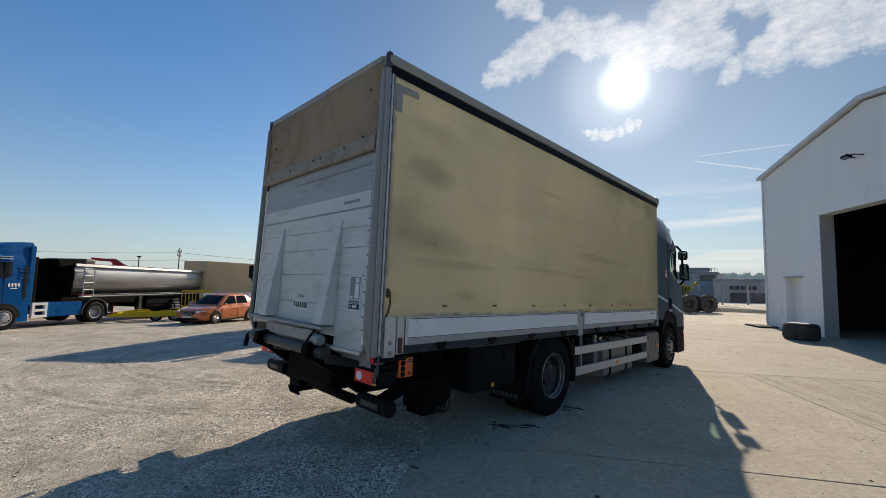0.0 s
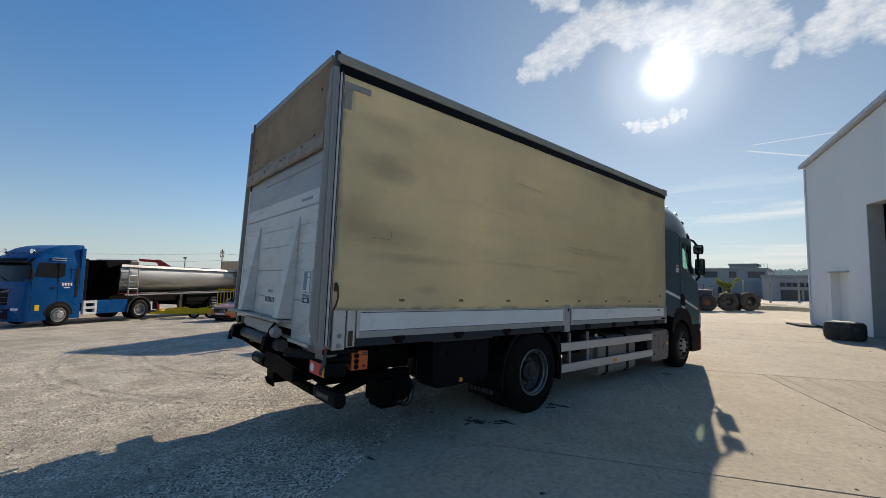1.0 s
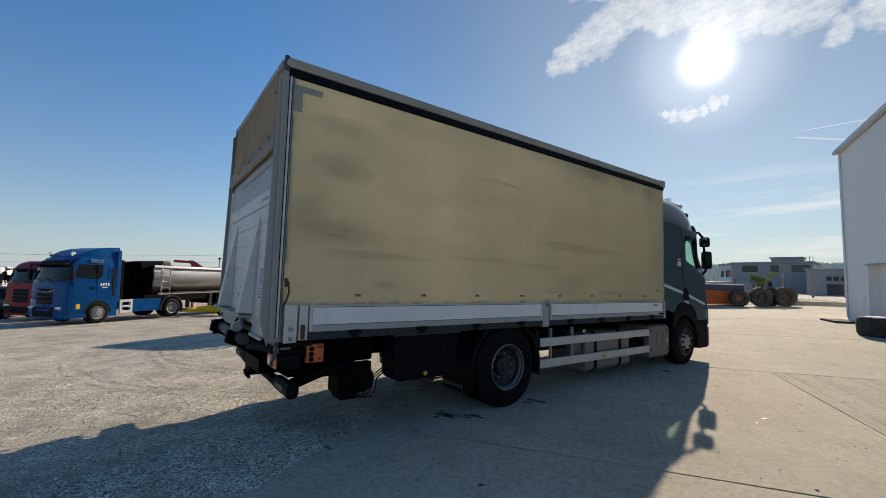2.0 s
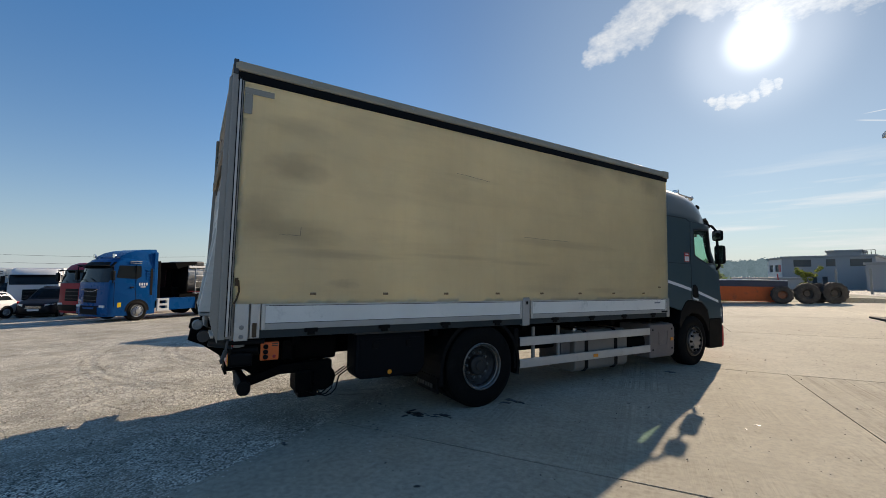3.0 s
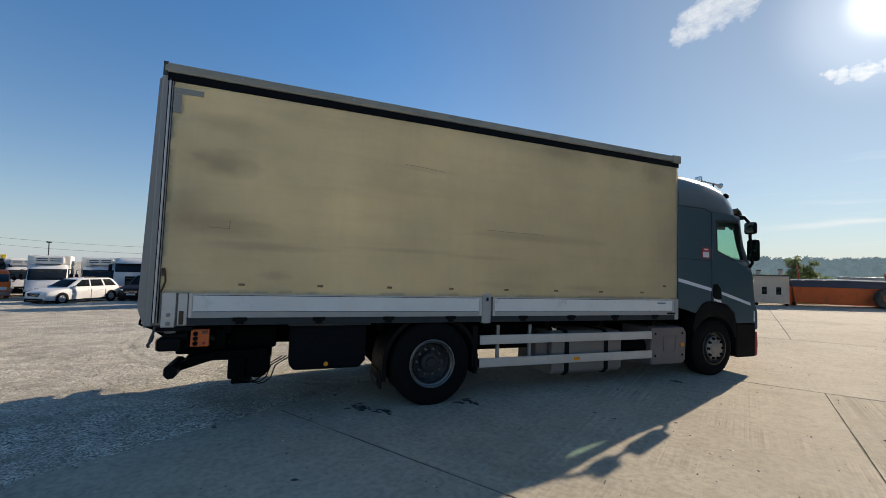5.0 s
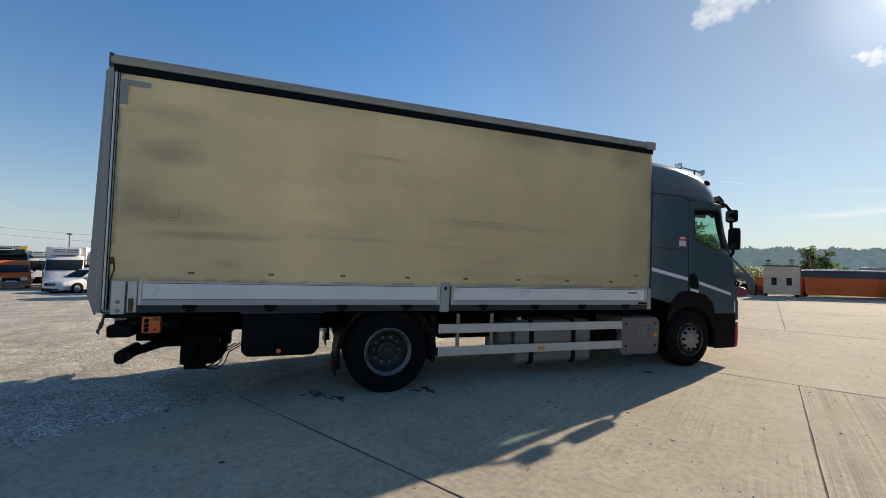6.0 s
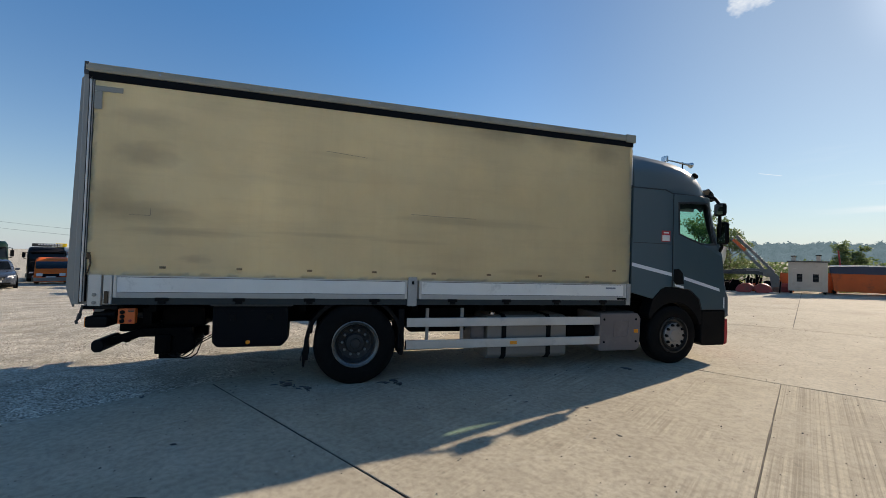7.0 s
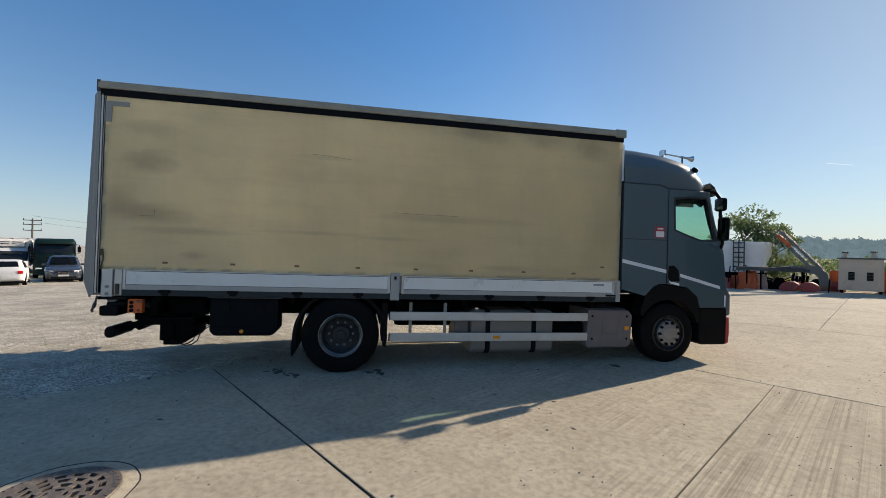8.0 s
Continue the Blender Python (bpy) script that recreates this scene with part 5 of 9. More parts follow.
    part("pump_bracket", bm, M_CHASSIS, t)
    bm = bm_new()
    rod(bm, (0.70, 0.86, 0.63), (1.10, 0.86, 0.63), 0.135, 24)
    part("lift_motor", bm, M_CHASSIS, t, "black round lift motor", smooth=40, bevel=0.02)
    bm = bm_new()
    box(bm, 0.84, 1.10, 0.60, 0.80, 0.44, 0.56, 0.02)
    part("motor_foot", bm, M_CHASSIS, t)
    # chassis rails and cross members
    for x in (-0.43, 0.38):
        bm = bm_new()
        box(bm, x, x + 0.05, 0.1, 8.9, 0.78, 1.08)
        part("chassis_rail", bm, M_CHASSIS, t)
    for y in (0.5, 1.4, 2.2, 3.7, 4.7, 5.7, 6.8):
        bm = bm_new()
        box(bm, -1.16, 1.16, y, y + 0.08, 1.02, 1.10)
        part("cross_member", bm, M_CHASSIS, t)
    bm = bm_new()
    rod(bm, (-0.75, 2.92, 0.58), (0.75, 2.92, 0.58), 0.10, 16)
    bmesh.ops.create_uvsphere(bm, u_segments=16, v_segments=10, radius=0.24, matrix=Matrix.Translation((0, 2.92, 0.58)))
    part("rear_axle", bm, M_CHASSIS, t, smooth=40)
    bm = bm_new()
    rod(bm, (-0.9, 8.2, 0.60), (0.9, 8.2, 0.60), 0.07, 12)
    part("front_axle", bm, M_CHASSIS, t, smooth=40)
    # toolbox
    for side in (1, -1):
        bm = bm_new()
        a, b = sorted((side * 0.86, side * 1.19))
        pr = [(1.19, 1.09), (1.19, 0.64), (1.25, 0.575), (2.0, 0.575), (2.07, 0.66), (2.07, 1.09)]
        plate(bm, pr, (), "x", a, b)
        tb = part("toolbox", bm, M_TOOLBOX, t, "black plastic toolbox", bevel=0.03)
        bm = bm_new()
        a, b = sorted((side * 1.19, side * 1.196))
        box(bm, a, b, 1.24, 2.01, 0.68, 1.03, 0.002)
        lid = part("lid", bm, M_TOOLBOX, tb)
        for y in (1.42, 1.85):
            bm = bm_new()
            a, b = sorted((side * 1.196, side * 1.215))
            box(bm, a, b, y - 0.04, y + 0.04, 0.92, 1.0, 0.008)
            part("lid_latch", bm, M_BLACK, lid)
        bm = bm_new()
        a, b = sorted((side * 1.02, side * 1.21))
        box(bm, a, b, 1.17, 2.12, 1.09, 1.108, 0.003)
        part("bracket_strip", bm, M_GEAR, tb)
        bm = bm_new()
        lathe(bm, [(0.026, 0), (0.026, 0.012), (0, 0.018)], (side * 1.19, 1.605, 0.64), seg=18, sign=side)
        part("side_reflector", bm, M_AMBER_LENS, tb, "round amber reflector")
    # rear mudguards
    for side in (1, -1):
        bm = bm_new()
        ro, ri = 0.655, 0.61
        pts = arc(2.93, 0.58, ro, -14, 178, 26) + [(2.27, 0.40), (2.33, 0.40)] + arc(2.93, 0.58, ri, 178, -14, 26)
        a, b = sorted((side * 0.62, side * 1.235))
        plate(bm, [p for p in pts if p[1] < 1.12 or True], (), "x", a, b)
        for v in bm.verts:
            v.co.z = min(v.co.z, 1.105)
        part("mudguard", bm, M_BLACK, t, "black plastic rear mudguard")
        bm = bm_new()
        a, b = sorted((side * 0.66, side * 1.2))
        box(bm, a, b, 2.255, 2.275, 0.30, 0.50, 0.004, Matrix.Translation((0, 2.27, 0.50)) @ Matrix.Rotation(radians(3), 4, "X") @ Matrix.Translation((0, -2.27, -0.50)))
        mf = part("mud_flap", bm, M_BLACK, t, "rubber mud flap with pale lettering bars")
        bm = bm_new()
        for k in range(6):
            x = side * (0.72 + 0.07 * k)
            box(bm, min(x, x + side * 0.05), max(x, x + side * 0.05), 2.232, 2.240, 0.36, 0.41)
        part("flap_bars", bm, M_GEAR, mf)
    for side in (1, -1):
        bm = bm_new()
        box(bm, *sorted((side * 0.66, side * 1.215)), 3.50, 3.585, 0.50, 1.06, 0.02)
        part("front_flap", bm, M_BLACK, t, "black flap before the rear wheel")
        bm = bm_new()
        box(bm, *sorted((side * 0.45, side * 0.95)), 3.70, 4.58, 0.68, 1.04, 0.05)
        part("air_reservoir", bm, M_CHASSIS, t)
    # wheels: local heights chosen so that each tyre stands on the ground
    sp, cp = math.sin(radians(PITCH)), math.cos(radians(PITCH))
    zr, zf = (0.533 - 2.93 * sp) / cp, (0.453 - 8.19 * sp) / cp
    for side in (1, -1):
        add_wheel(t, 2.93, zr, side * 1.235, side, 0.54, 0.29, 0.295)
        inner = add_wheel(t, 2.93, zr, side * 0.925, side, 0.54, 0.29, 0.295, name="inner_wheel")
        add_wheel(t, 8.185, zf, side * 1.225, side, 0.488, 0.31, 0.285, covered=True)
    # side guards
    for side in (1, -1):
        for z0 in (0.80, 0.49):
            bm = bm_new()
            a, b = sorted((side * 1.165, side * 1.20))
            box(bm, a, b, 3.62, 6.75, z0, z0 + 0.125, 0.008)
            gd = part("side_guard", bm, M_ALU, t, "aluminium side guard rail")
            if z0 < 0.6:
                bm = bm_new()
                a, b = sorted((side * 1.20, side * 1.212))
                box(bm, a, b, 5.19, 5.30, 0.525, 0.575, 0.006)
                part("side_marker", bm, M_AMBER_LENS, gd)
            bm = bm_new()
            a, b = sorted((side * 1.164, side * 1.202))
            box(bm, a, b, 3.607, 3.622, z0 + 0.004, z0 + 0.121, 0.003)
            part("rail_cap", bm, M_BLACK, gd)
        for y in (3.90, 4.42):
            bm = bm_new()
            a, b = sorted((side * 1.125, side * 1.16))
            box(bm, a, b, y, y + 0.045, 0.49, 1.06, 0.004)
            part("guard_strut", bm, M_ALU_DULL, t)
    # fuel tank with straps, air tank, battery cover
    for side in (1,):
        bm = bm_new()
        pr = [(0.5, 0.35), (0.55, 0.29), (1.05, 0.29), (1.11, 0.35), (1.11, 0.88), (1.05, 0.94), (0.55, 0.94), (0.5, 0.88)]
        loft(bm, [[(side * x, y, z) for x, z in pr] for y in (4.86, 6.20)])
        tank = part("fuel_tank", bm, M_TANK, t, "dusty aluminium fuel tank with black straps", bevel=0.02)
        for y in (5.09, 5.84):
            bm = bm_new()
            pr2 = [(0.49, 0.34), (0.545, 0.28), (1.055, 0.28), (1.12, 0.345), (1.12, 0.885), (1.055, 0.95), (0.545, 0.95), (0.49, 0.89)]
            loft(bm, [[(side * x, yy, z) for x, z in pr2] for yy in (y, y + 0.075)])
            part("tank_strap", bm, M_BLACK, tank)
        bm = bm_new()
        lathe(bm, [(0.05, 0), (0.05, 0.035), (0.04, 0.045), (0, 0.045)], (side * 0.98, 4.98, 0.94), axis="z", seg=18)
        part("filler_cap", bm, M_CHROME, tank)
        bm = bm_new()
        rod(bm, (side * 0.92, 6.22, 0.66), (side * 0.92, 6.72, 0.66), 0.19, 20)
        part("air_tank", bm, M_CHASSIS, t, smooth=40)
        bm = bm_new()
        box(bm, *sorted((side * 0.55, side * 1.04)), 4.62, 4.845, 0.44, 0.88, 0.03)
        part("exhaust_box", bm, M_ADBLUE, t)
    for side in (1, -1):
        bm = bm_new()
        pr = [(6.735, 0.43), (6.76, 0.375), (7.45, 0.375), (7.51, 0.42), (7.53, 0.90), (7.47, 0.98), (6.76, 0.98)]
        plate(bm, pr, (), "x", *sorted((side * 0.55, side * 1.195)))
        bc = part("battery_cover", bm, M_ADBLUE, t, "dusty grey plastic battery cover", bevel=0.02)
        bm = bm_new()
        pr = [(7.02, 0.60), (7.27, 0.60), (7.31, 0.86), (7.02, 0.84)]
        for a, b in zip(pr, pr[1:] + pr[:1]):
            rod(bm, (side * 1.196, *a), (side * 1.196, *b), 0.007, 6)
        part("cover_moulding", bm, M_ADBLUE, bc)
        for y, z in ((6.83, 0.52), (7.44, 0.52), (6.83, 0.88), (7.44, 0.88)):
            bm = bm_new()
            lathe(bm, [(0.018, 0), (0.018, 0.008), (0, 0.01)], (side * 1.195, y, z), seg=10, sign=side)
            part("cover_bolt", bm, M_BLACK, bc)
        bm = bm_new()
        box(bm, *sorted((side * 1.19, side * 1.207)), 7.40, 7.48, 0.66, 0.72, 0.008)
        part("side_marker", bm, M_AMBER_LENS, bc)
        bm = bm_new()
        box(bm, *sorted((side * 0.6, side * 1.15)), 6.72, 7.44, 0.985, 1.0, 0.004)
        part("cover_step", bm, M_GEAR, bc)
    return t


M_ROOF_TRIM = surface("dusty_roof_rail", (0.36, 0.32, 0.24), 0.6, 0.1, 0.12, 2, 50, 0.08, (0.2, 0.18, 0.15), (0.55, 0.8), (1, 0.4, 1))
M_STICKER_WHITE, M_STICKER_GREY, M_STICKER_BLACK = surface("sticker_white", (0.7, 0.7, 0.68), 0.5, 0, 0.08), surface("sticker_grey", (0.22, 0.23, 0.25), 0.5, 0, 0.1), surface("sticker_black", (0.03, 0.03, 0.03), 0.5, 0, 0.1)
M_GEAR = surface("worn_grey_steel", (0.06, 0.06, 0.06), 0.5, 0.3, 0.2, 3, 60, 0.1, (0.07, 0.06, 0.05), (0.5, 0.8))
M_HEM = surface("stained_hem", (0.30, 0.245, 0.18), 0.7, 0, 0.2, 4, 60, 0.15, (0.12, 0.09, 0.06), (0.5, 0.75))
M_RUST, M_GEAR_PALE = surface("rusty_hook", (0.10, 0.06, 0.03), 0.7, 0.2, 0.25, 8, 60, 0.2), surface("greasy_aluminium", (0.34, 0.33, 0.31), 0.5, 0.2, 0.15, 3, 60, 0.1, (0.1, 0.09, 0.08), (0.5, 0.8))
M_BUCKLE = surface("dusty_buckle", (0.24, 0.19, 0.12), 0.55, 0.2, 0.3, 9, 60, 0.1)
M_SIDE_RAIL, M_ALU_POST = surface("side_rail_paint", (0.028, 0.036, 0.038), 0.55, 0, 0.15, 2, 50, 0.1, (0.05, 0.048, 0.042), (0.55, 0.85), spec=0.25), surface("dull_post_aluminium", (0.40, 0.385, 0.36), 0.5, 0.3, 0.1, 2, 60, 0.05)
M_FRAME_GREY = surface("grey_frame_paint", (0.24, 0.24, 0.24), 0.55, 0, 0.12)
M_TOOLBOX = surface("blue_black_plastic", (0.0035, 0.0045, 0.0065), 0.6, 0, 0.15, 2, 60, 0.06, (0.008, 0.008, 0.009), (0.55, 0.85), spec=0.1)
truck = build_truck()

# ---- its cab ----
def build_cab(t):
    cab = new("cab")
    cab.parent = t
    cab["label"] = "slate-grey sleeper cab with a high roof and a white stripe"
    outline = [(7.31, 3.04), (7.96, 3.04), (8.12, 2.985), (8.12, 1.425), (8.0, 1.42), (7.9, 1.38), (7.74, 1.22), (7.31, 1.32)]
    window = [(8.23, 2.84), (8.52, 2.865), (8.86, 2.875), (8.94, 2.80), (9.01, 2.58), (9.07, 2.38), (9.10, 2.18), (8.94, 2.165), (8.74, 2.165), (8.48, 2.24), (8.25, 2.32)]
    door = [(8.125, 2.985), (8.45, 2.985), (8.70, 2.985), (8.94, 2.98), (9.03, 2.70), (9.12, 2.44), (9.19, 2.15), (9.20, 1.95), (9.24, 1.6), (9.27, 1.43), (9.28, 1.04), (8.77, 1.04), (8.71, 1.228), (8.51, 1.378), (8.14, 1.425)]
    trim_in = [(y + (8.6 - y) * 0.045, z + (2.5 - z) * 0.045) for y, z in window]
    trim_out = [(y + (8.6 - y) * -0.05, z + (2.5 - z) * -0.06) for y, z in window]
    for side in (1, -1):
        def span(a, b):
            return sorted((side * a, side * b))

        def bend(b):
            """Draws the front of the door in, where the cab rounds towards the windscreen."""
            for v in b.verts:
                k = min(max((v.co.z - 1.98) / 0.35, 0.0), 1.0)
                v.co.x -= side * k * 0.50 * min(max(0.0, v.co.y - 8.62), 0.45) ** 2
            return b

        bm = bm_new()
        plate(bm, outline, (), "x", *span(1.16, 1.22))
        part("side_panel", bm, M_CAB, cab, bevel=0.006)
        bm = bm_new()
        plate(bm, door, (window,), "x", *span(1.17, 1.229))
        dr = part("door", bend(bm), M_CAB, cab, bevel=0.003)
        bm = bm_new()
        plate(bm, trim_out, (trim_in,), "x", *span(1.19, 1.2325))
        part("window_frame", bend(bm), M_CAB_DARK, dr, bevel=0.003)
        bm = bm_new()
        plate(bm, trim_in, (), "x", *span(1.196, 1.200))
        gl = part("window_glass", bend(bm), M_GLASS, dr, "green-tinted side window")
        gl.visible_shadow = False
        bm = bm_new()
        plate(bm, [(8.86, 2.875), (8.94, 2.80), (9.07, 2.38), (9.10, 2.18), (9.05, 2.177), (9.02, 2.38), (8.90, 2.78)], (), "x", *span(1.18, 1.226))
        part("quarter_post", bend(bm), M_CAB_DARK, dr)
        bm = bm_new()
        plate(bm, [(8.15, 1.72), (8.25, 1.73), (8.33, 1.66), (8.36, 1.47), (8.20, 1.46), (8.14, 1.52)], (), "x", *span(1.225, 1.245))
        part("door_handle", bm, M_BLACK, dr, "black recessed door handle", bevel=0.01)
        bm = bm_new()
        plate(bm, [(8.37, 1.60), (9.14, 1.405), (9.15, 1.352), (8.37, 1.545)], (), "x", *span(1.2295, 1.2315))
        part("stripe", bm, M_STRIPE, dr)
        bm = bm_new()
        plate(bm, [(8.17, 1.475), (8.36, 1.435), (8.36, 1.395), (8.18, 1.435)], (), "x", *span(1.2295, 1.2315))
        part("stripe", bm, M_STRIPE, dr)
        bm = bm_new()
        plate(bm, [(7.312, 1.81), (8.12, 1.655), (8.12, 1.598), (7.312, 1.752)], (), "x", *span(1.2205, 1.2225))
        part("stripe", bm, M_STRIPE, cab)
        bm = bm_new()
        box(bm, *span(1.2205, 1.2222), 7.32, 8.118, 2.135, 2.146)
        part("panel_gap", bm, M_CAB_DARK, cab)
        bm = bm_new()
        plate(bm, [(7.315, 3.055), (7.965, 3.055), (8.105, 3.005), (8.90, 3.0), (8.90, 2.978), (8.10, 2.983), (7.955, 3.035), (7.315, 3.035)], (), "x", *span(1.15, 1.2225))
        part("panel_gap", bend(bm), M_CAB_DARK, cab)
        bm = bm_new()
        for p, q in zip(door, door[1:] + door[:1]):
            rod(bm, (side * 1.2205, *p), (side * 1.2205, *q), 0.006, 6)
        part("door_gap", bend(bm), M_CAB_DARK, cab)
        bm = bm_new()
        box(bm, *span(1.2205, 1.2225), 7.89, 8.07, 2.175, 2.36)
        lb = part("sticker", bm, M_RED, cab, "red and white notice sticker")
        bm = bm_new()
        box(bm, *span(1.2227, 1.2238), 7.905, 8.055, 2.19, 2.285)
        box(bm, *span(1.2227, 1.2238), 7.93, 8.035, 2.315, 2.34)
        part("sticker_field", bm, M_STICKER_WHITE, lb)
        # wheel arch liner, lower corner, headlamp
        bm = bm_new()
        arch_out = [(7.66, 0.98), (7.74, 1.215), (7.9, 1.375), (8.0, 1.415), (8.5, 1.365), (8.695, 1.22), (8.76, 1.025)]
        arch_in = arc(8.19, 0.60, 0.56, 18, 150, 12)
        plate(bm, arch_out + [(8.77, 0.8)] + arch_in + [(7.68, 0.9)], (), "x", *span(1.0, 1.226))
        part("wheel_arch", bm, M_BLACK, cab, "black plastic wheel arch", bevel=0.01)
        bm = bm_new()
        plate(bm, [(8.77, 1.025), (8.77, 0.46), (8.82, 0.42), (9.28, 0.42), (9.30, 0.5), (9.30, 1.02)], (), "x", *span(0.95, 1.222))
        part("bumper_corner", bm, M_BLACK, cab, bevel=0.02)
        bm = bm_new()
        plate(bm, [(9.285, 0.42), (9.345, 0.45), (9.36, 0.62), (9.35, 0.88), (9.295, 0.86)], (), "x", *span(0.55, 1.225))
        part("bumper_insert", bm, M_RED, cab, "red front bumper insert", bevel=0.015)
        bm = bm_new()
        plate(bm, [(9.23, 1.40), (9.30, 1.36), (9.36, 1.25), (9.365, 0.92), (9.305, 0.90), (9.27, 1.2)], (), "x", *span(0.95, 1.218))
        part("headlamp", bm, M_HEADLAMP, cab, "clear wrap-round headlamp", bevel=0.015)
        bm = bm_new()
        box(bm, *span(1.215, 1.232), 9.235, 9.262, 1.06, 1.25, 0.004)
        part("running_lamp", bm, M_STRIPE, cab)
        # side air deflector, mirrors
        bm = bm_new()
        plate(bm, [(7.235, 3.08), (7.325, 3.08), (7.325, 3.66), (7.27, 3.69), (7.235, 3.64)], (), "x", *span(1.12, 1.17))
        part("air_deflector", bm, M_STRIPE, cab, bevel=0.01)
        mir = new("mirror")
        mir.parent = cab
        mir["label"] = "black twin mirror housing on curved arms"
        bm = bm_new()
        tube(bm, [(side * 1.05, 8.96, 3.03), (side * 1.18, 9.05, 2.99), (side * 1.27, 9.07, 2.86), (side * 1.28, 9.06, 2.6), (side * 1.29, 9.08, 2.3), (side * 1.28, 9.12, 2.13), (side * 1.20, 9.17, 2.06), (side * 1.10, 9.19, 2.04)], 0.026, 10)
        part("arm", bm, M_BLACK, mir, smooth=60)
        for x0, x1, y0, y1, z0, z1 in ((1.19, 1.40, 9.01, 9.095, 2.66, 2.885), (1.205, 1.41, 9.065, 9.145, 2.17, 2.565)):
            bm = bm_new()
            box(bm, *span(x0, x1), y0, y1, z0, z1, 0.055)
            hs = part("housing", bm, M_BLACK, mir, smooth=50)
            bm = bm_new()
            box(bm, *span(x0 + 0.025, x1 - 0.025), y0 - 0.004, y0 + 0.004, z0 + 0.025, z1 - 0.025)
            part("mirror_glass", bm, M_MIRROR, mir)
        bm = bm_new()
        tube(bm, [(side * 1.06, 8.93, 2.97), (side * 1.075, 9.06, 2.46), (side * 1.09, 9.24, 2.0)], 0.04, 10)
        part("front_pillar", bm, M_CAB_DARK, cab, smooth=60)
        bm = bm_new()
        bmesh.ops.create_uvsphere(bm, u_segments=14, v_segments=8, radius=1.0, matrix=Matrix.Translation((side * 1.05, 8.75, 3.38)) @ Matrix.Rotation(radians(-35), 4, "X") @ Matrix.Diagonal((0.042, 0.062, 0.038, 1)))
        part("roof_marker", bm, M_BLACK, cab, smooth=60)
        bm = bm_new()
        plate(bm, [(8.20, 2.93), (8.20, 2.70), (8.28, 2.735), (8.55, 2.785), (8.78, 2.79), (8.86, 2.74), (8.93, 2.80), (8.95, 2.93)], (), "x", *span(1.06, 1.09))
        part("door_lining", bm, M_CAB_DARK, cab, "dark lining above the side window")
        bm = bm_new()
        box(bm, *span(0.98, 1.02), 8.40, 8.78, 2.74, 2.90, 0.02)
        part("inner_visor", bm, M_TAPE, cab, "pale folded sun visor")
    # roof fairing
    bm = bm_new()
    rings = []
    for y, top, w in ((7.33, 3.665, 1.19), (7.6, 3.66, 1.195), (7.91, 3.635, 1.195), (8.15, 3.61, 1.19), (8.35, 3.57, 1.18), (8.55, 3.51, 1.165), (8.70, 3.44, 1.14), (8.82, 3.345, 1.11), (8.91, 3.21, 1.08), (8.96, 3.03, 1.05)):
        zb = 3.045 if y < 7.95 else 2.995
        h = top - zb
        half = [(w + 0.02, zb), (w + 0.012, zb + 0.35 * h), (w - 0.03, zb + 0.68 * h), (w - 0.10, zb + 0.88 * h), (w - 0.24, zb + 0.98 * h), (w - 0.5, top)]
        rings.append([(x, y, z) for x, z in half] + [(-x, y, z) for x, z in reversed(half)])
    loft(bm, rings)
    part("roof_fairing", bm, M_CAB, cab, smooth=40)
    # inside and front
    bm = bm_new()
    box(bm, -1.16, 1.16, 7.315, 7.36, 1.32, 3.0)
    part("back_wall", bm, M_CAB_DARK, cab)
    bm = bm_new()
    box(bm, -1.16, 1.16, 7.36, 8.88, 2.93, 2.985)
    part("headlining", bm, M_CAB_DARK, cab)
    bm = bm_new()
    box(bm, -1.16, 1.16, 7.36, 9.2, 1.43, 1.48)
    part("cab_floor", bm, M_CAB_DARK, cab)
    bm = bm_new()
    loft(bm, [[(x, 9.2 - 0.05 * (abs(x) / 1.1) ** 4, 1.5), (x, 9.2 - 0.05 * (abs(x) / 1.1) ** 4, 1.98), (x, 8.95, 2.03), (x, 8.75, 1.9), (x, 8.75, 1.5)] for x in (-1.15, -0.6, 0, 0.6, 1.15)])
    part("dashboard", bm, M_CAB_DARK, cab)
    bm = bm_new()
    sec = []
    for k in range(9):
        x = -1.12 + 2.24 * k / 8
        bow = 0.10 * (1 - (x / 1.12) ** 2)
        sec.append([(x, 9.25 + bow * 0.6, 2.0), (x, 8.93 + bow, 2.97), (x, 8.922 + bow, 2.97), (x, 9.242 + bow * 0.6, 2.0)])
    loft(bm, sec)
    part("windscreen", bm, M_SCREEN, cab, smooth=40)
    bm = bm_new()
    loft(bm, [[(x, 9.30 + 0.06 * (1 - (x / 1.15) ** 2), 1.03), (x, 9.27 + 0.08 * (1 - (x / 1.15) ** 2), 2.0), (x, 9.1, 2.0), (x, 9.1, 1.03)] for x in (-1.15, -0.9, -0.4, 0, 0.4, 0.9, 1.15)])
    part("front_panel", bm, M_CAB_DARK, cab, smooth=40)
    bm = bm_new()
    box(bm, -0.95, 0.95, 8.95, 9.33, 0.43, 1.02, 0.02)
    part("bumper", bm, M_BLACK, cab)
    bm = bm_new()
    sec = []
    for k in range(13):
        x = -1.08 + 2.16 * k / 12
        y = 9.03 + 0.15 * (1 - abs(x / 1.08) ** 2.5)
        sec.append([(x, y, 3.17), (x, y + 0.10, 3.10), (x, y + 0.17, 2.97), (x, y + 0.155, 2.962), (x, y + 0.085, 3.085), (x, y - 0.01, 3.15)])
    loft(bm, sec)
    part("sun_visor", bm, M_SMOKED, cab, "smoked plastic outside sun visor", smooth=50)
    for x in (-1.0, -0.4, 0.4, 1.0):
        bm = bm_new()
        rod(bm, (x, 8.9, 3.04), (x, 9.15, 3.08), 0.012)
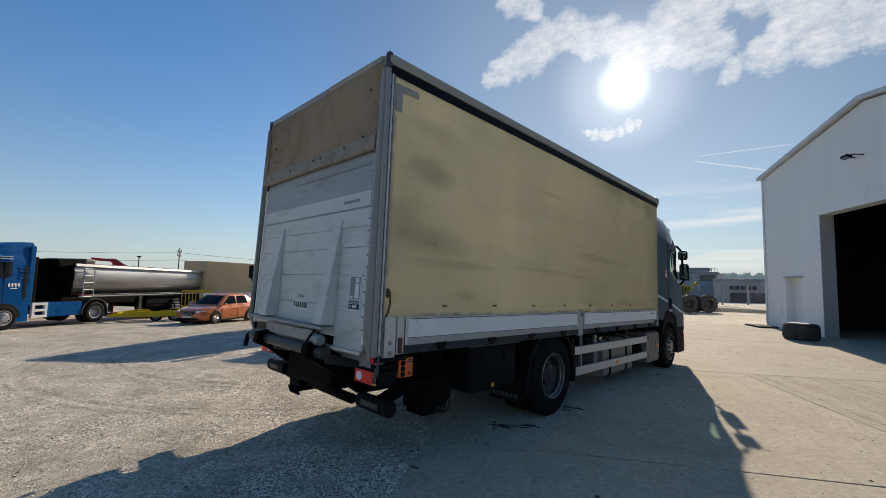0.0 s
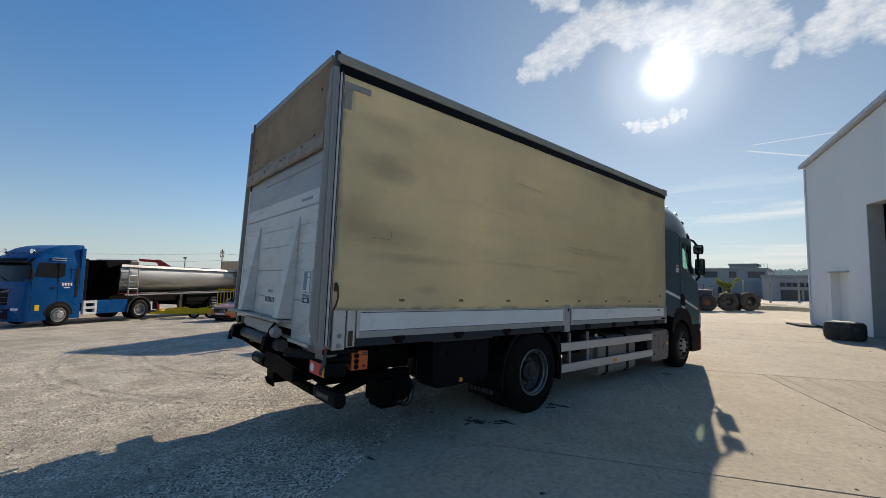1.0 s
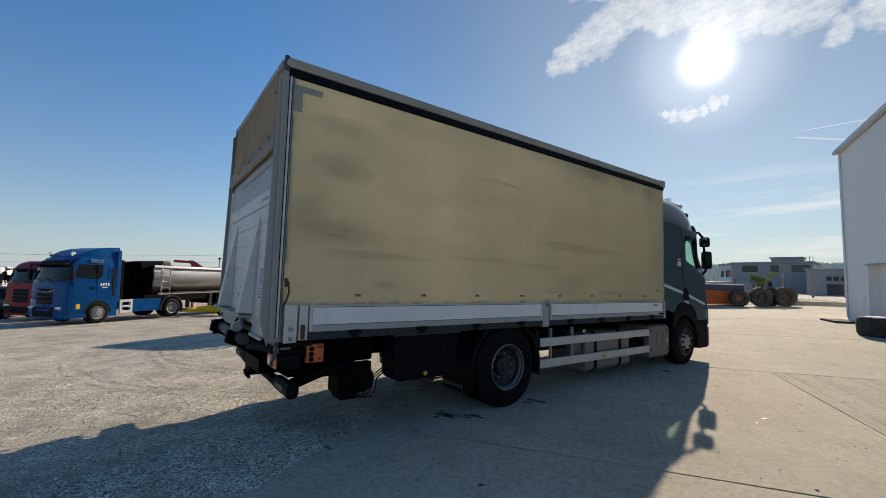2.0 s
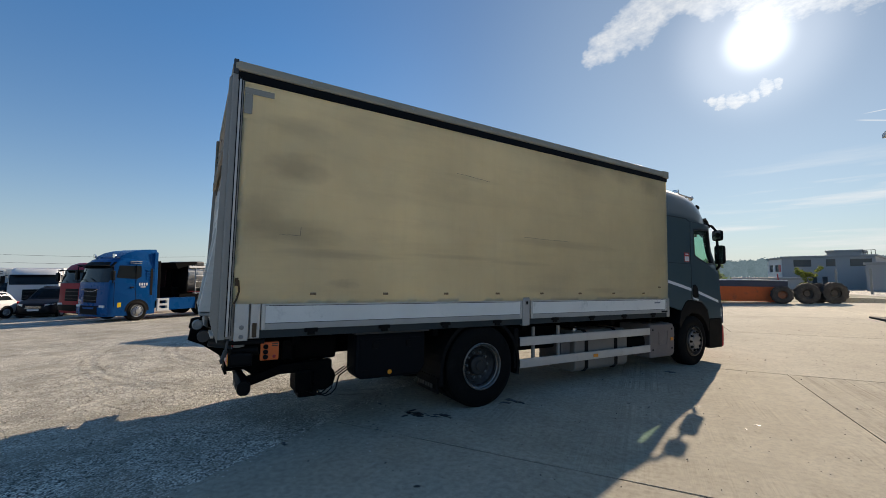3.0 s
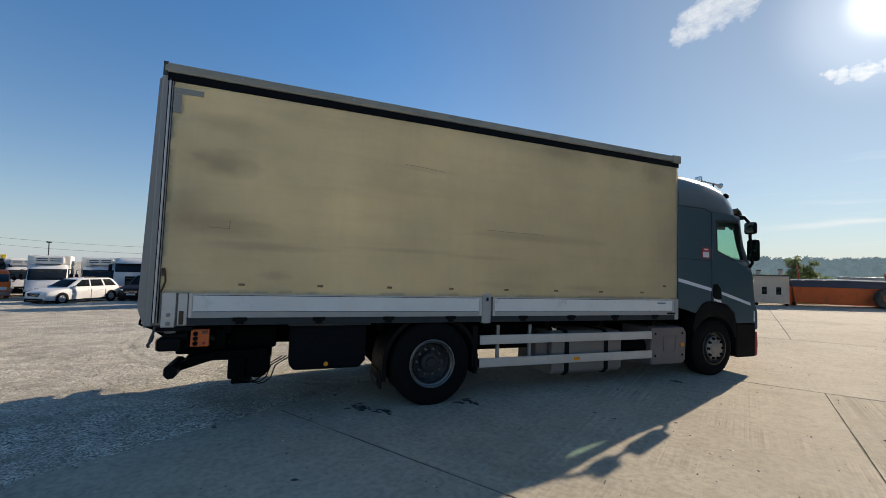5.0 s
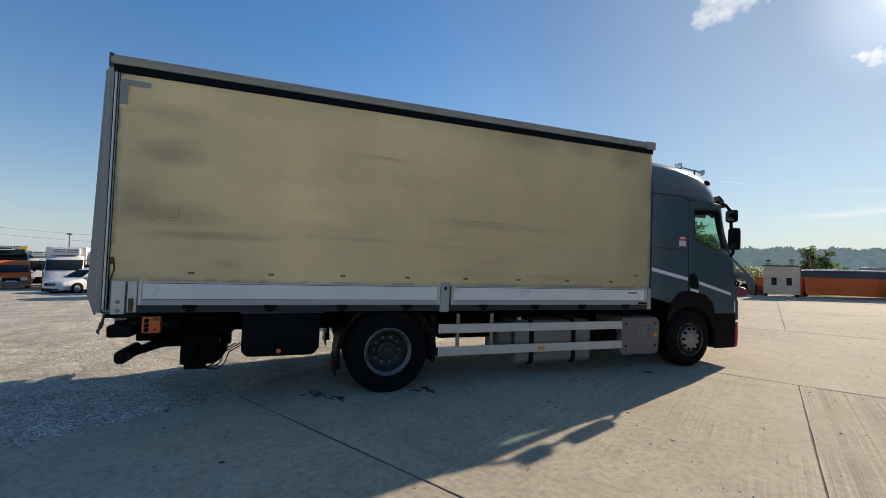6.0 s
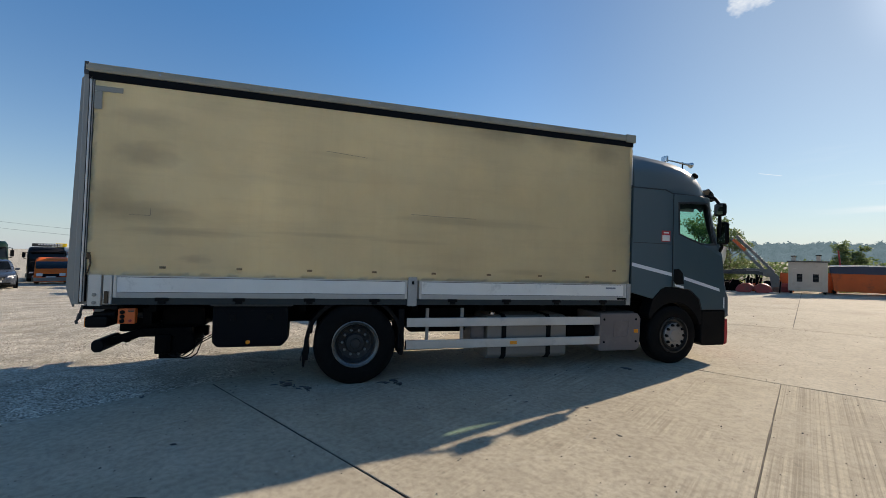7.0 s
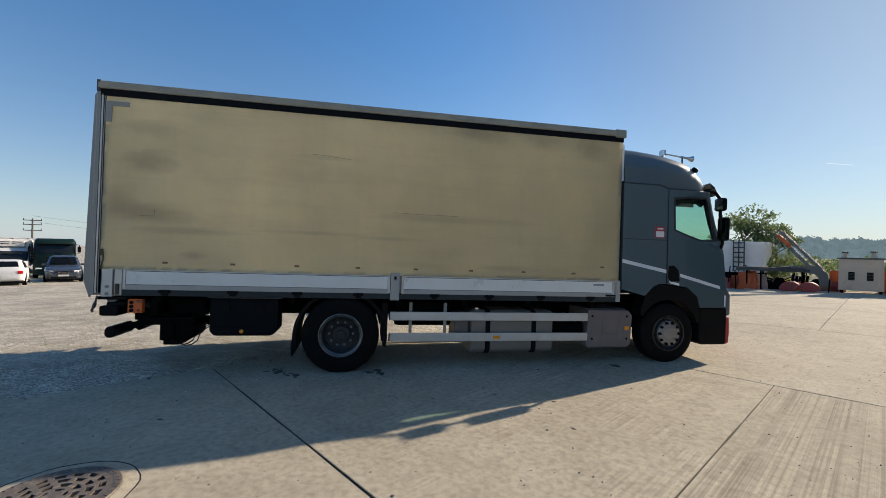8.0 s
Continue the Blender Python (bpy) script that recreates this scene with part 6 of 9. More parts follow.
        part("visor_bracket", bm, M_BLACK, cab)
    for x in (0.42, -0.42):
        bm = bm_new()
        box(bm, x - 0.26, x + 0.26, 7.95, 8.42, 1.48, 1.98, 0.05)
        box(bm, x - 0.25, x + 0.25, 7.78, 7.95, 1.55, 2.45, 0.05)
        part("driver_seat", bm, M_CAB_DARK, cab)
    bm = bm_new()
    lathe(bm, [(0.20, -0.015), (0.215, 0.0), (0.20, 0.015), (0.185, 0.0), (0.20, -0.015)], axis="z", seg=24)
    part("steering_wheel", bm, M_BLACK, cab, at=pose(-0.42, 8.62, 2.0, 50, 0, 0), smooth=60)
    # horn and lamp on the roof
    horn = new("air_horn")
    horn.parent = cab
    horn["label"] = "chrome air horn on the roof"
    bm = bm_new()
    lathe(bm, [(0.012, 0.0), (0.014, 0.3), (0.022, 0.48), (0.055, 0.56), (0.05, 0.565), (0.0, 0.5)], seg=16, axis="y")
    part("trumpet", bm, M_CHROME, horn, at=pose(0.88, 8.28, 3.66, -5, 0, 0), smooth=50)
    bm = bm_new()
    box(bm, 0.82, 0.94, 8.22, 8.27, 3.61, 3.72, 0.012)
    part("work_lamp", bm, M_CHROME, horn)
    for y, z0, z1 in ((8.64, 3.38, 3.65), (8.25, 3.46, 3.66)):
        bm = bm_new()
        rod(bm, (0.88, y, z0), (0.88, y, z1), 0.012)
        part("stay", bm, M_BLACK, horn)
    return cab


M_SCREEN = screen_glass("windscreen_glass", (0.64, 0.80, 0.73))
M_SMOKED = surface("smoked_plastic", (0.035, 0.037, 0.04), 0.3, 0, 0.1, 2, 60, 0.03)
M_MIRROR = surface("mirror_glass", (0.8, 0.8, 0.8), 0.03, 1.0, 0.02, bump=0, rough_vary=0.01)
cab = build_cab(truck)

# ---- parked vehicles ----
def paint(name, colour):
    return surface(name, colour, 0.45, 0.0, 0.06, 1.5, 60, 0.0, tuple(0.85 * c + 0.008 for c in colour), (0.6, 0.95), coat=0.03, spec=0.15)


M_BLUE = surface("blue_paint", (0.003, 0.068, 0.22), 0.3, 0.0, 0.05, 1.5, 60, 0.0, (0.005, 0.075, 0.22), (0.6, 0.95), coat=0.04, spec=0.15)
M_RED_TRUCK, M_WHITE_PAINT, M_GREEN = paint("dark_red_paint", (0.30, 0.02, 0.03)), paint("white_paint", (0.64, 0.64, 0.63)), paint("dark_green_paint", (0.008, 0.024, 0.02))
M_ORANGE_CAR, M_BLACK_CAR, M_SILVER, M_ORANGE_VAN, M_YELLOW = surface("copper_orange_paint", (0.52, 0.15, 0.045), 0.3, 0.15, 0.05, 1.5, 60, 0.0, coat=0.4), paint("black_paint", (0.012, 0.012, 0.015)), surface("silver_blue_paint", (0.07, 0.083, 0.105), 0.28, 0.4, 0.06, 1.5, 60, 0.0, coat=0.4), paint("orange_paint", (0.88, 0.16, 0.02)), paint("yellow_paint", (0.62, 0.43, 0.02))
M_GLAZE = surface("tinted_windows", (0.012, 0.016, 0.019), 0.035, 0, 0.1, bump=0, rough_vary=0.01, spec=0.25)
M_ALLOY = surface("alloy_wheel", (0.42, 0.43, 0.44), 0.35, 0.7, 0.1)


def road_wheel(parent, x, y, r, w, side, rim=0.62):
    wh = new("wheel")
    wh.parent = parent
    wh.matrix_basis = pose(x, y, r, 0, 0, 0 if side > 0 else 180)
    bm = bm_new()
    k = r * rim
    lathe(bm, [(k, -0.02), (k + 0.02, 0.0), (r - 0.05, 0.004), (r - 0.012, -0.02), (r, -0.04), (r, -w + 0.04), (r - 0.02, -w + 0.01), (k, -w)], seg=32)
    part("tyre", bm, M_RUBBER, wh, smooth=35)
    bm = bm_new()
    lathe(bm, [(k + 0.004, -0.015), (k - 0.01, 0.002), (k - 0.025, -0.02), (k - 0.04, -0.05), (k * 0.35, -0.03), (k * 0.3, 0.0), (0, 0.004)], seg=28)
    for j in range(5):
        a = 2 * math.pi * j / 5
        rod(bm, (-0.012, 0, 0), (-0.018, (k - 0.02) * math.cos(a), (k - 0.02) * math.sin(a)), k * 0.09, 6)
    part("rim", bm, M_ALLOY, wh, smooth=40)
    return wh


def car(m, body_paint, label, kind="hatch", group=""):
    """A passenger car, origin on the ground in its middle, nose towards +y."""
    c = empty("car", m, label, "car", group)
    tall = {"hatch": 1.0, "estate": 1.02, "suv": 1.20}[kind]
    wide = {"hatch": 1.0, "estate": 1.02, "suv": 1.08}[kind]
    yf = {"hatch": 2.10, "estate": 2.28, "suv": 2.30}[kind]
    yr = {"hatch": -2.05, "estate": -2.38, "suv": -2.30}[kind]
    slope = {"hatch": 0.62, "estate": 0.34, "suv": 0.30}[kind]
    front_axle, rear_axle = yf - 0.85, yr + 0.80

    def across(y, table):
        return float(np.interp(y, [q[0] for q in table], [q[1] for q in table]))

    top = ((yr, .66), (yr + .03, .80), (yr + .12, .93), (yr + .4, .975), (-0.6, .955), (0.5, .925), (1.0, .90), (yf - .7, .845), (yf - .35, .775), (yf - .12, .70), (yf - .03, .62), (yf, .52))
    low = ((yr, .42), (yr + .05, .33), (yr + .3, .24), (yr + .8, .19), (yf - .8, .18), (yf - .3, .19), (yf - .05, .24), (yf, .34))
    half = ((yr, .60), (yr + .03, .70), (yr + .12, .78), (yr + .45, .86), (-0.8, .89), (0.7, .89), (yf - .7, .87), (yf - .35, .82), (yf - .14, .74), (yf - .04, .63), (yf, .48))
    stations = sorted({round(yr + (yf - yr) * k / 22, 3) for k in range(23)} | {yr + .03, yr + .12, yf - .03, yf - .12})
    bm = bm_new()
    rings = []
    for y in stations:
        w, z0, z1 = across(y, half) * wide, across(y, low) * tall, across(y, top) * tall
        pts = [(w * .84, z0), (w * .96, z0 + .05), (w * .985, z0 + .30 * (z1 - z0)), (w, z0 + .55 * (z1 - z0)), (w * .985, z0 + .74 * (z1 - z0)), (w * .97, z0 + .80 * (z1 - z0)), (w * .93, z1 - .035), (w * .84, z1 - .006), (w * .4, z1 + .014)]
        rings.append([(x, y, z) for x, z in pts] + [(-x, y, z) for x, z in reversed(pts)])
    loft(bm, rings)
    part("body", bm, body_paint, c, smooth=42)
    # cabin: painted shell with panes let into it
    belt, roof = .93, 1.45
    front_line = ((.88, 1.16), (.95, 1.06), (1.10, .84), (1.25, .60), (1.37, .38), (1.43, .20), (1.46, -.05))
    back_line = ((.88, yr + .10), (.97, yr + .14), (1.15, yr + .14 + slope * .4), (1.30, yr + .14 + slope * .75), (1.40, yr + .14 + slope), (1.46, yr + .34 + slope))
    side_line = ((.88, .80), (.97, .785), (1.15, .735), (1.30, .68), (1.40, .625), (1.44, .56), (1.46, .42))

    def shell(z, grow=0.0):
        w, a, b = across(z, side_line) * wide + grow, across(z, front_line) + grow, across(z, back_line) - grow
        half_ring = [(w * .45, a), (w * .84, a - .06), (w * .97, a - .17), (w, a - .32), (w, (a + b) / 2), (w, b + .25), (w * .95, b + .08), (w * .80, b + .01), (w * .4, b)]
        return [(x, y, z * tall) for x, y in half_ring] + [(-x, y, z * tall) for x, y in reversed(half_ring)]

    bm = bm_new()
    loft(bm, [shell(z) for z in (.88, .95, 1.08, 1.2, 1.3, 1.38, 1.42, 1.445, 1.46)])
    part("cabin_shell", bm, body_paint, c, smooth=38)

    def pane(name, rows, label_=""):
        """A thin sheet of glass over rows of points, lying just proud of the shell."""
        b = bm_new()
        grid = [[b.verts.new(q) for q in r] for r in rows]
        for r0, r1 in zip(grid, grid[1:]):
            for k in range(len(r0) - 1):
                b.faces.new((r0[k], r0[k + 1], r1[k + 1], r1[k]))
        bmesh.ops.solidify(b, geom=b.faces[:], thickness=0.006)
        return part(name, b, M_GLAZE, c, label_)

    levels = (.965, 1.08, 1.2, 1.3, 1.375)
    pane("windscreen", [[(q[0] * .97, q[1], q[2]) for q in (shell(z, .012)[1], shell(z, .012)[0], shell(z, .012)[-1], shell(z, .012)[-2])] for z in levels], "dark windscreen")
    pane("rear_screen", [[(q[0] * .95, q[1], q[2]) for q in (shell(z, .012)[7], shell(z, .012)[8], shell(z, .012)[9], shell(z, .012)[10])] for z in levels[1:]])
    for side in (1, -1):
        def side_pane(b0, b1, t0, t1):
            rows = []
            for z in (.975, 1.08, 1.2, 1.3, 1.365):
                k = (z - .975) / .39
                x = side * (across(z, side_line) * wide + .008)
                y0, y1 = b0 + (t0 - b0) * k, b1 + (t1 - b1) * k
                rows.append([(x, y0, z * tall), (x, (y0 + y1) / 2, z * tall), (x, y1, z * tall)])
            pane("side_window", rows)
        side_pane(-0.22, 0.74, -0.24, 0.16)
        side_pane(-1.12, -0.30, -1.02, -0.32)
        if kind != "hatch":
            side_pane(yr + .42, -1.22, yr + .52 + slope * .6, -1.13)
        bm = bm_new()
        box(bm, *sorted((side * .80 * wide, side * 1.0 * wide)), 0.70, 0.80, 0.92 * tall, 1.03 * tall, 0.03)
        part("door_mirror", bm, body_paint, c)
        for y in (front_axle, rear_axle):
            bm = bm_new()
            lathe(bm, [(0.36 * tall, 0), (0.355 * tall, 0.014), (0.22, 0.014), (0.22, 0)], (side * 0.872 * wide, y, 0.315 * tall), seg=28, sign=side)
            part("wheel_arch", bm, M_BLACK, c)
            road_wheel(c, side * 0.892 * wide, y, 0.315 * tall, 0.2, side)
        bm = bm_new()
        pr = [(.46, yf - .035), (.62, yf - .10), (.74, yf - .24), (.80, yf - .46), (.74, yf - .44), (.5, yf - .2)]
        loft(bm, [[(side * x * wide, y + .02, z * tall) for x, y in pr] for z in (.575, .64, .69)])
        part("headlamp", bm, M_WHITE_LENS, c, "clear headlamp", bevel=0.008)
        bm = bm_new()
        box(bm, *sorted((side * .56 * wide, side * .78 * wide)), yr + 0.0, yr + .16, 0.70 * tall, 0.86 * tall, 0.02)
        part("tail_lamp", bm, M_RED_LENS, c)
        for y in (0.86, -0.26, -1.18):
            bm = bm_new()
            box(bm, *sorted((side * .878 * wide, side * .894 * wide)), y - 0.005, y + 0.005, 0.28 * tall, 0.80 * tall)
            part("door_gap", bm, M_BLACK, c)
        for y in (-0.10, -0.98):
            bm = bm_new()
            box(bm, *sorted((side * .87 * wide, side * .915 * wide)), y - 0.09, y + 0.07, 0.745 * tall, 0.775 * tall, 0.008)
            part("door_handle", bm, body_paint, c)
        bm = bm_new()
        box(bm, *sorted((side * .80 * wide, side * .893 * wide)), rear_axle + .42, front_axle - .42, 0.17 * tall, 0.25 * tall, 0.01)
        part("sill", bm, M_BLACK, c)
        if kind != "hatch":
            bm = bm_new()
            rod(bm, (side * .52 * wide, -1.7, 1.475 * tall), (side * .52 * wide, -0.1, 1.48 * tall), 0.02, 8)
            part("roof_bar", bm, M_BLACK if kind == "suv" else M_GEAR, c)
    bm = bm_new()
    plate(bm, [(-.34, .47 * tall), (.34, .47 * tall), (.42, .64 * tall), (-.42, .64 * tall)], (), "y", yf - .10, yf + .02)
    gr = part("grille", bm, M_BLACK, c, bevel=0.01)
    for k in range(3):
        bm = bm_new()
        z = (.50 + .045 * k) * tall
        box(bm, -.35, .35, yf + .018, yf + .032, z, z + .016)
        part("grille_bar", bm, M_CHROME, gr)
    bm = bm_new()
    box(bm, -0.58 * wide, 0.58 * wide, yf - .18, yf + .004, 0.25 * tall, 0.35 * tall, 0.02)
    part("lower_intake", bm, M_BLACK, c)
    bm = bm_new()
    box(bm, -0.26, 0.26, yf + .005, yf + .03, 0.37 * tall, 0.46 * tall, 0.003)
    part("plate", bm, M_STICKER_WHITE, c)
    bm = bm_new()
    box(bm, -0.26, 0.26, yr - .02, yr + .01, 0.56 * tall, 0.67 * tall, 0.003)
    part("plate", bm, M_STICKER_WHITE, c)
    bm = bm_new()
    box(bm, -0.80 * wide, 0.80 * wide, yr + .1, yf - .15, 0.15, 0.24)
    part("underside", bm, M_BLACK, c)
    return c


def truck_wheel(parent, x, y, side, r=0.5, dual=False):
    wh = new("wheel")
    wh.parent = parent
    wh.matrix_basis = pose(x, y, r, 0, 0, 0 if side > 0 else 180)
    bm = wheel_meshes(r, 0.3, r * 0.58)
    part("tyre", bm, M_RUBBER, wh, smooth=30)
    bm = bm_new()
    k = r * 0.58
    d = -0.13 if dual else 0.05
    lathe(bm, [(k + 0.01, -0.02), (k + 0.01, 0.006), (k - 0.02, 0.0), (k - 0.045, -0.06 if not dual else d), (k * 0.72, d * 0.6 if not dual else d), (k * 0.45, d), (k * 0.42, d + 0.05), (0, d + 0.06)], seg=32)
    part("rim", bm, M_ALLOY, wh, smooth=35)
    for j in range(10):
        a = 2 * math.pi * j / 10
        bm = bm_new()
        rod(bm, (d * 0.8, k * 0.6 * math.cos(a), k * 0.6 * math.sin(a)), (d * 0.8 + 0.04, k * 0.6 * math.cos(a), k * 0.6 * math.sin(a)), 0.016, 6)
        part("wheel_nut", bm, M_BLACK, wh)
    return wh


def cabover(name, m, body_paint, label, category="truck", height=3.1, width=2.45, length=2.2, mask=None, bumper=None, group="", visor=True, belt=1.9, bars=True, sill=0.06):
    """A forward-control lorry cab, origin on the ground under its front, nose towards +y."""
    t = empty(name, m, label, category, group)
    half = width / 2
    mask, bumper = mask or M_BLACK, bumper or body_paint
    rake = 0.20 if belt > 1.5 else 0.62
    k = belt / 1.9
    front = ((0.30 * k, 0.0, 0.0), (1.0 * k, 0.03, 0.0), (1.75 * k, 0.0 if belt > 1.5 else -0.35, 0.0), (belt, -0.02 if belt > 1.5 else -0.45, 0.01), (height - 0.42 * k, -rake - (0 if belt > 1.5 else 0.5), 0.04), (height - 0.15 * k, -rake - 0.22 - (0 if belt > 1.5 else 0.5), 0.07), (height, -rake - 0.55 - (0 if belt > 1.5 else 0.5), 0.16))

    def ring(z, yf, tuck):
        w = half - tuck
        return [(-w, -length, z), (w, -length, z), (w, yf - 0.28, z), (w - 0.06, yf - 0.10, z), (w - 0.22, yf - 0.02, z), (0.4, yf + 0.03, z), (-0.4, yf + 0.03, z), (-w + 0.22, yf - 0.02, z), (-w + 0.06, yf - 0.10, z), (-w, yf - 0.28, z)]

    bm = bm_new()
    loft(bm, [ring(*f) for f in front])
    cabn = part("cab_body", bm, body_paint, t, smooth=35)

    def skin(nm, z0, z1, out, w, mat_, label_=""):
        """A strip that follows the front between two heights."""
        def yf(z):
            for (za, ya, ta), (zb, yb, tb) in zip(front, front[1:]):
                if za <= z <= zb:
                    k = (z - za) / (zb - za)
                    return ya + (yb - ya) * k
            return 0.0
        b = bm_new()
        rows = []
        for z in sorted({z0, z1} | {f[0] for f in front if z0 < f[0] < z1}):
            y = yf(z) + out
            rows.append([(-w, y - 0.10 - 0.25 * max(0, w - half + 0.12), z), (-w + 0.16, y - 0.02, z), (-0.4, y + 0.03, z), (0.4, y + 0.03, z), (w - 0.16, y - 0.02, z), (w, y - 0.10 - 0.25 * max(0, w - half + 0.12), z), (w * 0.9, y - 0.2, z), (-w * 0.9, y - 0.2, z)])
        loft(b, rows)
        return part(nm, b, mat_, t, label_, smooth=50)

    skin("windscreen", belt + 0.02, height - 0.46 * k, 0.012, half - 0.08, M_GLAZE, "wide dark windscreen")
    skin("grille", 0.95 * k if belt > 1.5 else 0.56, 1.62 * k if belt > 1.5 else 0.78, 0.014, half - (0.42 if belt > 1.5 else 0.2), mask)
    skin("bumper", (0.42 if belt > 1.5 else 0.40) * k, (0.74 if belt > 1.5 else 0.86) * k, 0.06, half - 0.02, bumper)
    for z in (1.05, 1.25, 1.45) if bars else ():
        skin("grille_bar", z, z + 0.025, 0.03, half - 0.5, M_GEAR)
    for x in (0.28, -0.42):
        bm = bm_new()
        rod(bm, (x, front[3][1] + 0.08, belt + 0.03), (x + 0.5, front[3][1] + 0.02, belt + 0.2), 0.012, 6)
        part("wiper", bm, M_BLACK, t)
    if visor:
        bm = bm_new()
        box(bm, -half + 0.12, half - 0.12, -0.14, 0.08, height - 0.46, height - 0.40, 0.02)
        part("sun_visor", bm, M_BLACK, t)
    for side in (1, -1):
        bm = bm_new()
        yw = front[3][1] - 0.36
        plate(bm, [(yw, belt + sill), (yw - 0.9, belt + sill - 0.08), (yw - 1.12, belt + sill + 0.04), (yw - 1.12, height - 0.42 * k), (front[4][1] - 0.30, height - 0.42 * k)], (), "x", *sorted((side * (half - 0.03), side * (half + 0.006))))
        for v in bm.verts:
            v.co.x -= side * 0.045 * max(0, (v.co.z - belt))
        part("side_window", bm, M_GLAZE, t)
        bm = bm_new()
        box(bm, side * (half - 0.33) - 0.17, side * (half - 0.33) + 0.17, -0.02, 0.055, 0.66 if belt > 1.5 else 0.62, 0.84, 0.02)
        part("headlamp", bm, M_WHITE_LENS, t)
        bm = bm_new()
        ym = front[3][1] - 0.2
        tube(bm, [(side * half, ym, height - 0.45 * k), (side * (half + 0.18), ym + 0.1, height - 0.5 * k), (side * (half + 0.18), ym + 0.1, belt + 0.05), (side * half, ym, belt)], 0.022)
        box(bm, side * (half + 0.18) - 0.10, side * (half + 0.18) + 0.10, ym + 0.05, ym + 0.17, belt + 0.12, belt + 0.12 + 0.45 * k, 0.03)
        part("mirror", bm, M_BLACK, t)
        bm = bm_new()
        box(bm, *sorted((side * (half - 0.03), side * (half + 0.004))), -1.26, -1.245, 0.7 * k, height - 0.4)
        part("door_gap", bm, M_BLACK, t)
        bm = bm_new()
        box(bm, *sorted((side * (half - 0.03), side * (half + 0.004))), -0.30, -0.285, 0.7 * k, belt + 0.05)
        part("door_gap", bm, M_BLACK, t)
        bm = bm_new()
        box(bm, *sorted((side * (half - 0.03), side * (half + 0.03))), -1.15, -0.98, belt - 0.28, belt - 0.2, 0.01)
        part("door_handle", bm, M_BLACK, t)
        bm = bm_new()
        plate(bm, arc(-1.35, 0.5, 0.57, 0, 180, 14), (), "x", *sorted((side * (half - 0.3), side * (half + 0.004))))
        part("wheel_arch", bm, M_BLACK, t)
        truck_wheel(t, side * (half + 0.02), -1.35, side)
    bm = bm_new()
    box(bm, -0.26, 0.26, 0.075, 0.095, 0.50, 0.61, 0.003)
    part("plate", bm, M_STICKER_WHITE, t)
    return t


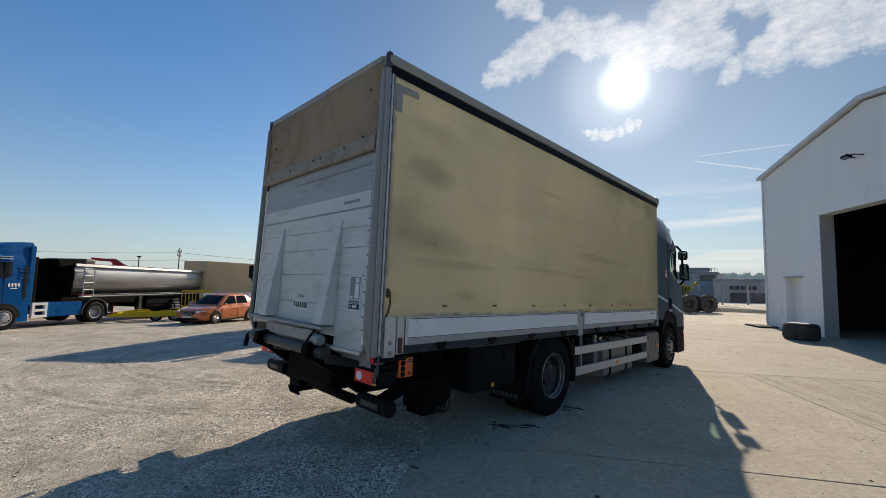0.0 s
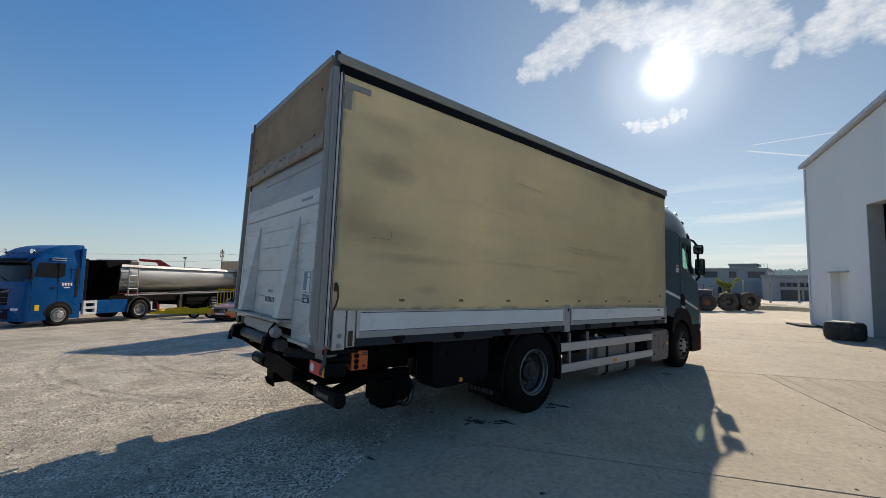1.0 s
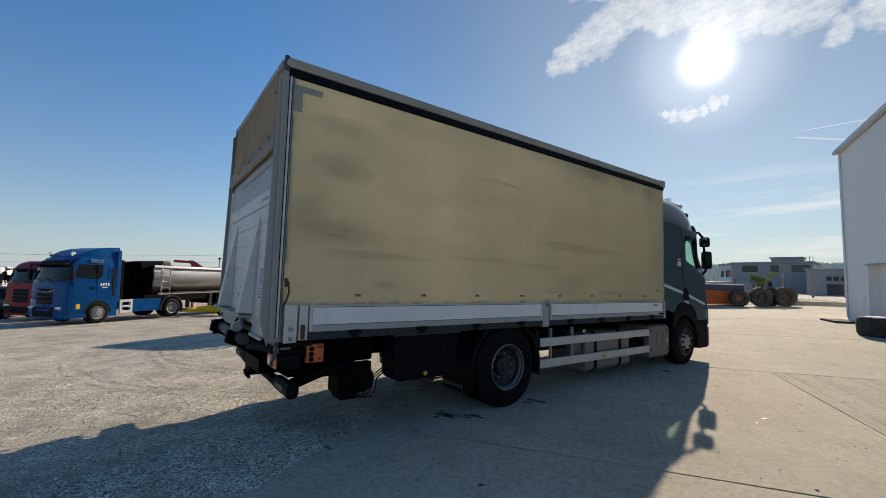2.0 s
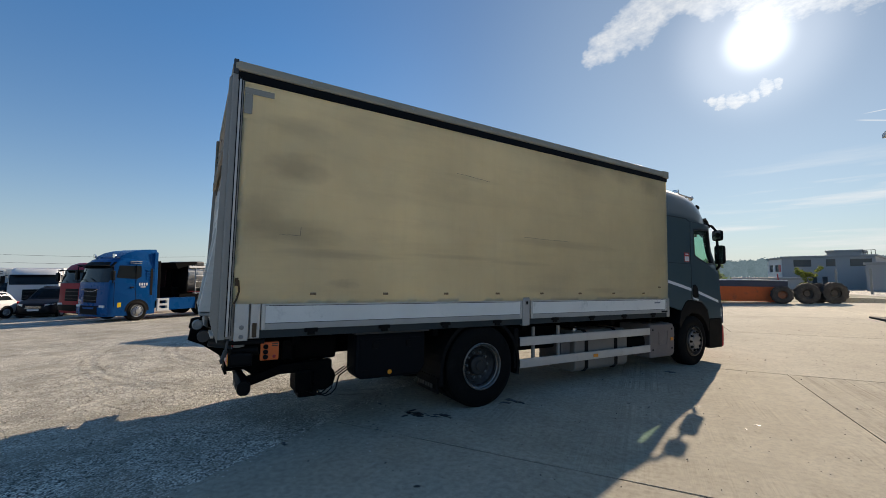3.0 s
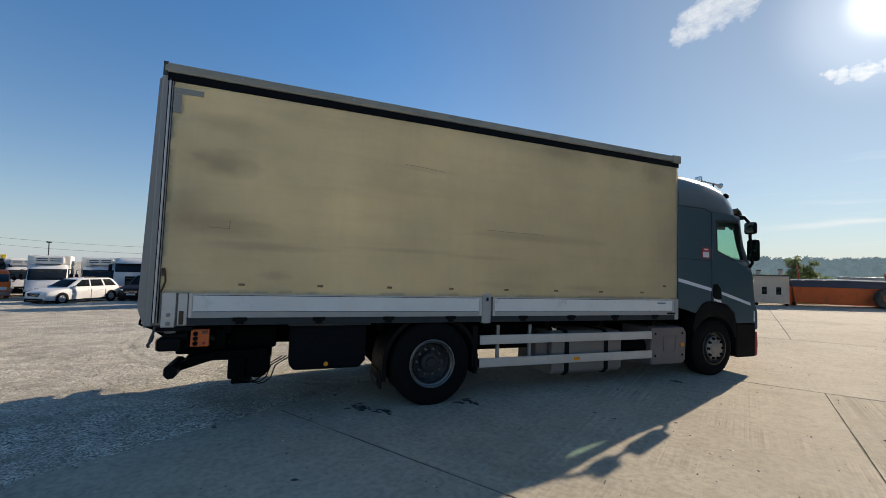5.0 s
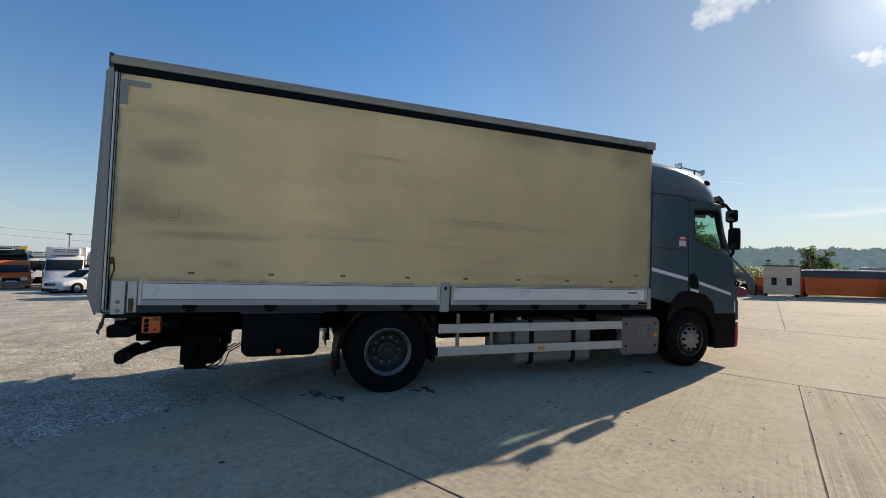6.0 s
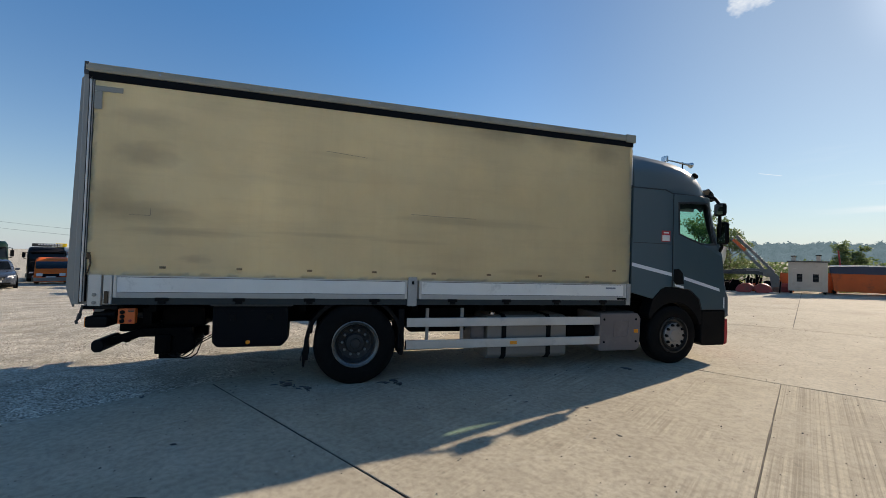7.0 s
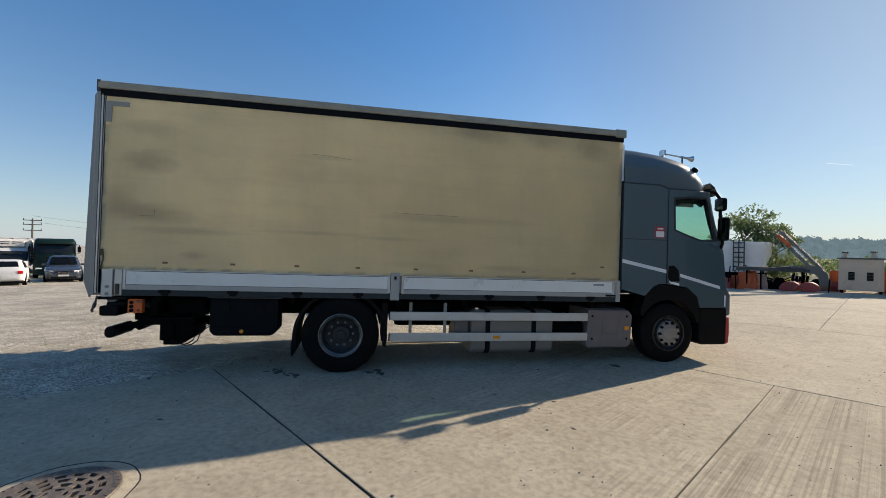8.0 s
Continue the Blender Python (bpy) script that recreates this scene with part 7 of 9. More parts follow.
def build_blue_tractor():
    fx, fy, h = -20.8, -3.4, Vector((0.595, -0.804, 0))
    m = pose(fx + h.x * 1.4, fy + h.y * 1.4, -0.58, 0, 0, -143.5)
    t = cabover("tractor_unit", m, M_BLUE, "bright blue tractor unit with chrome roof lamps, coupled to a tipper", height=3.15, bumper=M_BLUE, sill=0.25)
    half = 1.225
    # chrome wing on the grille, dark lower intake, long dark visor
    bm = bm_new()
    plate(bm, [(-0.62, 1.60), (-0.2, 1.50), (0.2, 1.50), (0.62, 1.60), (0.62, 1.55), (0.2, 1.45), (-0.2, 1.45), (-0.62, 1.55)], (), "y", 0.03, 0.075)
    part("grille_wing", bm, M_CHROME, t, "chrome wing across the grille")
    bm = bm_new()
    box(bm, -0.66, 0.66, 0.02, 0.105, 0.40, 0.80, 0.03)
    part("lower_intake", bm, M_BLACK, t)
    bm = bm_new()
    loft(bm, [[(x, 0.0 - 0.16 * (abs(x) / 1.12) ** 3, 2.62), (x, -0.30 - 0.1 * (abs(x) / 1.12) ** 3, 2.90), (x, -0.42, 2.88), (x, -0.26, 2.60)] for x in (-1.12, -0.7, 0, 0.7, 1.12)])
    part("roof_visor", bm, M_BLACK, t, smooth=40)
    # swept roof spoiler
    bm = bm_new()
    rings = []
    for y, top in ((-0.62, 3.16), (-0.95, 3.36), (-1.4, 3.5), (-1.9, 3.58), (-2.3, 3.6)):
        w = 1.1 + 0.06 * min(1, (-y - 0.6))
        rings.append([(w, y, 2.95), (w - 0.02, y, top - 0.2), (w - 0.15, y, top), (-w + 0.15, y, top), (-w + 0.02, y, top - 0.2), (-w, y, 2.95)])
    loft(bm, rings)
    part("roof_spoiler", bm, M_BLUE, t, smooth=35)
    for side in (1, -1):
        bm = bm_new()
        box(bm, *sorted((side * 1.16, side * 1.228)), -2.30, -2.10, 0.95, 3.45, 0.03)
        part("side_deflector", bm, M_BLUE, t)
        bm = bm_new()
        for k in range(4):
            box(bm, *sorted((side * 1.20, side * 1.2270)), -2.16, -1.75, 2.05 + 0.14 * k, 2.13 + 0.14 * k, 0.01)
        part("side_ribs", bm, M_BLUE, t)
        bm = bm_new()
        box(bm, *sorted((side * 1.226, side * 1.234)), -2.05, -1.93, 1.25, 2.6)
        part("air_slot", bm, M_BLACK, t)
        bm = bm_new()
        for k in range(2):
            box(bm, *sorted((side * 1.19, side * 1.225)), -1.5, -0.95, 2.84 + 0.09 * k, 2.87 + 0.09 * k, 0.005)
        part("roof_step", bm, M_ALLOY, t)
        # unreadable lettering on the door
        bm = bm_new()
        for k in range(4):
            box(bm, *sorted((side * 1.229, side * 1.232)), -1.80 + 0.115 * k, -1.745 + 0.115 * k, 1.74, 1.88)
            if k < 3:
                box(bm, *sorted((side * 1.229, side * 1.232)), -1.745 + 0.115 * k, -1.72 + 0.115 * k, 1.80 + 0.03 * (k % 2), 1.84 + 0.03 * (k % 2))
        box(bm, *sorted((side * 1.229, side * 1.232)), -1.72, -1.48, 1.65, 1.69)
        part("door_lettering", bm, M_STICKER_WHITE, t, "white lettering bars")
        bm = bm_new()
        box(bm, *sorted((side * 1.215, side * 1.232)), -0.62, -0.45, 0.72, 0.95, 0.01)
        part("sticker", bm, M_YELLOW, t)
        bm = bm_new()
        lathe(bm, [(0.03, -0.10), (0.09, -0.06), (0.11, 0.0), (0.10, 0.01), (0, 0.01)], (side * 0.8, -0.45, 3.2), axis="y", seg=16)
        part("roof_lamp", bm, M_CHROME, t)
        # steps, skirt, rear wing
        bm = bm_new()
        plate(bm, [(-2.35, 0.42), (-2.95, 0.42), (-2.95, 1.05), (-2.35, 1.05)], ([(-2.45, 0.52), (-2.85, 0.52), (-2.85, 0.68), (-2.45, 0.68)], [(-2.45, 0.78), (-2.85, 0.78), (-2.85, 0.94), (-2.45, 0.94)]), "x", *sorted((side * 1.1, side * 1.225)))
        part("step_panel", bm, M_WHITE_PAINT, t, "white step panel")
        bm = bm_new()
        box(bm, *sorted((side * 0.6, side * 1.2)), -4.45, -2.96, 0.42, 1.05, 0.02)
        part("side_skirt", bm, M_BLUE, t)
        bm = bm_new()
        pts = arc(-5.1, 0.5, 0.66, -10, 190, 18) + arc(-5.1, 0.5, 0.62, 190, -10, 18)
        plate(bm, pts, (), "x", *sorted((side * 0.65, side * 1.24)))
        part("rear_wing", bm, M_GEAR, t)
        truck_wheel(t, side * 1.24, -5.1, side, dual=True)
        truck_wheel(t, side * 0.92, -5.1, side, dual=True)
    bm = bm_new()
    box(bm, -0.45, 0.45, -6.0, -2.2, 0.7, 1.0)
    part("frame", bm, M_CHASSIS, t)
    bm = bm_new()
    box(bm, -1.0, 1.0, -2.6, -2.3, 1.0, 3.0, 0.03)
    part("cab_rear", bm, M_CHASSIS, t)
    return t, m


def build_tipper(m):
    """Half-pipe tipper semi-trailer, coupled behind the tractor unit; y runs backwards from its front."""
    t = empty("tipper_trailer", m @ pose(0, -4.0, 0), "dusty aluminium half-pipe tipper trailer with a folded cover", "trailer")
    M_BODY = surface("tipper_aluminium", (0.36, 0.365, 0.37), 0.4, 0.75, 0.1, 0.8, 40, 0.03, (0.22, 0.21, 0.2), (0.5, 0.8), (3, 0.3, 1))
    bm = bm_new()
    rings = []
    for y, zt in ((0.0, 2.80), (-8.6, 2.72), (-9.0, 2.5)):
        prof = [(1.22, zt), (1.25, zt - 0.12), (1.14, zt - 0.2), (1.2, zt - 0.42)] + [(1.18 * math.cos(a), 2.05 + -0.75 * math.sin(a)) for a in [math.pi * k / 12 for k in range(0, 13)]] + [(-1.2, zt - 0.42), (-1.14, zt - 0.2), (-1.25, zt - 0.12), (-1.22, zt)]
        inner = [(-1.12, zt), (-1.1, 2.0), (-0.7, 1.45), (0.7, 1.45), (1.1, 2.0), (1.12, zt)]
        rings.append([(x, y, z) for x, z in prof + inner])
    loft(bm, rings)
    part("half_pipe", bm, M_BODY, t, smooth=35)
    bm = bm_new()
    box(bm, -1.15, 1.15, 0.0, 0.06, 1.3, 2.85)
    part("front_wall", bm, M_CHASSIS, t)
    bm = bm_new()
    rod(bm, (1.18, 0, 2.84), (1.18, -8.8, 2.76), 0.06, 10)
    part("cover_roll", bm, M_CHASSIS, t, "rolled dark cover sheet")
    bm = bm_new()
    loft(bm, [[(x, 0.75, 2.95), (x, -0.5, 3.02), (x, -0.55, 2.95), (x, 0.6, 2.6)] for x in (-1.15, 1.15)])
    part("canopy", bm, M_CHASSIS, t, "dark front canopy")
    bm = bm_new()
    box(bm, -1.15, 1.15, -1.0, -0.4, 2.72, 3.05, 0.1)
    part("cover_bundle", bm, M_GEAR, t)
    bm = bm_new()
    rod(bm, (0, 0.35, 0.9), (0, 0.25, 2.9), 0.16, 14)
    box(bm, -0.6, 0.6, 0.1, 0.5, 0.9, 1.6, 0.03)
    part("tipping_ram", bm, M_CHASSIS, t)
    bm = bm_new()
    for side in (1, -1):
        box(bm, side * 0.5 - 0.07, side * 0.5 + 0.07, -9.2, 0.2, 0.95, 1.25)
    part("frame", bm, M_CHASSIS, t)
    bm = bm_new()
    box(bm, -1.2, -1.14, -9.0, -0.3, 1.24, 1.30)
    box(bm, 1.14, 1.2, -9.0, -0.3, 1.24, 1.30)
    part("side_rail", bm, M_ALLOY, t)
    # plain dark blocks added to fill the shaded space under the trailer
    bm = bm_new()
    box(bm, -1.05, 1.05, -9.3, -4.2, 0.55, 1.22, 0.03)
    part("underside_fill", bm, M_CHASSIS, t)
    bm = bm_new()
    box(bm, -0.9, 0.9, -4.2, 0.3, 0.85, 1.22, 0.03)
    part("front_underside_fill", bm, M_CHASSIS, t)
    for side in (1, -1):
        lad = new("ladder")
        lad.parent = t
        for y in (-0.35, -0.85):
            bm = bm_new()
            rod(bm, (side * 1.3, y, 1.2), (side * 1.3, y, 2.65), 0.025, 8)
            part("stile", bm, M_ALLOY, lad)
        for k in range(5):
            bm = bm_new()
            rod(bm, (side * 1.3, -0.35, 1.25 + 0.33 * k), (side * 1.3, -0.85, 1.25 + 0.33 * k), 0.018, 8)
            part("rung", bm, M_ALLOY, lad)
        bm = bm_new()
        box(bm, side * 0.9 - 0.07, side * 0.9 + 0.07, -4.0, -3.8, 0.25, 1.2, 0.01)
        part("landing_leg", bm, M_GEAR, t)
        for y in (-6.2, -7.5, -8.8):
            truck_wheel(t, side * 1.22, y, side)
    return t


blue_tractor, blue_m = build_blue_tractor()
tipper = build_tipper(blue_m)


def facing(x, y, turn):
    return pose(x, y, gz(x, y), 0, 0, turn)


orange_car = car(facing(-19.35, 5.05, -147), M_ORANGE_CAR, "copper-orange hatchback parked on the gravel beside a yellow trailer")
estate_car = car(facing(-25.9, -10.8, -120), M_WHITE_PAINT, "white estate car parked before refrigerated vans", "estate")
black_car = car(facing(-28.8, -7.7, -100), M_BLACK_CAR, "black people carrier parked between lorries", "suv")
suv = car(facing(-25.6, -17.4, -57), M_SILVER, "silver-blue off-road car parked before a green lorry", "suv")
white_hatch = car(facing(-21.2, -17.5, 122), M_WHITE_PAINT, "white hatchback parked with its tail to the yard")

red_truck = cabover("red_truck", facing(-24.2, -6.0, -138), M_RED_TRUCK, "dark red construction lorry with an upright exhaust stack", height=3.05, bumper=M_BLACK)
bm = bm_new()
rod(bm, (1.35, -2.35, 1.2), (1.35, -2.35, 3.5), 0.07, 12)
rod(bm, (-1.35, -2.35, 1.2), (-1.35, -2.35, 3.1), 0.09, 12)
part("exhaust_stack", bm, M_CHROME, red_truck)
bm = bm_new()
box(bm, -1.2, 1.2, -8.0, -2.5, 1.1, 2.9, 0.03)
part("tipper_body", bm, M_RED_TRUCK, red_truck)

white_truck = cabover("white_truck", facing(-30.2, -9.0, -82), M_WHITE_PAINT, "white forward-control lorry with a black grille", height=2.95)
bm = bm_new()
box(bm, -1.22, 1.22, -8.5, -2.4, 1.0, 3.0, 0.03)
part("cargo_box", bm, M_WHITE_PAINT, white_truck)


def fridge_van(x, y, turn, label):
    v = cabover("refrigerated_van", facing(x, y, turn), M_WHITE_PAINT, label, "van", height=2.35, width=2.05, length=2.3, visor=False, bumper=M_BLACK, group="refrigerated vans", belt=1.3, bars=False)
    bm = bm_new()
    box(bm, -1.08, 1.08, -6.6, -1.75, 0.85, 2.95, 0.06)
    bx = part("cargo_box", bm, M_WHITE_PANEL, v)
    bm = bm_new()
    box(bm, -0.75, 0.75, -1.77, -1.3, 2.38, 2.85, 0.06)
    un = part("cooling_unit", bm, M_WHITE_PANEL, v, "white cooling unit with black slots")
    for k in range(2):
        for x0 in (-0.62, 0.06):
            bm = bm_new()
            box(bm, x0, x0 + 0.56, -1.312, -1.292, 2.56 + 0.14 * k, 2.61 + 0.14 * k, 0.004)
            part("slot", bm, M_BLACK, un)
    return v


van_a = fridge_van(-29.9, -11.0, -74, "white refrigerated van with a roof cooling unit")
van_b = fridge_van(-28.2, -13.2, -72, "white refrigerated van with a dark windscreen")

orange_van = cabover("pickup_van", facing(-30.4, -17.0, -64), M_ORANGE_VAN, "orange low-nosed van with a pale bumper", "van", height=1.98, width=1.9, length=3.6, visor=False, bumper=M_ALU_DULL, belt=1.15, bars=False)
orange_van.scale = (1, 1, 0.98)
recovery = cabover("recovery_truck", facing(-35.4, -19.9, -62), M_BLACK_CAR, "dark recovery lorry with a yellow deck and roof sign", height=2.9)
bm = bm_new()
box(bm, -0.75, 0.95, -0.35, -0.2, 2.93, 3.2, 0.02)
sg = part("roof_sign", bm, M_STICKER_BLACK, recovery, "black roof sign with white lettering bars")
bm = bm_new()
for k in range(9):
    box(bm, -0.9 + 0.17 * k, -0.77 + 0.17 * k, -0.2, -0.195, 3.06, 3.16)
for k in range(4):
    box(bm, -0.9 + 0.17 * k, -0.77 + 0.17 * k, -0.2, -0.195, 2.96, 3.03)
part("sign_bars", bm, M_STICKER_WHITE, sg)
bm = bm_new()
box(bm, -1.3, 1.3, -7.5, -2.3, 0.95, 1.3, 0.03)
box(bm, -1.25, -0.5, -2.6, -2.2, 2.9, 3.25, 0.05)
part("yellow_deck", bm, M_YELLOW, recovery)

green_truck = cabover("green_truck", facing(-29.6, -20.5, -58), M_GREEN, "dark green forward-control lorry with a wide windscreen", height=3.1)
bm = bm_new()
box(bm, -1.24, 1.24, -8, -2.4, 1.0, 2.9, 0.03)
part("cargo_box", bm, M_GREEN, green_truck)
far_van = fridge_van(-27.9, -22.3, -57, "white refrigerated van behind a white hatchback")
pink_van = fridge_van(-35.2, -17.4, -62, "white and grey van behind the parked cars")

silver_trailer = empty("box_trailer", facing(-34.4, -31.6, 33), "long pale ribbed box trailer behind the parked cars", "trailer")
bm = bm_new()
box(bm, -1.25, 1.25, -6.5, 6.5, 1.1, 3.35, 0.03)
part("trailer_body", bm, M_WHITE_PANEL, silver_trailer)
for k in range(14):
    bm = bm_new()
    box(bm, 1.25, 1.29, -6.3 + 0.93 * k, -6.2 + 0.93 * k, 1.15, 3.3)
    part("rib", bm, M_GEAR, silver_trailer)
for y in (-5.5, -4.2, -2.9, 4.5):
    for side in (1, -1):
        truck_wheel(silver_trailer, side * 1.22, y, side)

# curtain trailer parked behind the tipper
beige_trailer = empty("curtain_trailer", facing(-29.2, 12.3, 17), "long beige tarpaulin trailer with white drop sides", "trailer")
bm = bm_new()
box(bm, -1.25, 1.25, -6.8, 6.8, 1.5, 3.6, 0.04)
part("tarpaulin", bm, M_TARP_BEIGE, beige_trailer)
bm = bm_new()
box(bm, -1.27, 1.27, -6.85, 6.85, 1.1, 1.5, 0.02)
part("drop_side", bm, M_WHITE_PANEL, beige_trailer)
for y in (-5.5, -4.2, -2.9):
    for side in (1, -1):
        truck_wheel(beige_trailer, side * 1.22, y, side)

# two lorries standing behind the first, of which the yard shows the long shadows
def plain_lorry(x, y, turn, top, label):
    v = cabover("parked_lorry", facing(x, y, turn), M_WHITE_PAINT, label, height=2.9, group="lorries behind")
    b = bm_new()
    box(b, -1.25, 1.25, -8.6, -2.35, 1.0, top, 0.03)
    part("cargo_box", b, M_TARP_DIRTY, v)
    for side in (1, -1):
        truck_wheel(v, side * 1.24, -6.6, side, dual=True)
    return v


plain_lorry(-9.6, 4.1, -144, 3.75, "parked lorry with a beige tarpaulin body behind others")
plain_lorry(-6.6, 6.6, -144, 3.0, "parked white lorry with a low beige body")

# low yellow trailer with a guard rail
yellow_trailer = empty("low_trailer", facing(-22.4, 3.1, 168), "low yellow equipment trailer with a mesh guard rail", "trailer")
bm = bm_new()
loft(bm, [[(x, 2.2, 0.30), (x, 2.2, 0.38), (x, 1.2, 0.52), (x, -1.9, 0.62), (x, -2.0, 0.60), (x, -2.0, 0.30), (x, 1.0, 0.26)] for x in (-0.9, -0.78)])
part("side_beam", bm, M_YELLOW, yellow_trailer)
bm = bm_new()
loft(bm, [[(x, 2.2, 0.30), (x, 2.2, 0.38), (x, 1.2, 0.52), (x, -1.9, 0.62), (x, -2.0, 0.60), (x, -2.0, 0.30), (x, 1.0, 0.26)] for x in (0.78, 0.9)])
part("side_beam", bm, M_YELLOW, yellow_trailer)
bm = bm_new()
for y in (-1.8, -0.9, 0.0, 0.9, 1.7):
    box(bm, -0.79, 0.79, y, y + 0.12, 0.35, 0.45)
part("cross_beam", bm, M_YELLOW, yellow_trailer)
bm = bm_new()
rod(bm, (-0.7, 2.15, 0.34), (0, 3.3, 0.40), 0.05, 8)
rod(bm, (0.7, 2.15, 0.34), (0, 3.3, 0.40), 0.05, 8)
part("drawbar", bm, M_GEAR, yellow_trailer)
bm = bm_new()
for z, y0 in ((0.72, -1.7), (0.86, -1.2)):
    rod(bm, (0.84, y0, z), (0.84, 0.9, z - 0.04), 0.03, 8)
for y in (-1.6, -0.6, 0.5):
    rod(bm, (0.84, y, 0.5), (0.84, y, 0.84), 0.025, 6)
part("side_bar", bm, M_CHASSIS, yellow_trailer)
for y in (-0.6, 0.2):
    for side in (1, -1):
        road_wheel(yellow_trailer, side * 0.74, y, 0.28, 0.18, side)
for k in range(4):
    bm = bm_new()
    box(bm, -0.4 + 0.2 * k, -0.25 + 0.2 * k, 0.2 - 0.2 * k, 0.5 - 0.2 * k, 0.55, 0.75 + 0.05 * (k % 2), 0.03)
    part("stowed_gear", bm, M_CHASSIS, yellow_trailer)
rail = empty("guard_rail", facing(-21.95, 4.6, -14), "yellow welded guard rail panel", "railing")
for z in (0.7, 1.55):
    bm = bm_new()
    box(bm, -0.03, 0.03, -0.68, 0.68, z, z + 0.07)
    part("rail_bar", bm, M_YELLOW, rail)
for k in range(9):
    bm = bm_new()
    box(bm, -0.02, 0.02, -0.68 + 0.165 * k, -0.64 + 0.165 * k, 0.0 if k in (0, 8) else 0.7, 1.56)
    part("upright", bm, M_YELLOW, rail)

# red crane arm and mast lamp behind the tipper, poles with wires
crane = empty("loader_crane", facing(-30.5, 2.0, 0), "folded red loader crane behind the tipper", "crane")
bm = bm_new()
tube(bm, [(0, 0, 0), (0, 0, 3.0), (0.1, -0.2, 3.55), (0.2, -1.3, 3.6)], 0.09)
plate(bm, [(-0.45, 3.66), (-0.1, 3.68), (0.85, 3.05), (0.15, 3.05), (-0.25, 3.42)], (), "x", -0.1, 0.2)
part("crane_arm", bm, M_RED, crane)


def street_lamp(x, y, h, label="slim grey mast lamp over the yard"):
    la = empty("street_lamp", pose(x, y, gz(x, y)), label, "lamp", "mast lamps")
    bm = bm_new()
    rod(bm, (0, 0, 0), (0, 0, h), 0.07, 10, 0.045)
    part("mast", bm, M_GEAR, la)
    bm = bm_new()
    box(bm, -0.26, 0.26, -0.15, 0.15, h, h + 0.13, 0.04)
    part("lamp_head", bm, M_BLACK, la)
    return la


def power_pole(x, y, h, turn, arms, half=0.75, thick=0.12):
    po = empty("power_pole", pose(x, y, gz(x, y), 0, 0, turn), "wooden power pole with crossarms and wires", "pole", "power poles")
    bm = bm_new()
    rod(bm, (0, 0, 0), (0, 0, h), thick * 1.4, 10, thick)
    part("pole", bm, M_POLE, po)
    for z in arms:
        bm = bm_new()
        box(bm, -half, half, -0.06, 0.06, z - 0.06, z + 0.06)
        part("crossarm", bm, M_POLE, po)
        for x0 in (0.07 - half, half - 0.07):
            bm = bm_new()
            rod(bm, (x0, 0, z + 0.05), (x0, 0, z + 0.3), 0.05, 8)
            part("insulator", bm, M_GEAR, po)
    return po


M_POLE = surface("weathered_pole", (0.10, 0.085, 0.07), 0.8, 0, 0.2)
street_lamp(-49.4, -21.9, 4.7)
street_lamp(-48.0, 6.0, 4.6)
power_pole(-54.3, 11.0, 6.2, 150, (5.7, 5.2), 0.6, 0.055)
power_pole(-66.9, -47.7, 6.8, 120, (6.5, 5.85, 4.95), 1.05, 0.10)
wires = empty("power_wires", pose(0, 0, 0), "thin sagging overhead wires", "wires")
for dz in (5.6, 4.7):
    bm = bm_new()
    a, b = Vector((-54.3, 11.0, dz - 1.0)), Vector((-66.9, -47.7, dz + 0.6))
    tube(bm, [a.lerp(b, k / 12) - Vector((0, 0, 4 * 1.5 * (k / 12) * (1 - k / 12))) for k in range(13)], 0.012, 5)
    part("wire", bm, M_BLACK, wires)
    bm = bm_new()
    a2, b2 = Vector((-54.3, 11.0, dz - 1.0)), Vector((-46, 60, dz - 0.5))
    tube(bm, [a2.lerp(b2, k / 10) - Vector((0, 0, 4 * 0.9 * (k / 10) * (1 - k / 10))) for k in range(11)], 0.016, 5)
    part("wire", bm, M_BLACK, wires)

# ---- ahead of the lorry: tyres, skip, hut, scrap, trees, buildings, hills ----
def along(s, off=0.0):
    """A place on the line of the hut, s metres along it and off metres behind it."""
    return Vector((-8.7, 25.9, 0)) + U * s + V * off


M_OLD_RIM = surface("old_dark_rim", (0.07, 0.065, 0.06), 0.8, 0.1, 0.25, 5, 50, 0.2, (0.12, 0.09, 0.06), (0.5, 0.75))
M_OLD_RED_RIM = surface("rusty_rim", (0.26, 0.10, 0.05), 0.8, 0, 0.3, 5, 50, 0.2, (0.14, 0.12, 0.1), (0.45, 0.7))


def big_tyre(m, r, w, label, group="stacked tyres"):
    t = empty("worn_truck_tyre", m, label, "tyre", group)
    bm = bm_new()
    k = r * 0.46
    lathe(bm, [(k, -w * 0.42), (k + 0.04, -w * 0.46), (r * 0.8, -w * 0.5), (r * 0.96, -w * 0.42), (r, -w * 0.3), (r, w * 0.3), (r * 0.96, w * 0.42), (r * 0.8, w * 0.5), (k + 0.04, w * 0.46), (k, w * 0.42), (k + 0.05, w * 0.3), (r * 0.86, w * 0.25), (r * 0.86, -w * 0.25), (k + 0.05, -w * 0.3), (k, -w * 0.42)], axis="y", seg=40)
    part("casing", bm, M_OLD_TYRE, t, smooth=35)
    for j in range(26):
        a = 2 * math.pi * j / 26
        bm = bm_new()
        sd = 1 if j % 2 else -1
        box(bm, -0.05, 0.05, sd * w * 0.02 - (0 if sd > 0 else w * 0.4), sd * w * 0.02 + (w * 0.4 if sd > 0 else 0), 0, 0.028, 0.008)
        part("tread_lug", bm, M_OLD_TYRE, t, at=Matrix.Rotation(a, 4, "Y") @ Matrix.Translation((0, 0, r - 0.012)))
    return t


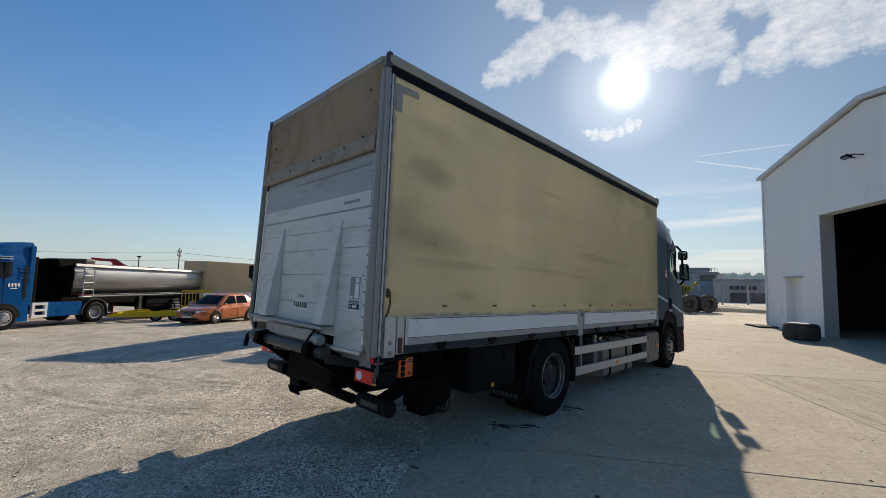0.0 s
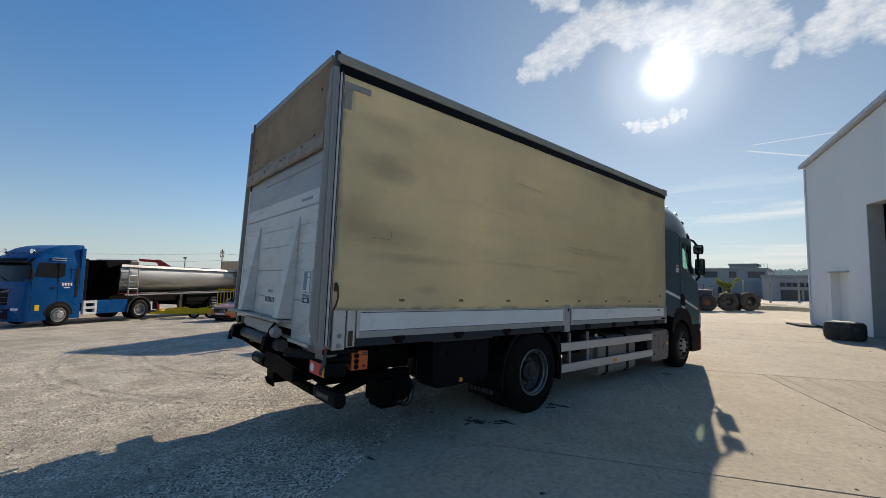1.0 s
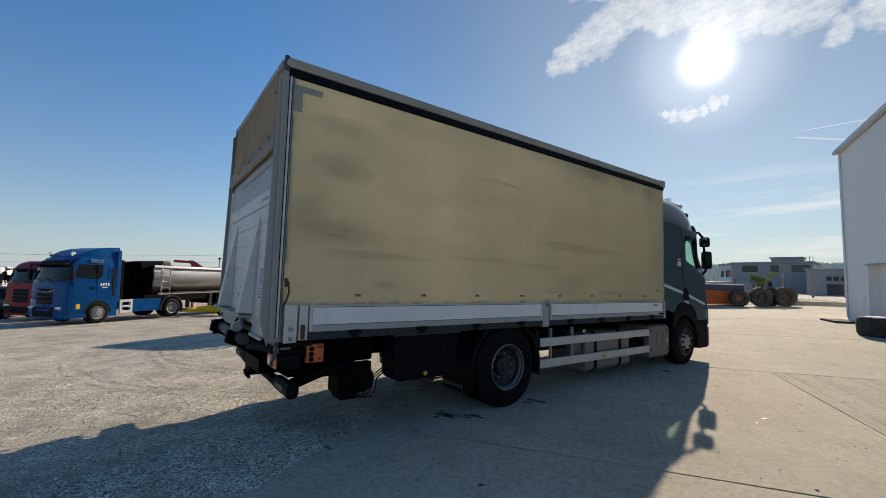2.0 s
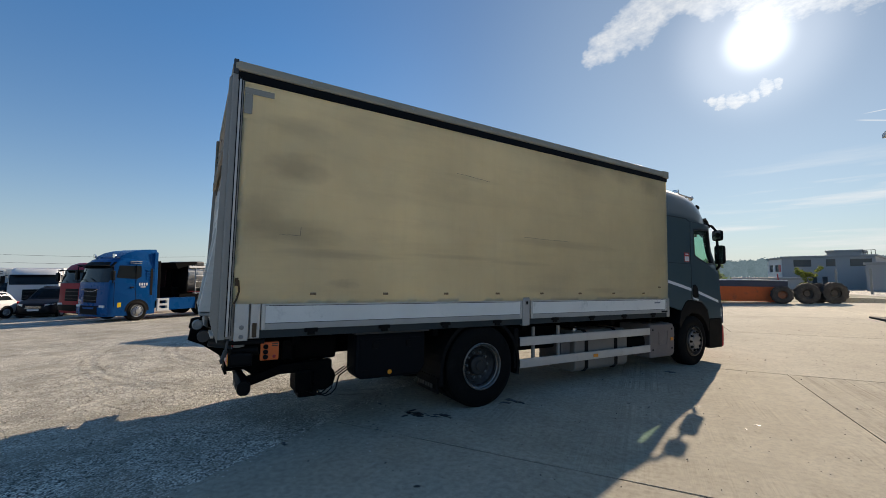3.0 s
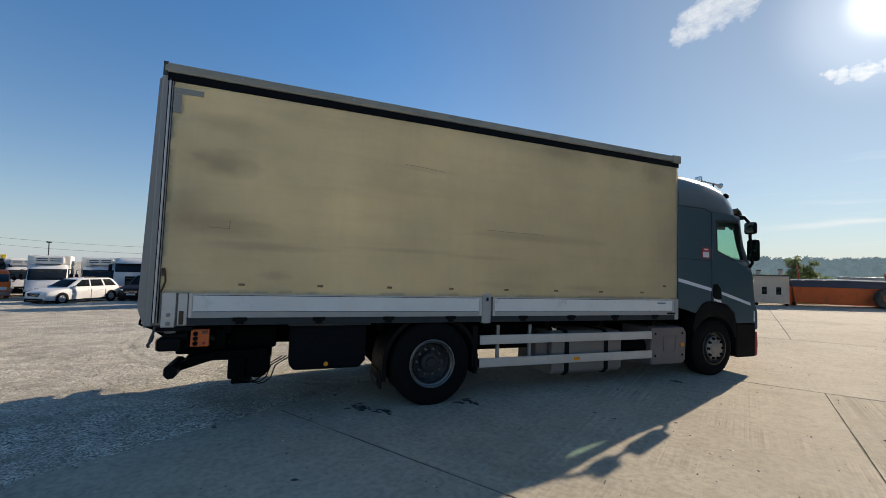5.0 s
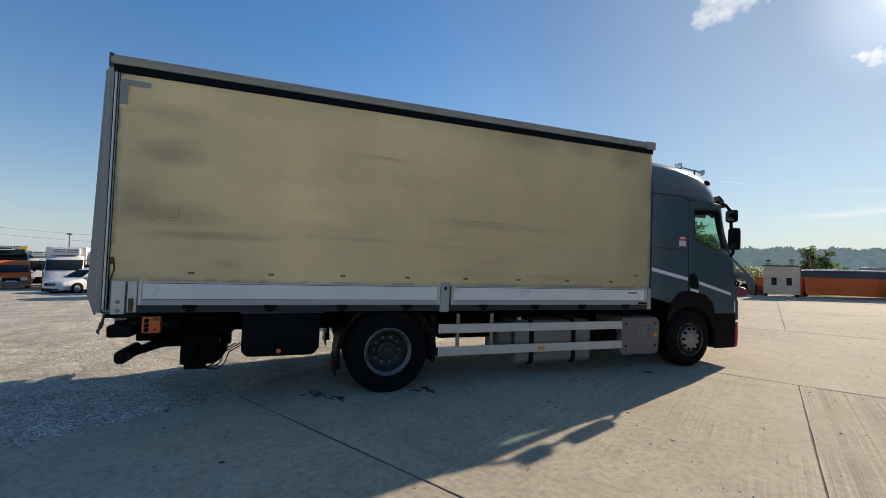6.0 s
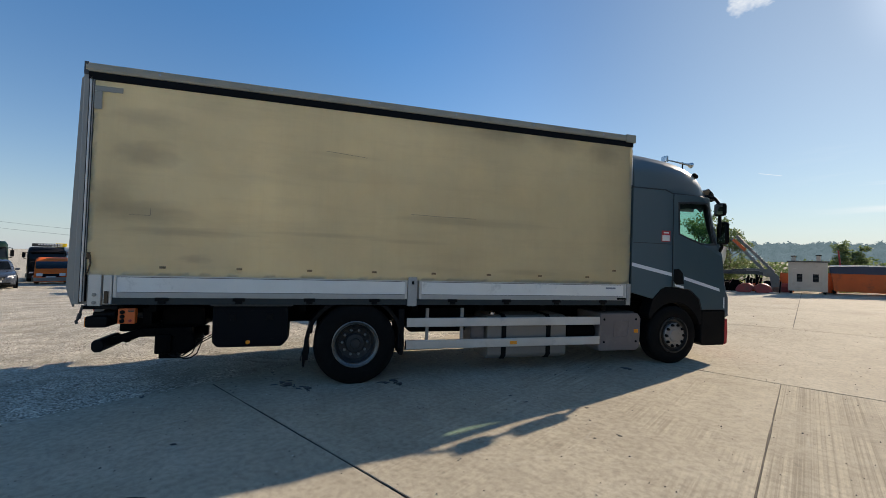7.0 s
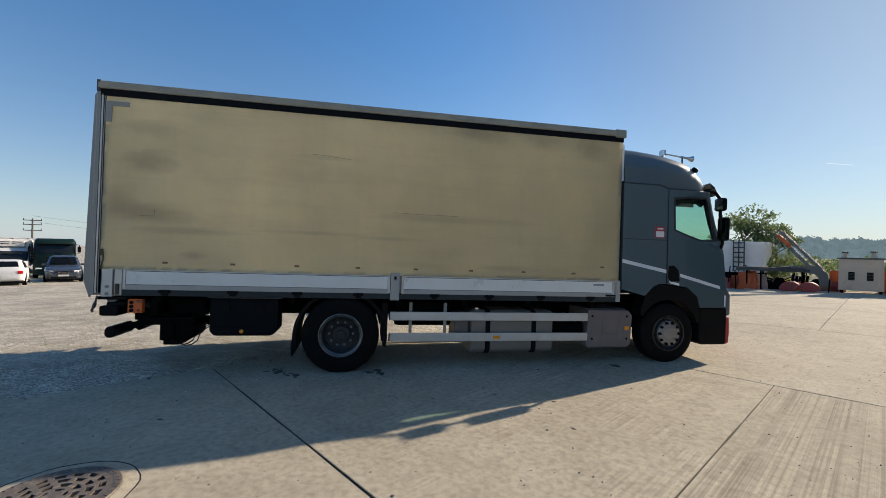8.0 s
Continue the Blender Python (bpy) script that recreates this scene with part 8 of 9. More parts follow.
for s, off, turn, r, lab in ((4.9, -0.35, 30, 0.50, "worn tractor tyre with an orange rim leaning on a skip"), (6.0, -0.35, 34, 0.56, "worn black tractor tyre standing on edge"), (7.2, -0.2, 38, 0.57, "wide black earth-mover tyre standing on edge"), (6.7, 0.40, 36, 0.55, "black tyre behind others on edge")):
    p = along(s, off)
    ty = big_tyre(pose(p.x, p.y, gz(p.x, p.y) + r + 0.005, 0, 0, turn), r, 0.5, lab)
    bm = bm_new()
    if s >= 5:
        lathe(bm, [(r * 0.52, -0.02), (r * 0.48, 0.03), (r * 0.30, -0.05), (r * 0.24, 0.02), (0.0, 0.02)], axis="y", seg=24, sign=-1)
        part("rim", bm, M_OLD_RIM, ty, "dusty dark wheel rim", smooth=40)
    else:
        lathe(bm, [(0.29, -0.05), (0.27, -0.04), (0.2, 0.02), (0.0, 0.02)], axis="y", seg=24, sign=-1)
        part("rim", bm, M_OLD_RED_RIM, ty, "rusty orange steel rim", smooth=40)

planter = empty("tyre_planter", pose(2.95, 16.95, gz(2.95, 16.95)), "old tyre lying flat with a pale board on top", "tyre")
bm = bm_new()
lathe(bm, [(0.28, 0.0), (0.46, 0.0), (0.51, 0.08), (0.52, 0.28), (0.51, 0.48), (0.46, 0.55), (0.30, 0.55), (0.27, 0.46)], axis="z", seg=40)
part("casing", bm, M_OLD_TYRE, planter, smooth=35)
bm = bm_new()
box(bm, -0.30, 0.28, -0.32, 0.30, 0.535, 0.575, 0.01)
part("board", bm, M_JAMB, planter)

# orange skip with a dark cover
p = along(3.25, 0.75)
skip = empty("skip_container", pose(p.x, p.y, gz(p.x, p.y), 0, 0, 32.5), "rusty orange steel skip with a dark sheet over the top", "container")
M_NAVY = surface("navy_sheet", (0.016, 0.024, 0.05), 0.6, 0, 0.2, 2, 40, 0.1)
M_SKIP = surface("orange_skip_paint", (0.46, 0.095, 0.02), 0.6, 0, 0.15, 1.2, 40, 0.15, (0.16, 0.06, 0.03), (0.55, 0.75))
bm = bm_new()
loft(bm, [[(-1.75, y * 0.8, 0.12), (1.75, y * 0.8, 0.12), (1.95, y, 1.0), (-1.85, y, 1.0)] for y in (-0.75, 0.75)])
part("skip_body", bm, M_SKIP, skip)
for k in range(2):
    bm = bm_new()
    x = -1.6 + 3.2 * k
    loft(bm, [[(x - 0.04, -0.615, 0.14), (x + 0.04, -0.615, 0.14), (x + 0.04, -0.785, 1.0), (x - 0.04, -0.785, 1.0)], [(x - 0.04, -0.55, 0.14), (x + 0.04, -0.55, 0.14), (x + 0.04, -0.7, 1.0), (x - 0.04, -0.7, 1.0)]])
    part("skip_rib", bm, M_SKIP, skip)
bm = bm_new()
loft(bm, [[(-1.9, y, 1.0), (2.0, y, 1.0), (2.02, y * 0.98, 1.34), (0.6, y * 0.9, 1.38), (-1.0, y * 0.9, 1.36), (-1.95, y * 0.95, 1.33)] for y in (-0.8, 0.8)])
part("cover_sheet", bm, M_NAVY, skip, "dark cover sheet")
bm = bm_new()
tube(bm, [(-1.93, -0.79, 1.37), (-0.6, -0.76, 1.40), (0.6, -0.75, 1.39), (2.0, -0.79, 1.36)], 0.03)
part("sheet_edge", bm, M_STICKER_WHITE, skip)
bm = bm_new()
box(bm, -1.8, -1.7, -0.6, 0.6, 0.0, 0.12)
part("runner", bm, M_CHASSIS, skip)
bm = bm_new()
box(bm, 1.6, 1.7, -0.6, 0.6, 0.0, 0.12)
part("runner", bm, M_CHASSIS, skip)
bm = bm_new()
rod(bm, (-1.5, 0.3, 1.3), (-1.58, 0.3, 2.15), 0.035, 8)
rod(bm, (1.85, 0.3, 1.3), (1.8, 0.3, 1.75), 0.035, 8)
part("marker_stake", bm, M_RED, skip)

# small hut with two chimneys
p = along(0.5, 0.45)
hut = empty("switchgear_hut", pose(p.x, p.y, gz(p.x, p.y) + 0.0, 0, 0, 32.5), "small cream-coloured switchgear hut with two dark vents", "hut")
M_HUT = surface("cream_render", (0.50, 0.435, 0.35), 0.8, 0, 0.08, 1.5, 50, 0.1, (0.36, 0.31, 0.25), (0.55, 0.8))
bm = bm_new()
box(bm, -0.76, 0.76, -0.45, 0.45, 0.14, 1.62, 0.015)
part("wall_shell", bm, M_HUT, hut)
bm = bm_new()
box(bm, -0.60, 0.60, -0.475, -0.452, 0.22, 1.28, 0.006)
part("door_panel", bm, M_HUT, hut)
for x in (-0.31, 0.31):
    bm = bm_new()
    box(bm, x - 0.11, x + 0.11, -0.49, -0.477, 0.62, 1.02, 0.004)
    vt = part("vent", bm, M_BLACK, hut)
    for k in range(5):
        bm = bm_new()
        box(bm, x - 0.10, x + 0.10, -0.498, -0.491, 0.66 + 0.07 * k, 0.685 + 0.07 * k)
        part("vent_slat", bm, M_HUB, vt)
bm = bm_new()
box(bm, -0.82, 0.82, -0.52, 0.52, 1.62, 1.69, 0.01)
part("roof_slab", bm, M_GEAR, hut)
for x, h in ((-0.55, 0.22), (0.42, 0.26)):
    bm = bm_new()
    box(bm, x - 0.09, x + 0.09, -0.1, 0.1, 1.69, 1.69 + h, 0.01)
    ch = part("chimney", bm, M_HUT, hut)
    bm = bm_new()
    box(bm, x - 0.12, x + 0.12, -0.13, 0.13, 1.69 + h, 1.74 + h, 0.01)
    part("chimney_cap", bm, M_BLACK, ch)
for x in (-0.65, 0.65):
    bm = bm_new()
    box(bm, x - 0.06, x + 0.06, -0.4, 0.4, 0.0, 0.14)
    part("foot", bm, M_CHASSIS, hut)

# scrap row left of the hut
M_OLD_GREEN = surface("old_grey_green_paint", (0.14, 0.15, 0.145), 0.6, 0.1, 0.15, 2, 40, 0.1, (0.12, 0.09, 0.06), (0.55, 0.8))
M_BENCH = surface("dark_work_frame", (0.05, 0.055, 0.055), 0.6, 0.1, 0.25, 2, 40, 0.1, (0.1, 0.08, 0.06), (0.55, 0.8))
rng = random.Random(11)
p = along(-2.8, 0.45)
bench = empty("work_trestle", pose(p.x, p.y, gz(p.x, p.y), 0, 0, 32.5), "grey steel work frame on thin posts", "frame")
bm = bm_new()
box(bm, -1.55, 1.35, -0.35, 0.35, 1.10, 1.22, 0.01)
box(bm, -1.6, 1.5, -0.4, -0.35, 1.02, 1.16, 0.008)
box(bm, -1.35, -1.2, -0.1, 0.25, 1.22, 1.32, 0.02)
box(bm, 0.1, 0.75, -0.2, 0.2, 1.22, 1.29, 0.02)
part("frame_top", bm, M_BENCH, bench)
for x in (-1.12, -0.5, 1.2):
    for y in (-0.3, 0.3):
        bm = bm_new()
        rod(bm, (x, y, 0), (x, y, 1.1), 0.04, 8)
        part("post", bm, M_CHASSIS, bench)
p = along(-1.1, 0.8)
arm = empty("excavator_boom", pose(p.x, p.y, gz(p.x, p.y), 0, 0, 32.5), "detached grey loader arm with an orange tip, leaning up", "machine arm")
for shift, drop in ((0.0, 0.0), (-0.22, -0.16)):
    bm = bm_new()
    for y in (-0.38, 0.1):
        loft(bm, [[(x + shift + dx, y + dy, z + drop + dz) for dx, dz, dy in ((-0.05, -0.04, 0), (0.05, 0.04, 0), (0.05, 0.04, 0.07), (-0.05, -0.04, 0.07))] for x, z in ((-1.45, 3.12), (-0.2, 1.60), (0.22, 1.12))])
    part("boom", bm, M_OLD_GREEN, arm)
bm = bm_new()
plate(bm, [(-1.1, 1.28), (0.1, 1.28), (0.45, 0.9), (0.5, 0.0), (0.2, 0.0), (0.05, 0.85), (-1.0, 1.05)], (), "y", -0.4, -0.25)
part("arm_bracket", bm, M_OLD_GREEN, arm)
bm = bm_new()
plate(bm, [(-1.62, 2.85), (-1.5, 2.95), (-0.95, 2.35), (-1.05, 2.22)], (), "y", -0.45, -0.38)
part("arm_tip", bm, M_SKIP, arm)
p = along(-1.7, 0.2)
grab = empty("clamshell_grab", pose(p.x, p.y, gz(p.x, p.y), 0, 0, 32.5), "faded red clamshell grab lying open", "grab")
M_OLD_RED = surface("faded_red", (0.30, 0.055, 0.05), 0.7, 0, 0.2, 2, 40, 0.2, (0.12, 0.07, 0.05), (0.5, 0.75))
for sgn in (-1, 1):
    bm = bm_new()
    plate(bm, [(sgn * (0.08 + q[0]), q[1]) for q in arc(0.28, 0.06, 0.44, 0, 150, 10)] + [(sgn * 0.10, 0.10), (sgn * 0.16, 0.0), (sgn * 0.70, 0.0)], (), "y", -0.35, 0.35)
    part("shell", bm, M_OLD_RED, grab, bevel=0.03)
bm = bm_new()
for k in range(5):
    rod(bm, (-0.3 + 0.14 * k, 0.1 * (k % 2), 0.5), (-0.25 + 0.14 * k, 0.05, 0.85 - 0.05 * (k % 3)), 0.06, 8)
part("grab_head", bm, M_CHASSIS, grab)
p = along(-4.05, 0.5)
bucket = empty("digger_bucket", pose(p.x, p.y, gz(p.x, p.y), 0, 0, 32.5), "orange digger bucket standing on end", "bucket")
bm = bm_new()
plate(bm, [(-0.35, 0.0), (0.25, 0.0), (0.38, 0.35), (0.36, 0.8), (0.1, 1.0), (-0.3, 0.9), (-0.2, 0.45)], (), "y", -0.35, 0.35)
part("bucket_shell", bm, M_SKIP, bucket, bevel=0.04)
p = along(-3.2, 1.2)
yl = empty("yellow_attachment", pose(p.x, p.y, gz(p.x, p.y), 0, 0, 20), "yellow machine attachment among scrap", "machine part")
bm = bm_new()
box(bm, -0.45, 0.35, -0.25, 0.25, 0.0, 0.34, 0.06)
box(bm, -0.15, 0.4, -0.15, 0.15, 0.34, 0.5, 0.04)
part("attachment_body", bm, M_YELLOW, yl)
for k in range(44):
    s, off = rng.uniform(-5.4, -0.2), rng.uniform(0.75, 2.4)
    p = along(s, off)
    sc = empty("scrap_piece", pose(p.x, p.y, gz(p.x, p.y), 0, 0, rng.uniform(0, 180)), "rusty piece of machine scrap in a heap", "scrap", "scrap heap")
    bm = bm_new()
    a, b, c = rng.uniform(0.12, 0.4), rng.uniform(0.1, 0.3), rng.uniform(0.15, 0.7)
    loft(bm, [[(-a, -b, 0), (a, -b * 0.8, 0), (a * 0.9, b, 0), (-a, b, 0)], [(-a * 0.8, -b, c * 0.6), (a * 0.8, -b, c * 0.7), (a * 0.7, b, c * 0.7), (-a * 0.9, b, c * 0.6)], [(-a * 0.3, -b * 0.5, c), (a * 0.5, -b * 0.5, c), (a * 0.4, b * 0.4, c), (-a * 0.3, b * 0.5, c)]])
    rod(bm, (-a, 0, c * 0.3), (a * 1.6, b, c * 1.1), 0.03, 6)
    part("scrap_body", bm, rng.choice((M_CHASSIS, M_GEAR, M_OLD_RED, M_SKIP, M_CHASSIS)), sc)
# bent sheets, boards and bars thrown among the scrap
M_PALE_SHEET = surface("dirty_pale_sheet", (0.50, 0.46, 0.40), 0.6, 0, 0.2, 2, 30, 0.2, (0.25, 0.2, 0.14), (0.5, 0.75))
for s, off, turn, w, h, bend, mt, lab in ((-3.75, 0.15, 40, 0.30, 1.02, 0.30, M_SKIP, "bent orange steel sheet leaning on scrap"), (-3.3, 0.75, 25, 0.24, 0.85, -0.35, M_PALE_SHEET, "curled pale metal sheet standing among scrap"), (-4.6, 0.9, 60, 0.22, 0.75, 0.2, M_SKIP, "bent orange steel sheet leaning on scrap"), (-0.75, 0.35, 20, 0.2, 0.6, 0.3, M_OLD_RED_RIM, "rusty bent plate beside a machine arm"), (-5.0, 0.5, 35, 0.26, 0.6, 0.25, M_OLD_RED, "faded red bent plate among scrap")):
    p = along(s, off)
    sh = empty("bent_sheet", pose(p.x, p.y, gz(p.x, p.y), 0, 0, turn), lab, "scrap", "bent sheets")
    bm = bm_new()
    loft(bm, [[(x * w * (1 - 0.3 * z), bend * z * z + 0.05 * x, h * z), (x * w * (1 - 0.3 * z), bend * z * z + 0.05 * x + 0.018, h * z)] + [(-x * w * (1 - 0.2 * z), bend * z * z + 0.018, h * z), (-x * w * (1 - 0.2 * z), bend * z * z, h * z)] for z in (0, 0.25, 0.5, 0.75, 1.0) for x in (-1,)])
    part("sheet", bm, mt, sh, smooth=40)
for s, off, turn, ln in ((-2.9, 0.1, 12, 0.6), (-2.5, 0.2, 50, 0.45), (-3.5, -0.05, 28, 0.5), (-0.7, 0.1, 70, 0.4)):
    p = along(s, off)
    bd = empty("board", pose(p.x, p.y, gz(p.x, p.y), 0, 0, turn), "pale weathered board lying on the ground", "board", "loose boards")
    bm = bm_new()
    box(bm, -ln, ln, -0.08, 0.08, 0.0, 0.045, 0.006)
    part("plank", bm, M_PALE_SHEET, bd)
for s, off, lean, h in ((-4.9, 0.6, 0.1, 1.3), (-4.45, 0.3, -0.06, 1.05), (-2.2, 0.5, 0.25, 0.95), (-1.35, 0.9, -0.2, 1.0), (-0.6, 0.0, 0.03, 0.62)):
    p = along(s, off)
    br = empty("steel_bar", pose(p.x, p.y, gz(p.x, p.y), 0, 0, 32.5), "thin dark steel bar standing in scrap", "bar", "steel bars")
    bm = bm_new()
    rod(bm, (0, 0, 0), (lean, 0.05, h), 0.028, 8)
    part("bar", bm, M_CHASSIS, br)
p = along(-4.7, 4.6)
white_body = empty("white_container", pose(p.x, p.y, gz(p.x, p.y), 0, 0, 32.5), "white demountable lorry body with a rung ladder", "container")
bm = bm_new()
loft(bm, [[(-1.5, y, 0.85), (0.85, y, 0.85), (1.1, y, 2.75), (-1.5, y, 2.85)] for y in (-0.9, 1.2)])
part("body_shell", bm, M_WHITE_PANEL, white_body, bevel=0.03)
bm = bm_new()
box(bm, -1.4, 0.8, -0.8, 1.1, 0.0, 0.85, 0.02)
part("under_frame", bm, M_CHASSIS, white_body)
for k in range(6):
    bm = bm_new()
    rod(bm, (-0.55, -0.98, 1.2 + 0.3 * k), (-0.05, -0.98, 1.2 + 0.3 * k), 0.035, 8)
    part("rung", bm, M_GEAR, white_body)
for x in (-0.58, -0.3, -0.02):
    bm = bm_new()
    rod(bm, (x, -0.98, 0.9), (x, -0.98, 2.9), 0.035, 8)
    part("stile", bm, M_GEAR, white_body)
for s in (-0.35, 1.35):
    p = along(s, 1.3)
    pn = empty("orange_panel", pose(p.x, p.y, gz(p.x, p.y), 0, 0, 32.5), "orange steel panel behind the hut", "panel")
    bm = bm_new()
    box(bm, -0.3, 0.3, -0.04, 0.04, 0.0, 1.05, 0.01)
    part("sheet", bm, M_SKIP, pn)


# ---- trees ----
def leaf_mat(name, a, b):
    m, n, l, bs = node_mat(name)
    ri = n.new("ShaderNodeNewGeometry").outputs["Random Per Island"]
    col = ramp(n, l, ri, ((0, a), (1, b)))
    l.new(col, bs.inputs["Base Color"])
    bs.inputs["Roughness"].default_value = 0.55
    tr, mx = n.new("ShaderNodeBsdfTranslucent"), n.new("ShaderNodeMixShader")
    l.new(col, tr.inputs["Color"])
    mx.inputs[0].default_value = 0.5
    l.new(bs.outputs[0], mx.inputs[1])
    l.new(tr.outputs[0], mx.inputs[2])
    l.new(mx.outputs[0], n["Material Output"].inputs["Surface"])
    return m


M_LEAF, M_LEAF_YELLOW = leaf_mat("tree_leaves", (0.07, 0.11, 0.04), (0.20, 0.25, 0.09)), leaf_mat("sapling_leaves", (0.12, 0.16, 0.02), (0.25, 0.26, 0.05))
M_BARK = surface("bark", (0.10, 0.08, 0.06), 0.9, 0, 0.3, 4, 30, 0.5)


def leaves(name, centres, per, spread, size, material, parent, seed):
    rng = np.random.default_rng(seed)
    verts, faces = [], []
    for c in centres:
        for _ in range(per):
            d = rng.normal(0, 1, 3)
            d *= spread * rng.uniform(0.2, 1.0) ** 0.5 / np.linalg.norm(d)
            q = np.linalg.qr(rng.normal(0, 1, (3, 3)))[0]
            s = size * rng.uniform(0.6, 1.3)
            o = len(verts)
            for a, b in ((-0.5, 0), (0, -0.3), (0.6, 0), (0, 0.3)):
                verts.append(tuple(np.array(c) + d * (1, 1, 0.75) + q[0] * a * s + q[1] * b * s))
            faces.append((o, o + 1, o + 2, o + 3))
    me = bpy.data.meshes.new(name)
    me.from_pydata(verts, [], faces)
    me.materials.append(material)
    ob = new(name, me)
    ob.parent = parent
    return ob


def tree(x, y, h, crown, label, material, seed, n_limbs=9, per=130, leaf=0.16, trunk=0.12):
    rng = random.Random(seed)
    t = empty("tree", pose(x, y, gz(x, y)), label, "tree", "trees")
    bm = bm_new()
    pts = [Vector((0.05 * rng.uniform(-1, 1) * k, 0.05 * rng.uniform(-1, 1) * k, h * 0.75 * k / 5)) for k in range(6)]
    for k in range(5):
        rod(bm, pts[k], pts[k + 1], trunk * (1 - k / 6), 8, trunk * (1 - (k + 1) / 6))
    tips = []
    for k in range(n_limbs):
        base = pts[k % 5].lerp(pts[1 + k % 5], rng.uniform(0.3, 1.0))
        a = k * 2.4 + rng.uniform(-0.4, 0.4)
        reach = crown * rng.uniform(0.55, 1.0)
        tip = base + Vector((math.cos(a) * reach, math.sin(a) * reach, h * rng.uniform(0.12, 0.42)))
        tip.z = min(tip.z, h * 0.96)
        mid = base.lerp(tip, 0.5) + Vector((0, 0, 0.1 * h * rng.uniform(-0.3, 0.6)))
        rod(bm, base, mid, trunk * 0.4, 6, trunk * 0.25)
        rod(bm, mid, tip, trunk * 0.25, 6, trunk * 0.08)
        tips += [tip, mid.lerp(tip, 0.6) + Vector((rng.uniform(-.3, .3), rng.uniform(-.3, .3), rng.uniform(0, .4))), mid]
    tips += [Vector((rng.uniform(-.4, .4) * crown, rng.uniform(-.4, .4) * crown, h * rng.uniform(0.78, 1.0))) for _ in range(6)]
    part("trunk", bm, M_BARK, t, smooth=50)
    tips += [q + Vector((rng.uniform(-.5, .5), rng.uniform(-.5, .5), rng.uniform(-.25, .5))) * crown * 0.45 for q in tips]
    leaves("crown", tips, per // 3, crown * 0.26, leaf, material, t, seed)
    return t


tree(-16.6, 28.6, 4.8, 1.9, "leafy green tree with open airy crown behind scrap", M_LEAF, 3, 20, 125, 0.16)
tree(-15.0, 29.2, 3.85, 1.15, "smaller leafy green tree beside a taller one", M_LEAF, 14, 17, 120, 0.13, 0.07)
tree(-11.3, 34.5, 2.6, 0.95, "bushy green tree behind the skip", M_LEAF, 8, 14, 150, 0.12, 0.07)
tree(-3.9, 30.6, 1.9, 0.45, "yellow-green sapling behind tyres", M_LEAF_YELLOW, 6, 10, 90, 0.10, 0.03)

verge = bm_new()
rows = []
for off in (1.25, 2.0, 4.0, 8.0, 16.0, 30.0, 70.0, 160.0, 330.0):
    row = []
    for k in range(41):
        q = along(-34 - 1.3 * max(0, off - 8) + (1.15 + 0.033 * max(0, off - 8)) * k, off + (0.35 * noise.noise(Vector((k * 0.7, 0, 1))) if off < 1.5 else 0))
        row.append(verge.verts.new((q.x, q.y, gz(q.x, q.y) + 0.012 + 0.004 * max(0, off - 2))))
    rows.append(row)
for a, b in zip(rows, rows[1:]):
    for k in range(40):
        verge.faces.new((a[k], a[k + 1], b[k + 1], b[k]))
M_VERGE = surface("weedy_earth", (0.13, 0.12, 0.075), 0.95, 0, 0.35, 0.9, 14, 0.5, (0.09, 0.12, 0.04), (0.45, 0.65))
tagged(part("verge", verge, M_VERGE), "weedy brown earth strip beyond the concrete", "ground", kind="structure")
bush = empty("weeds", pose(0, 0, 0), "low weeds along the yard edge", "plants")
bush["kind"] = "stuff"
wr = random.Random(9)
cs = []
for _ in range(240):
    q = along(wr.uniform(-14, 4), wr.uniform(1.9, 9))
    cs.append((q.x, q.y, gz(q.x, q.y) + 0.12))
leaves("weed_leaves", cs, 26, 0.35, 0.16, M_LEAF_YELLOW, bush, 12)


hedge = empty("hedge", pose(0, 0, 0), "dark green overgrown hedge along the far edge of the yard", "hedge")
hedge["kind"] = "stuff"
cs = []
for _ in range(300):
    q = along(wr.uniform(-44, 5), wr.uniform(17, 27))
    top = 1.5 + 0.7 * noise.noise(Vector((q.x * 0.25, q.y * 0.25, 4)))
    cs.append((q.x, q.y, gz(q.x, q.y) + wr.uniform(0.2, top)))
leaves("hedge_leaves", cs, 64, 0.85, 0.26, M_LEAF, hedge, 31)


# ---- far buildings ----
M_GREY_WALL = surface("grey_cladding", (0.34, 0.33, 0.32), 0.6, 0, 0.06, 0.3, 10, 0.03)
M_PALE_WALL = surface("pale_cladding", (0.62, 0.61, 0.60), 0.6, 0, 0.05, 0.3, 10, 0.03)
M_FLAT_ROOF = surface("far_flat_roof", (0.30, 0.295, 0.28), 0.7, 0, 0.1, 0.5, 10, 0.03)
M_FAR_WINDOW = surface("far_window", (0.05, 0.06, 0.07), 0.15, 0, 0.1, bump=0)


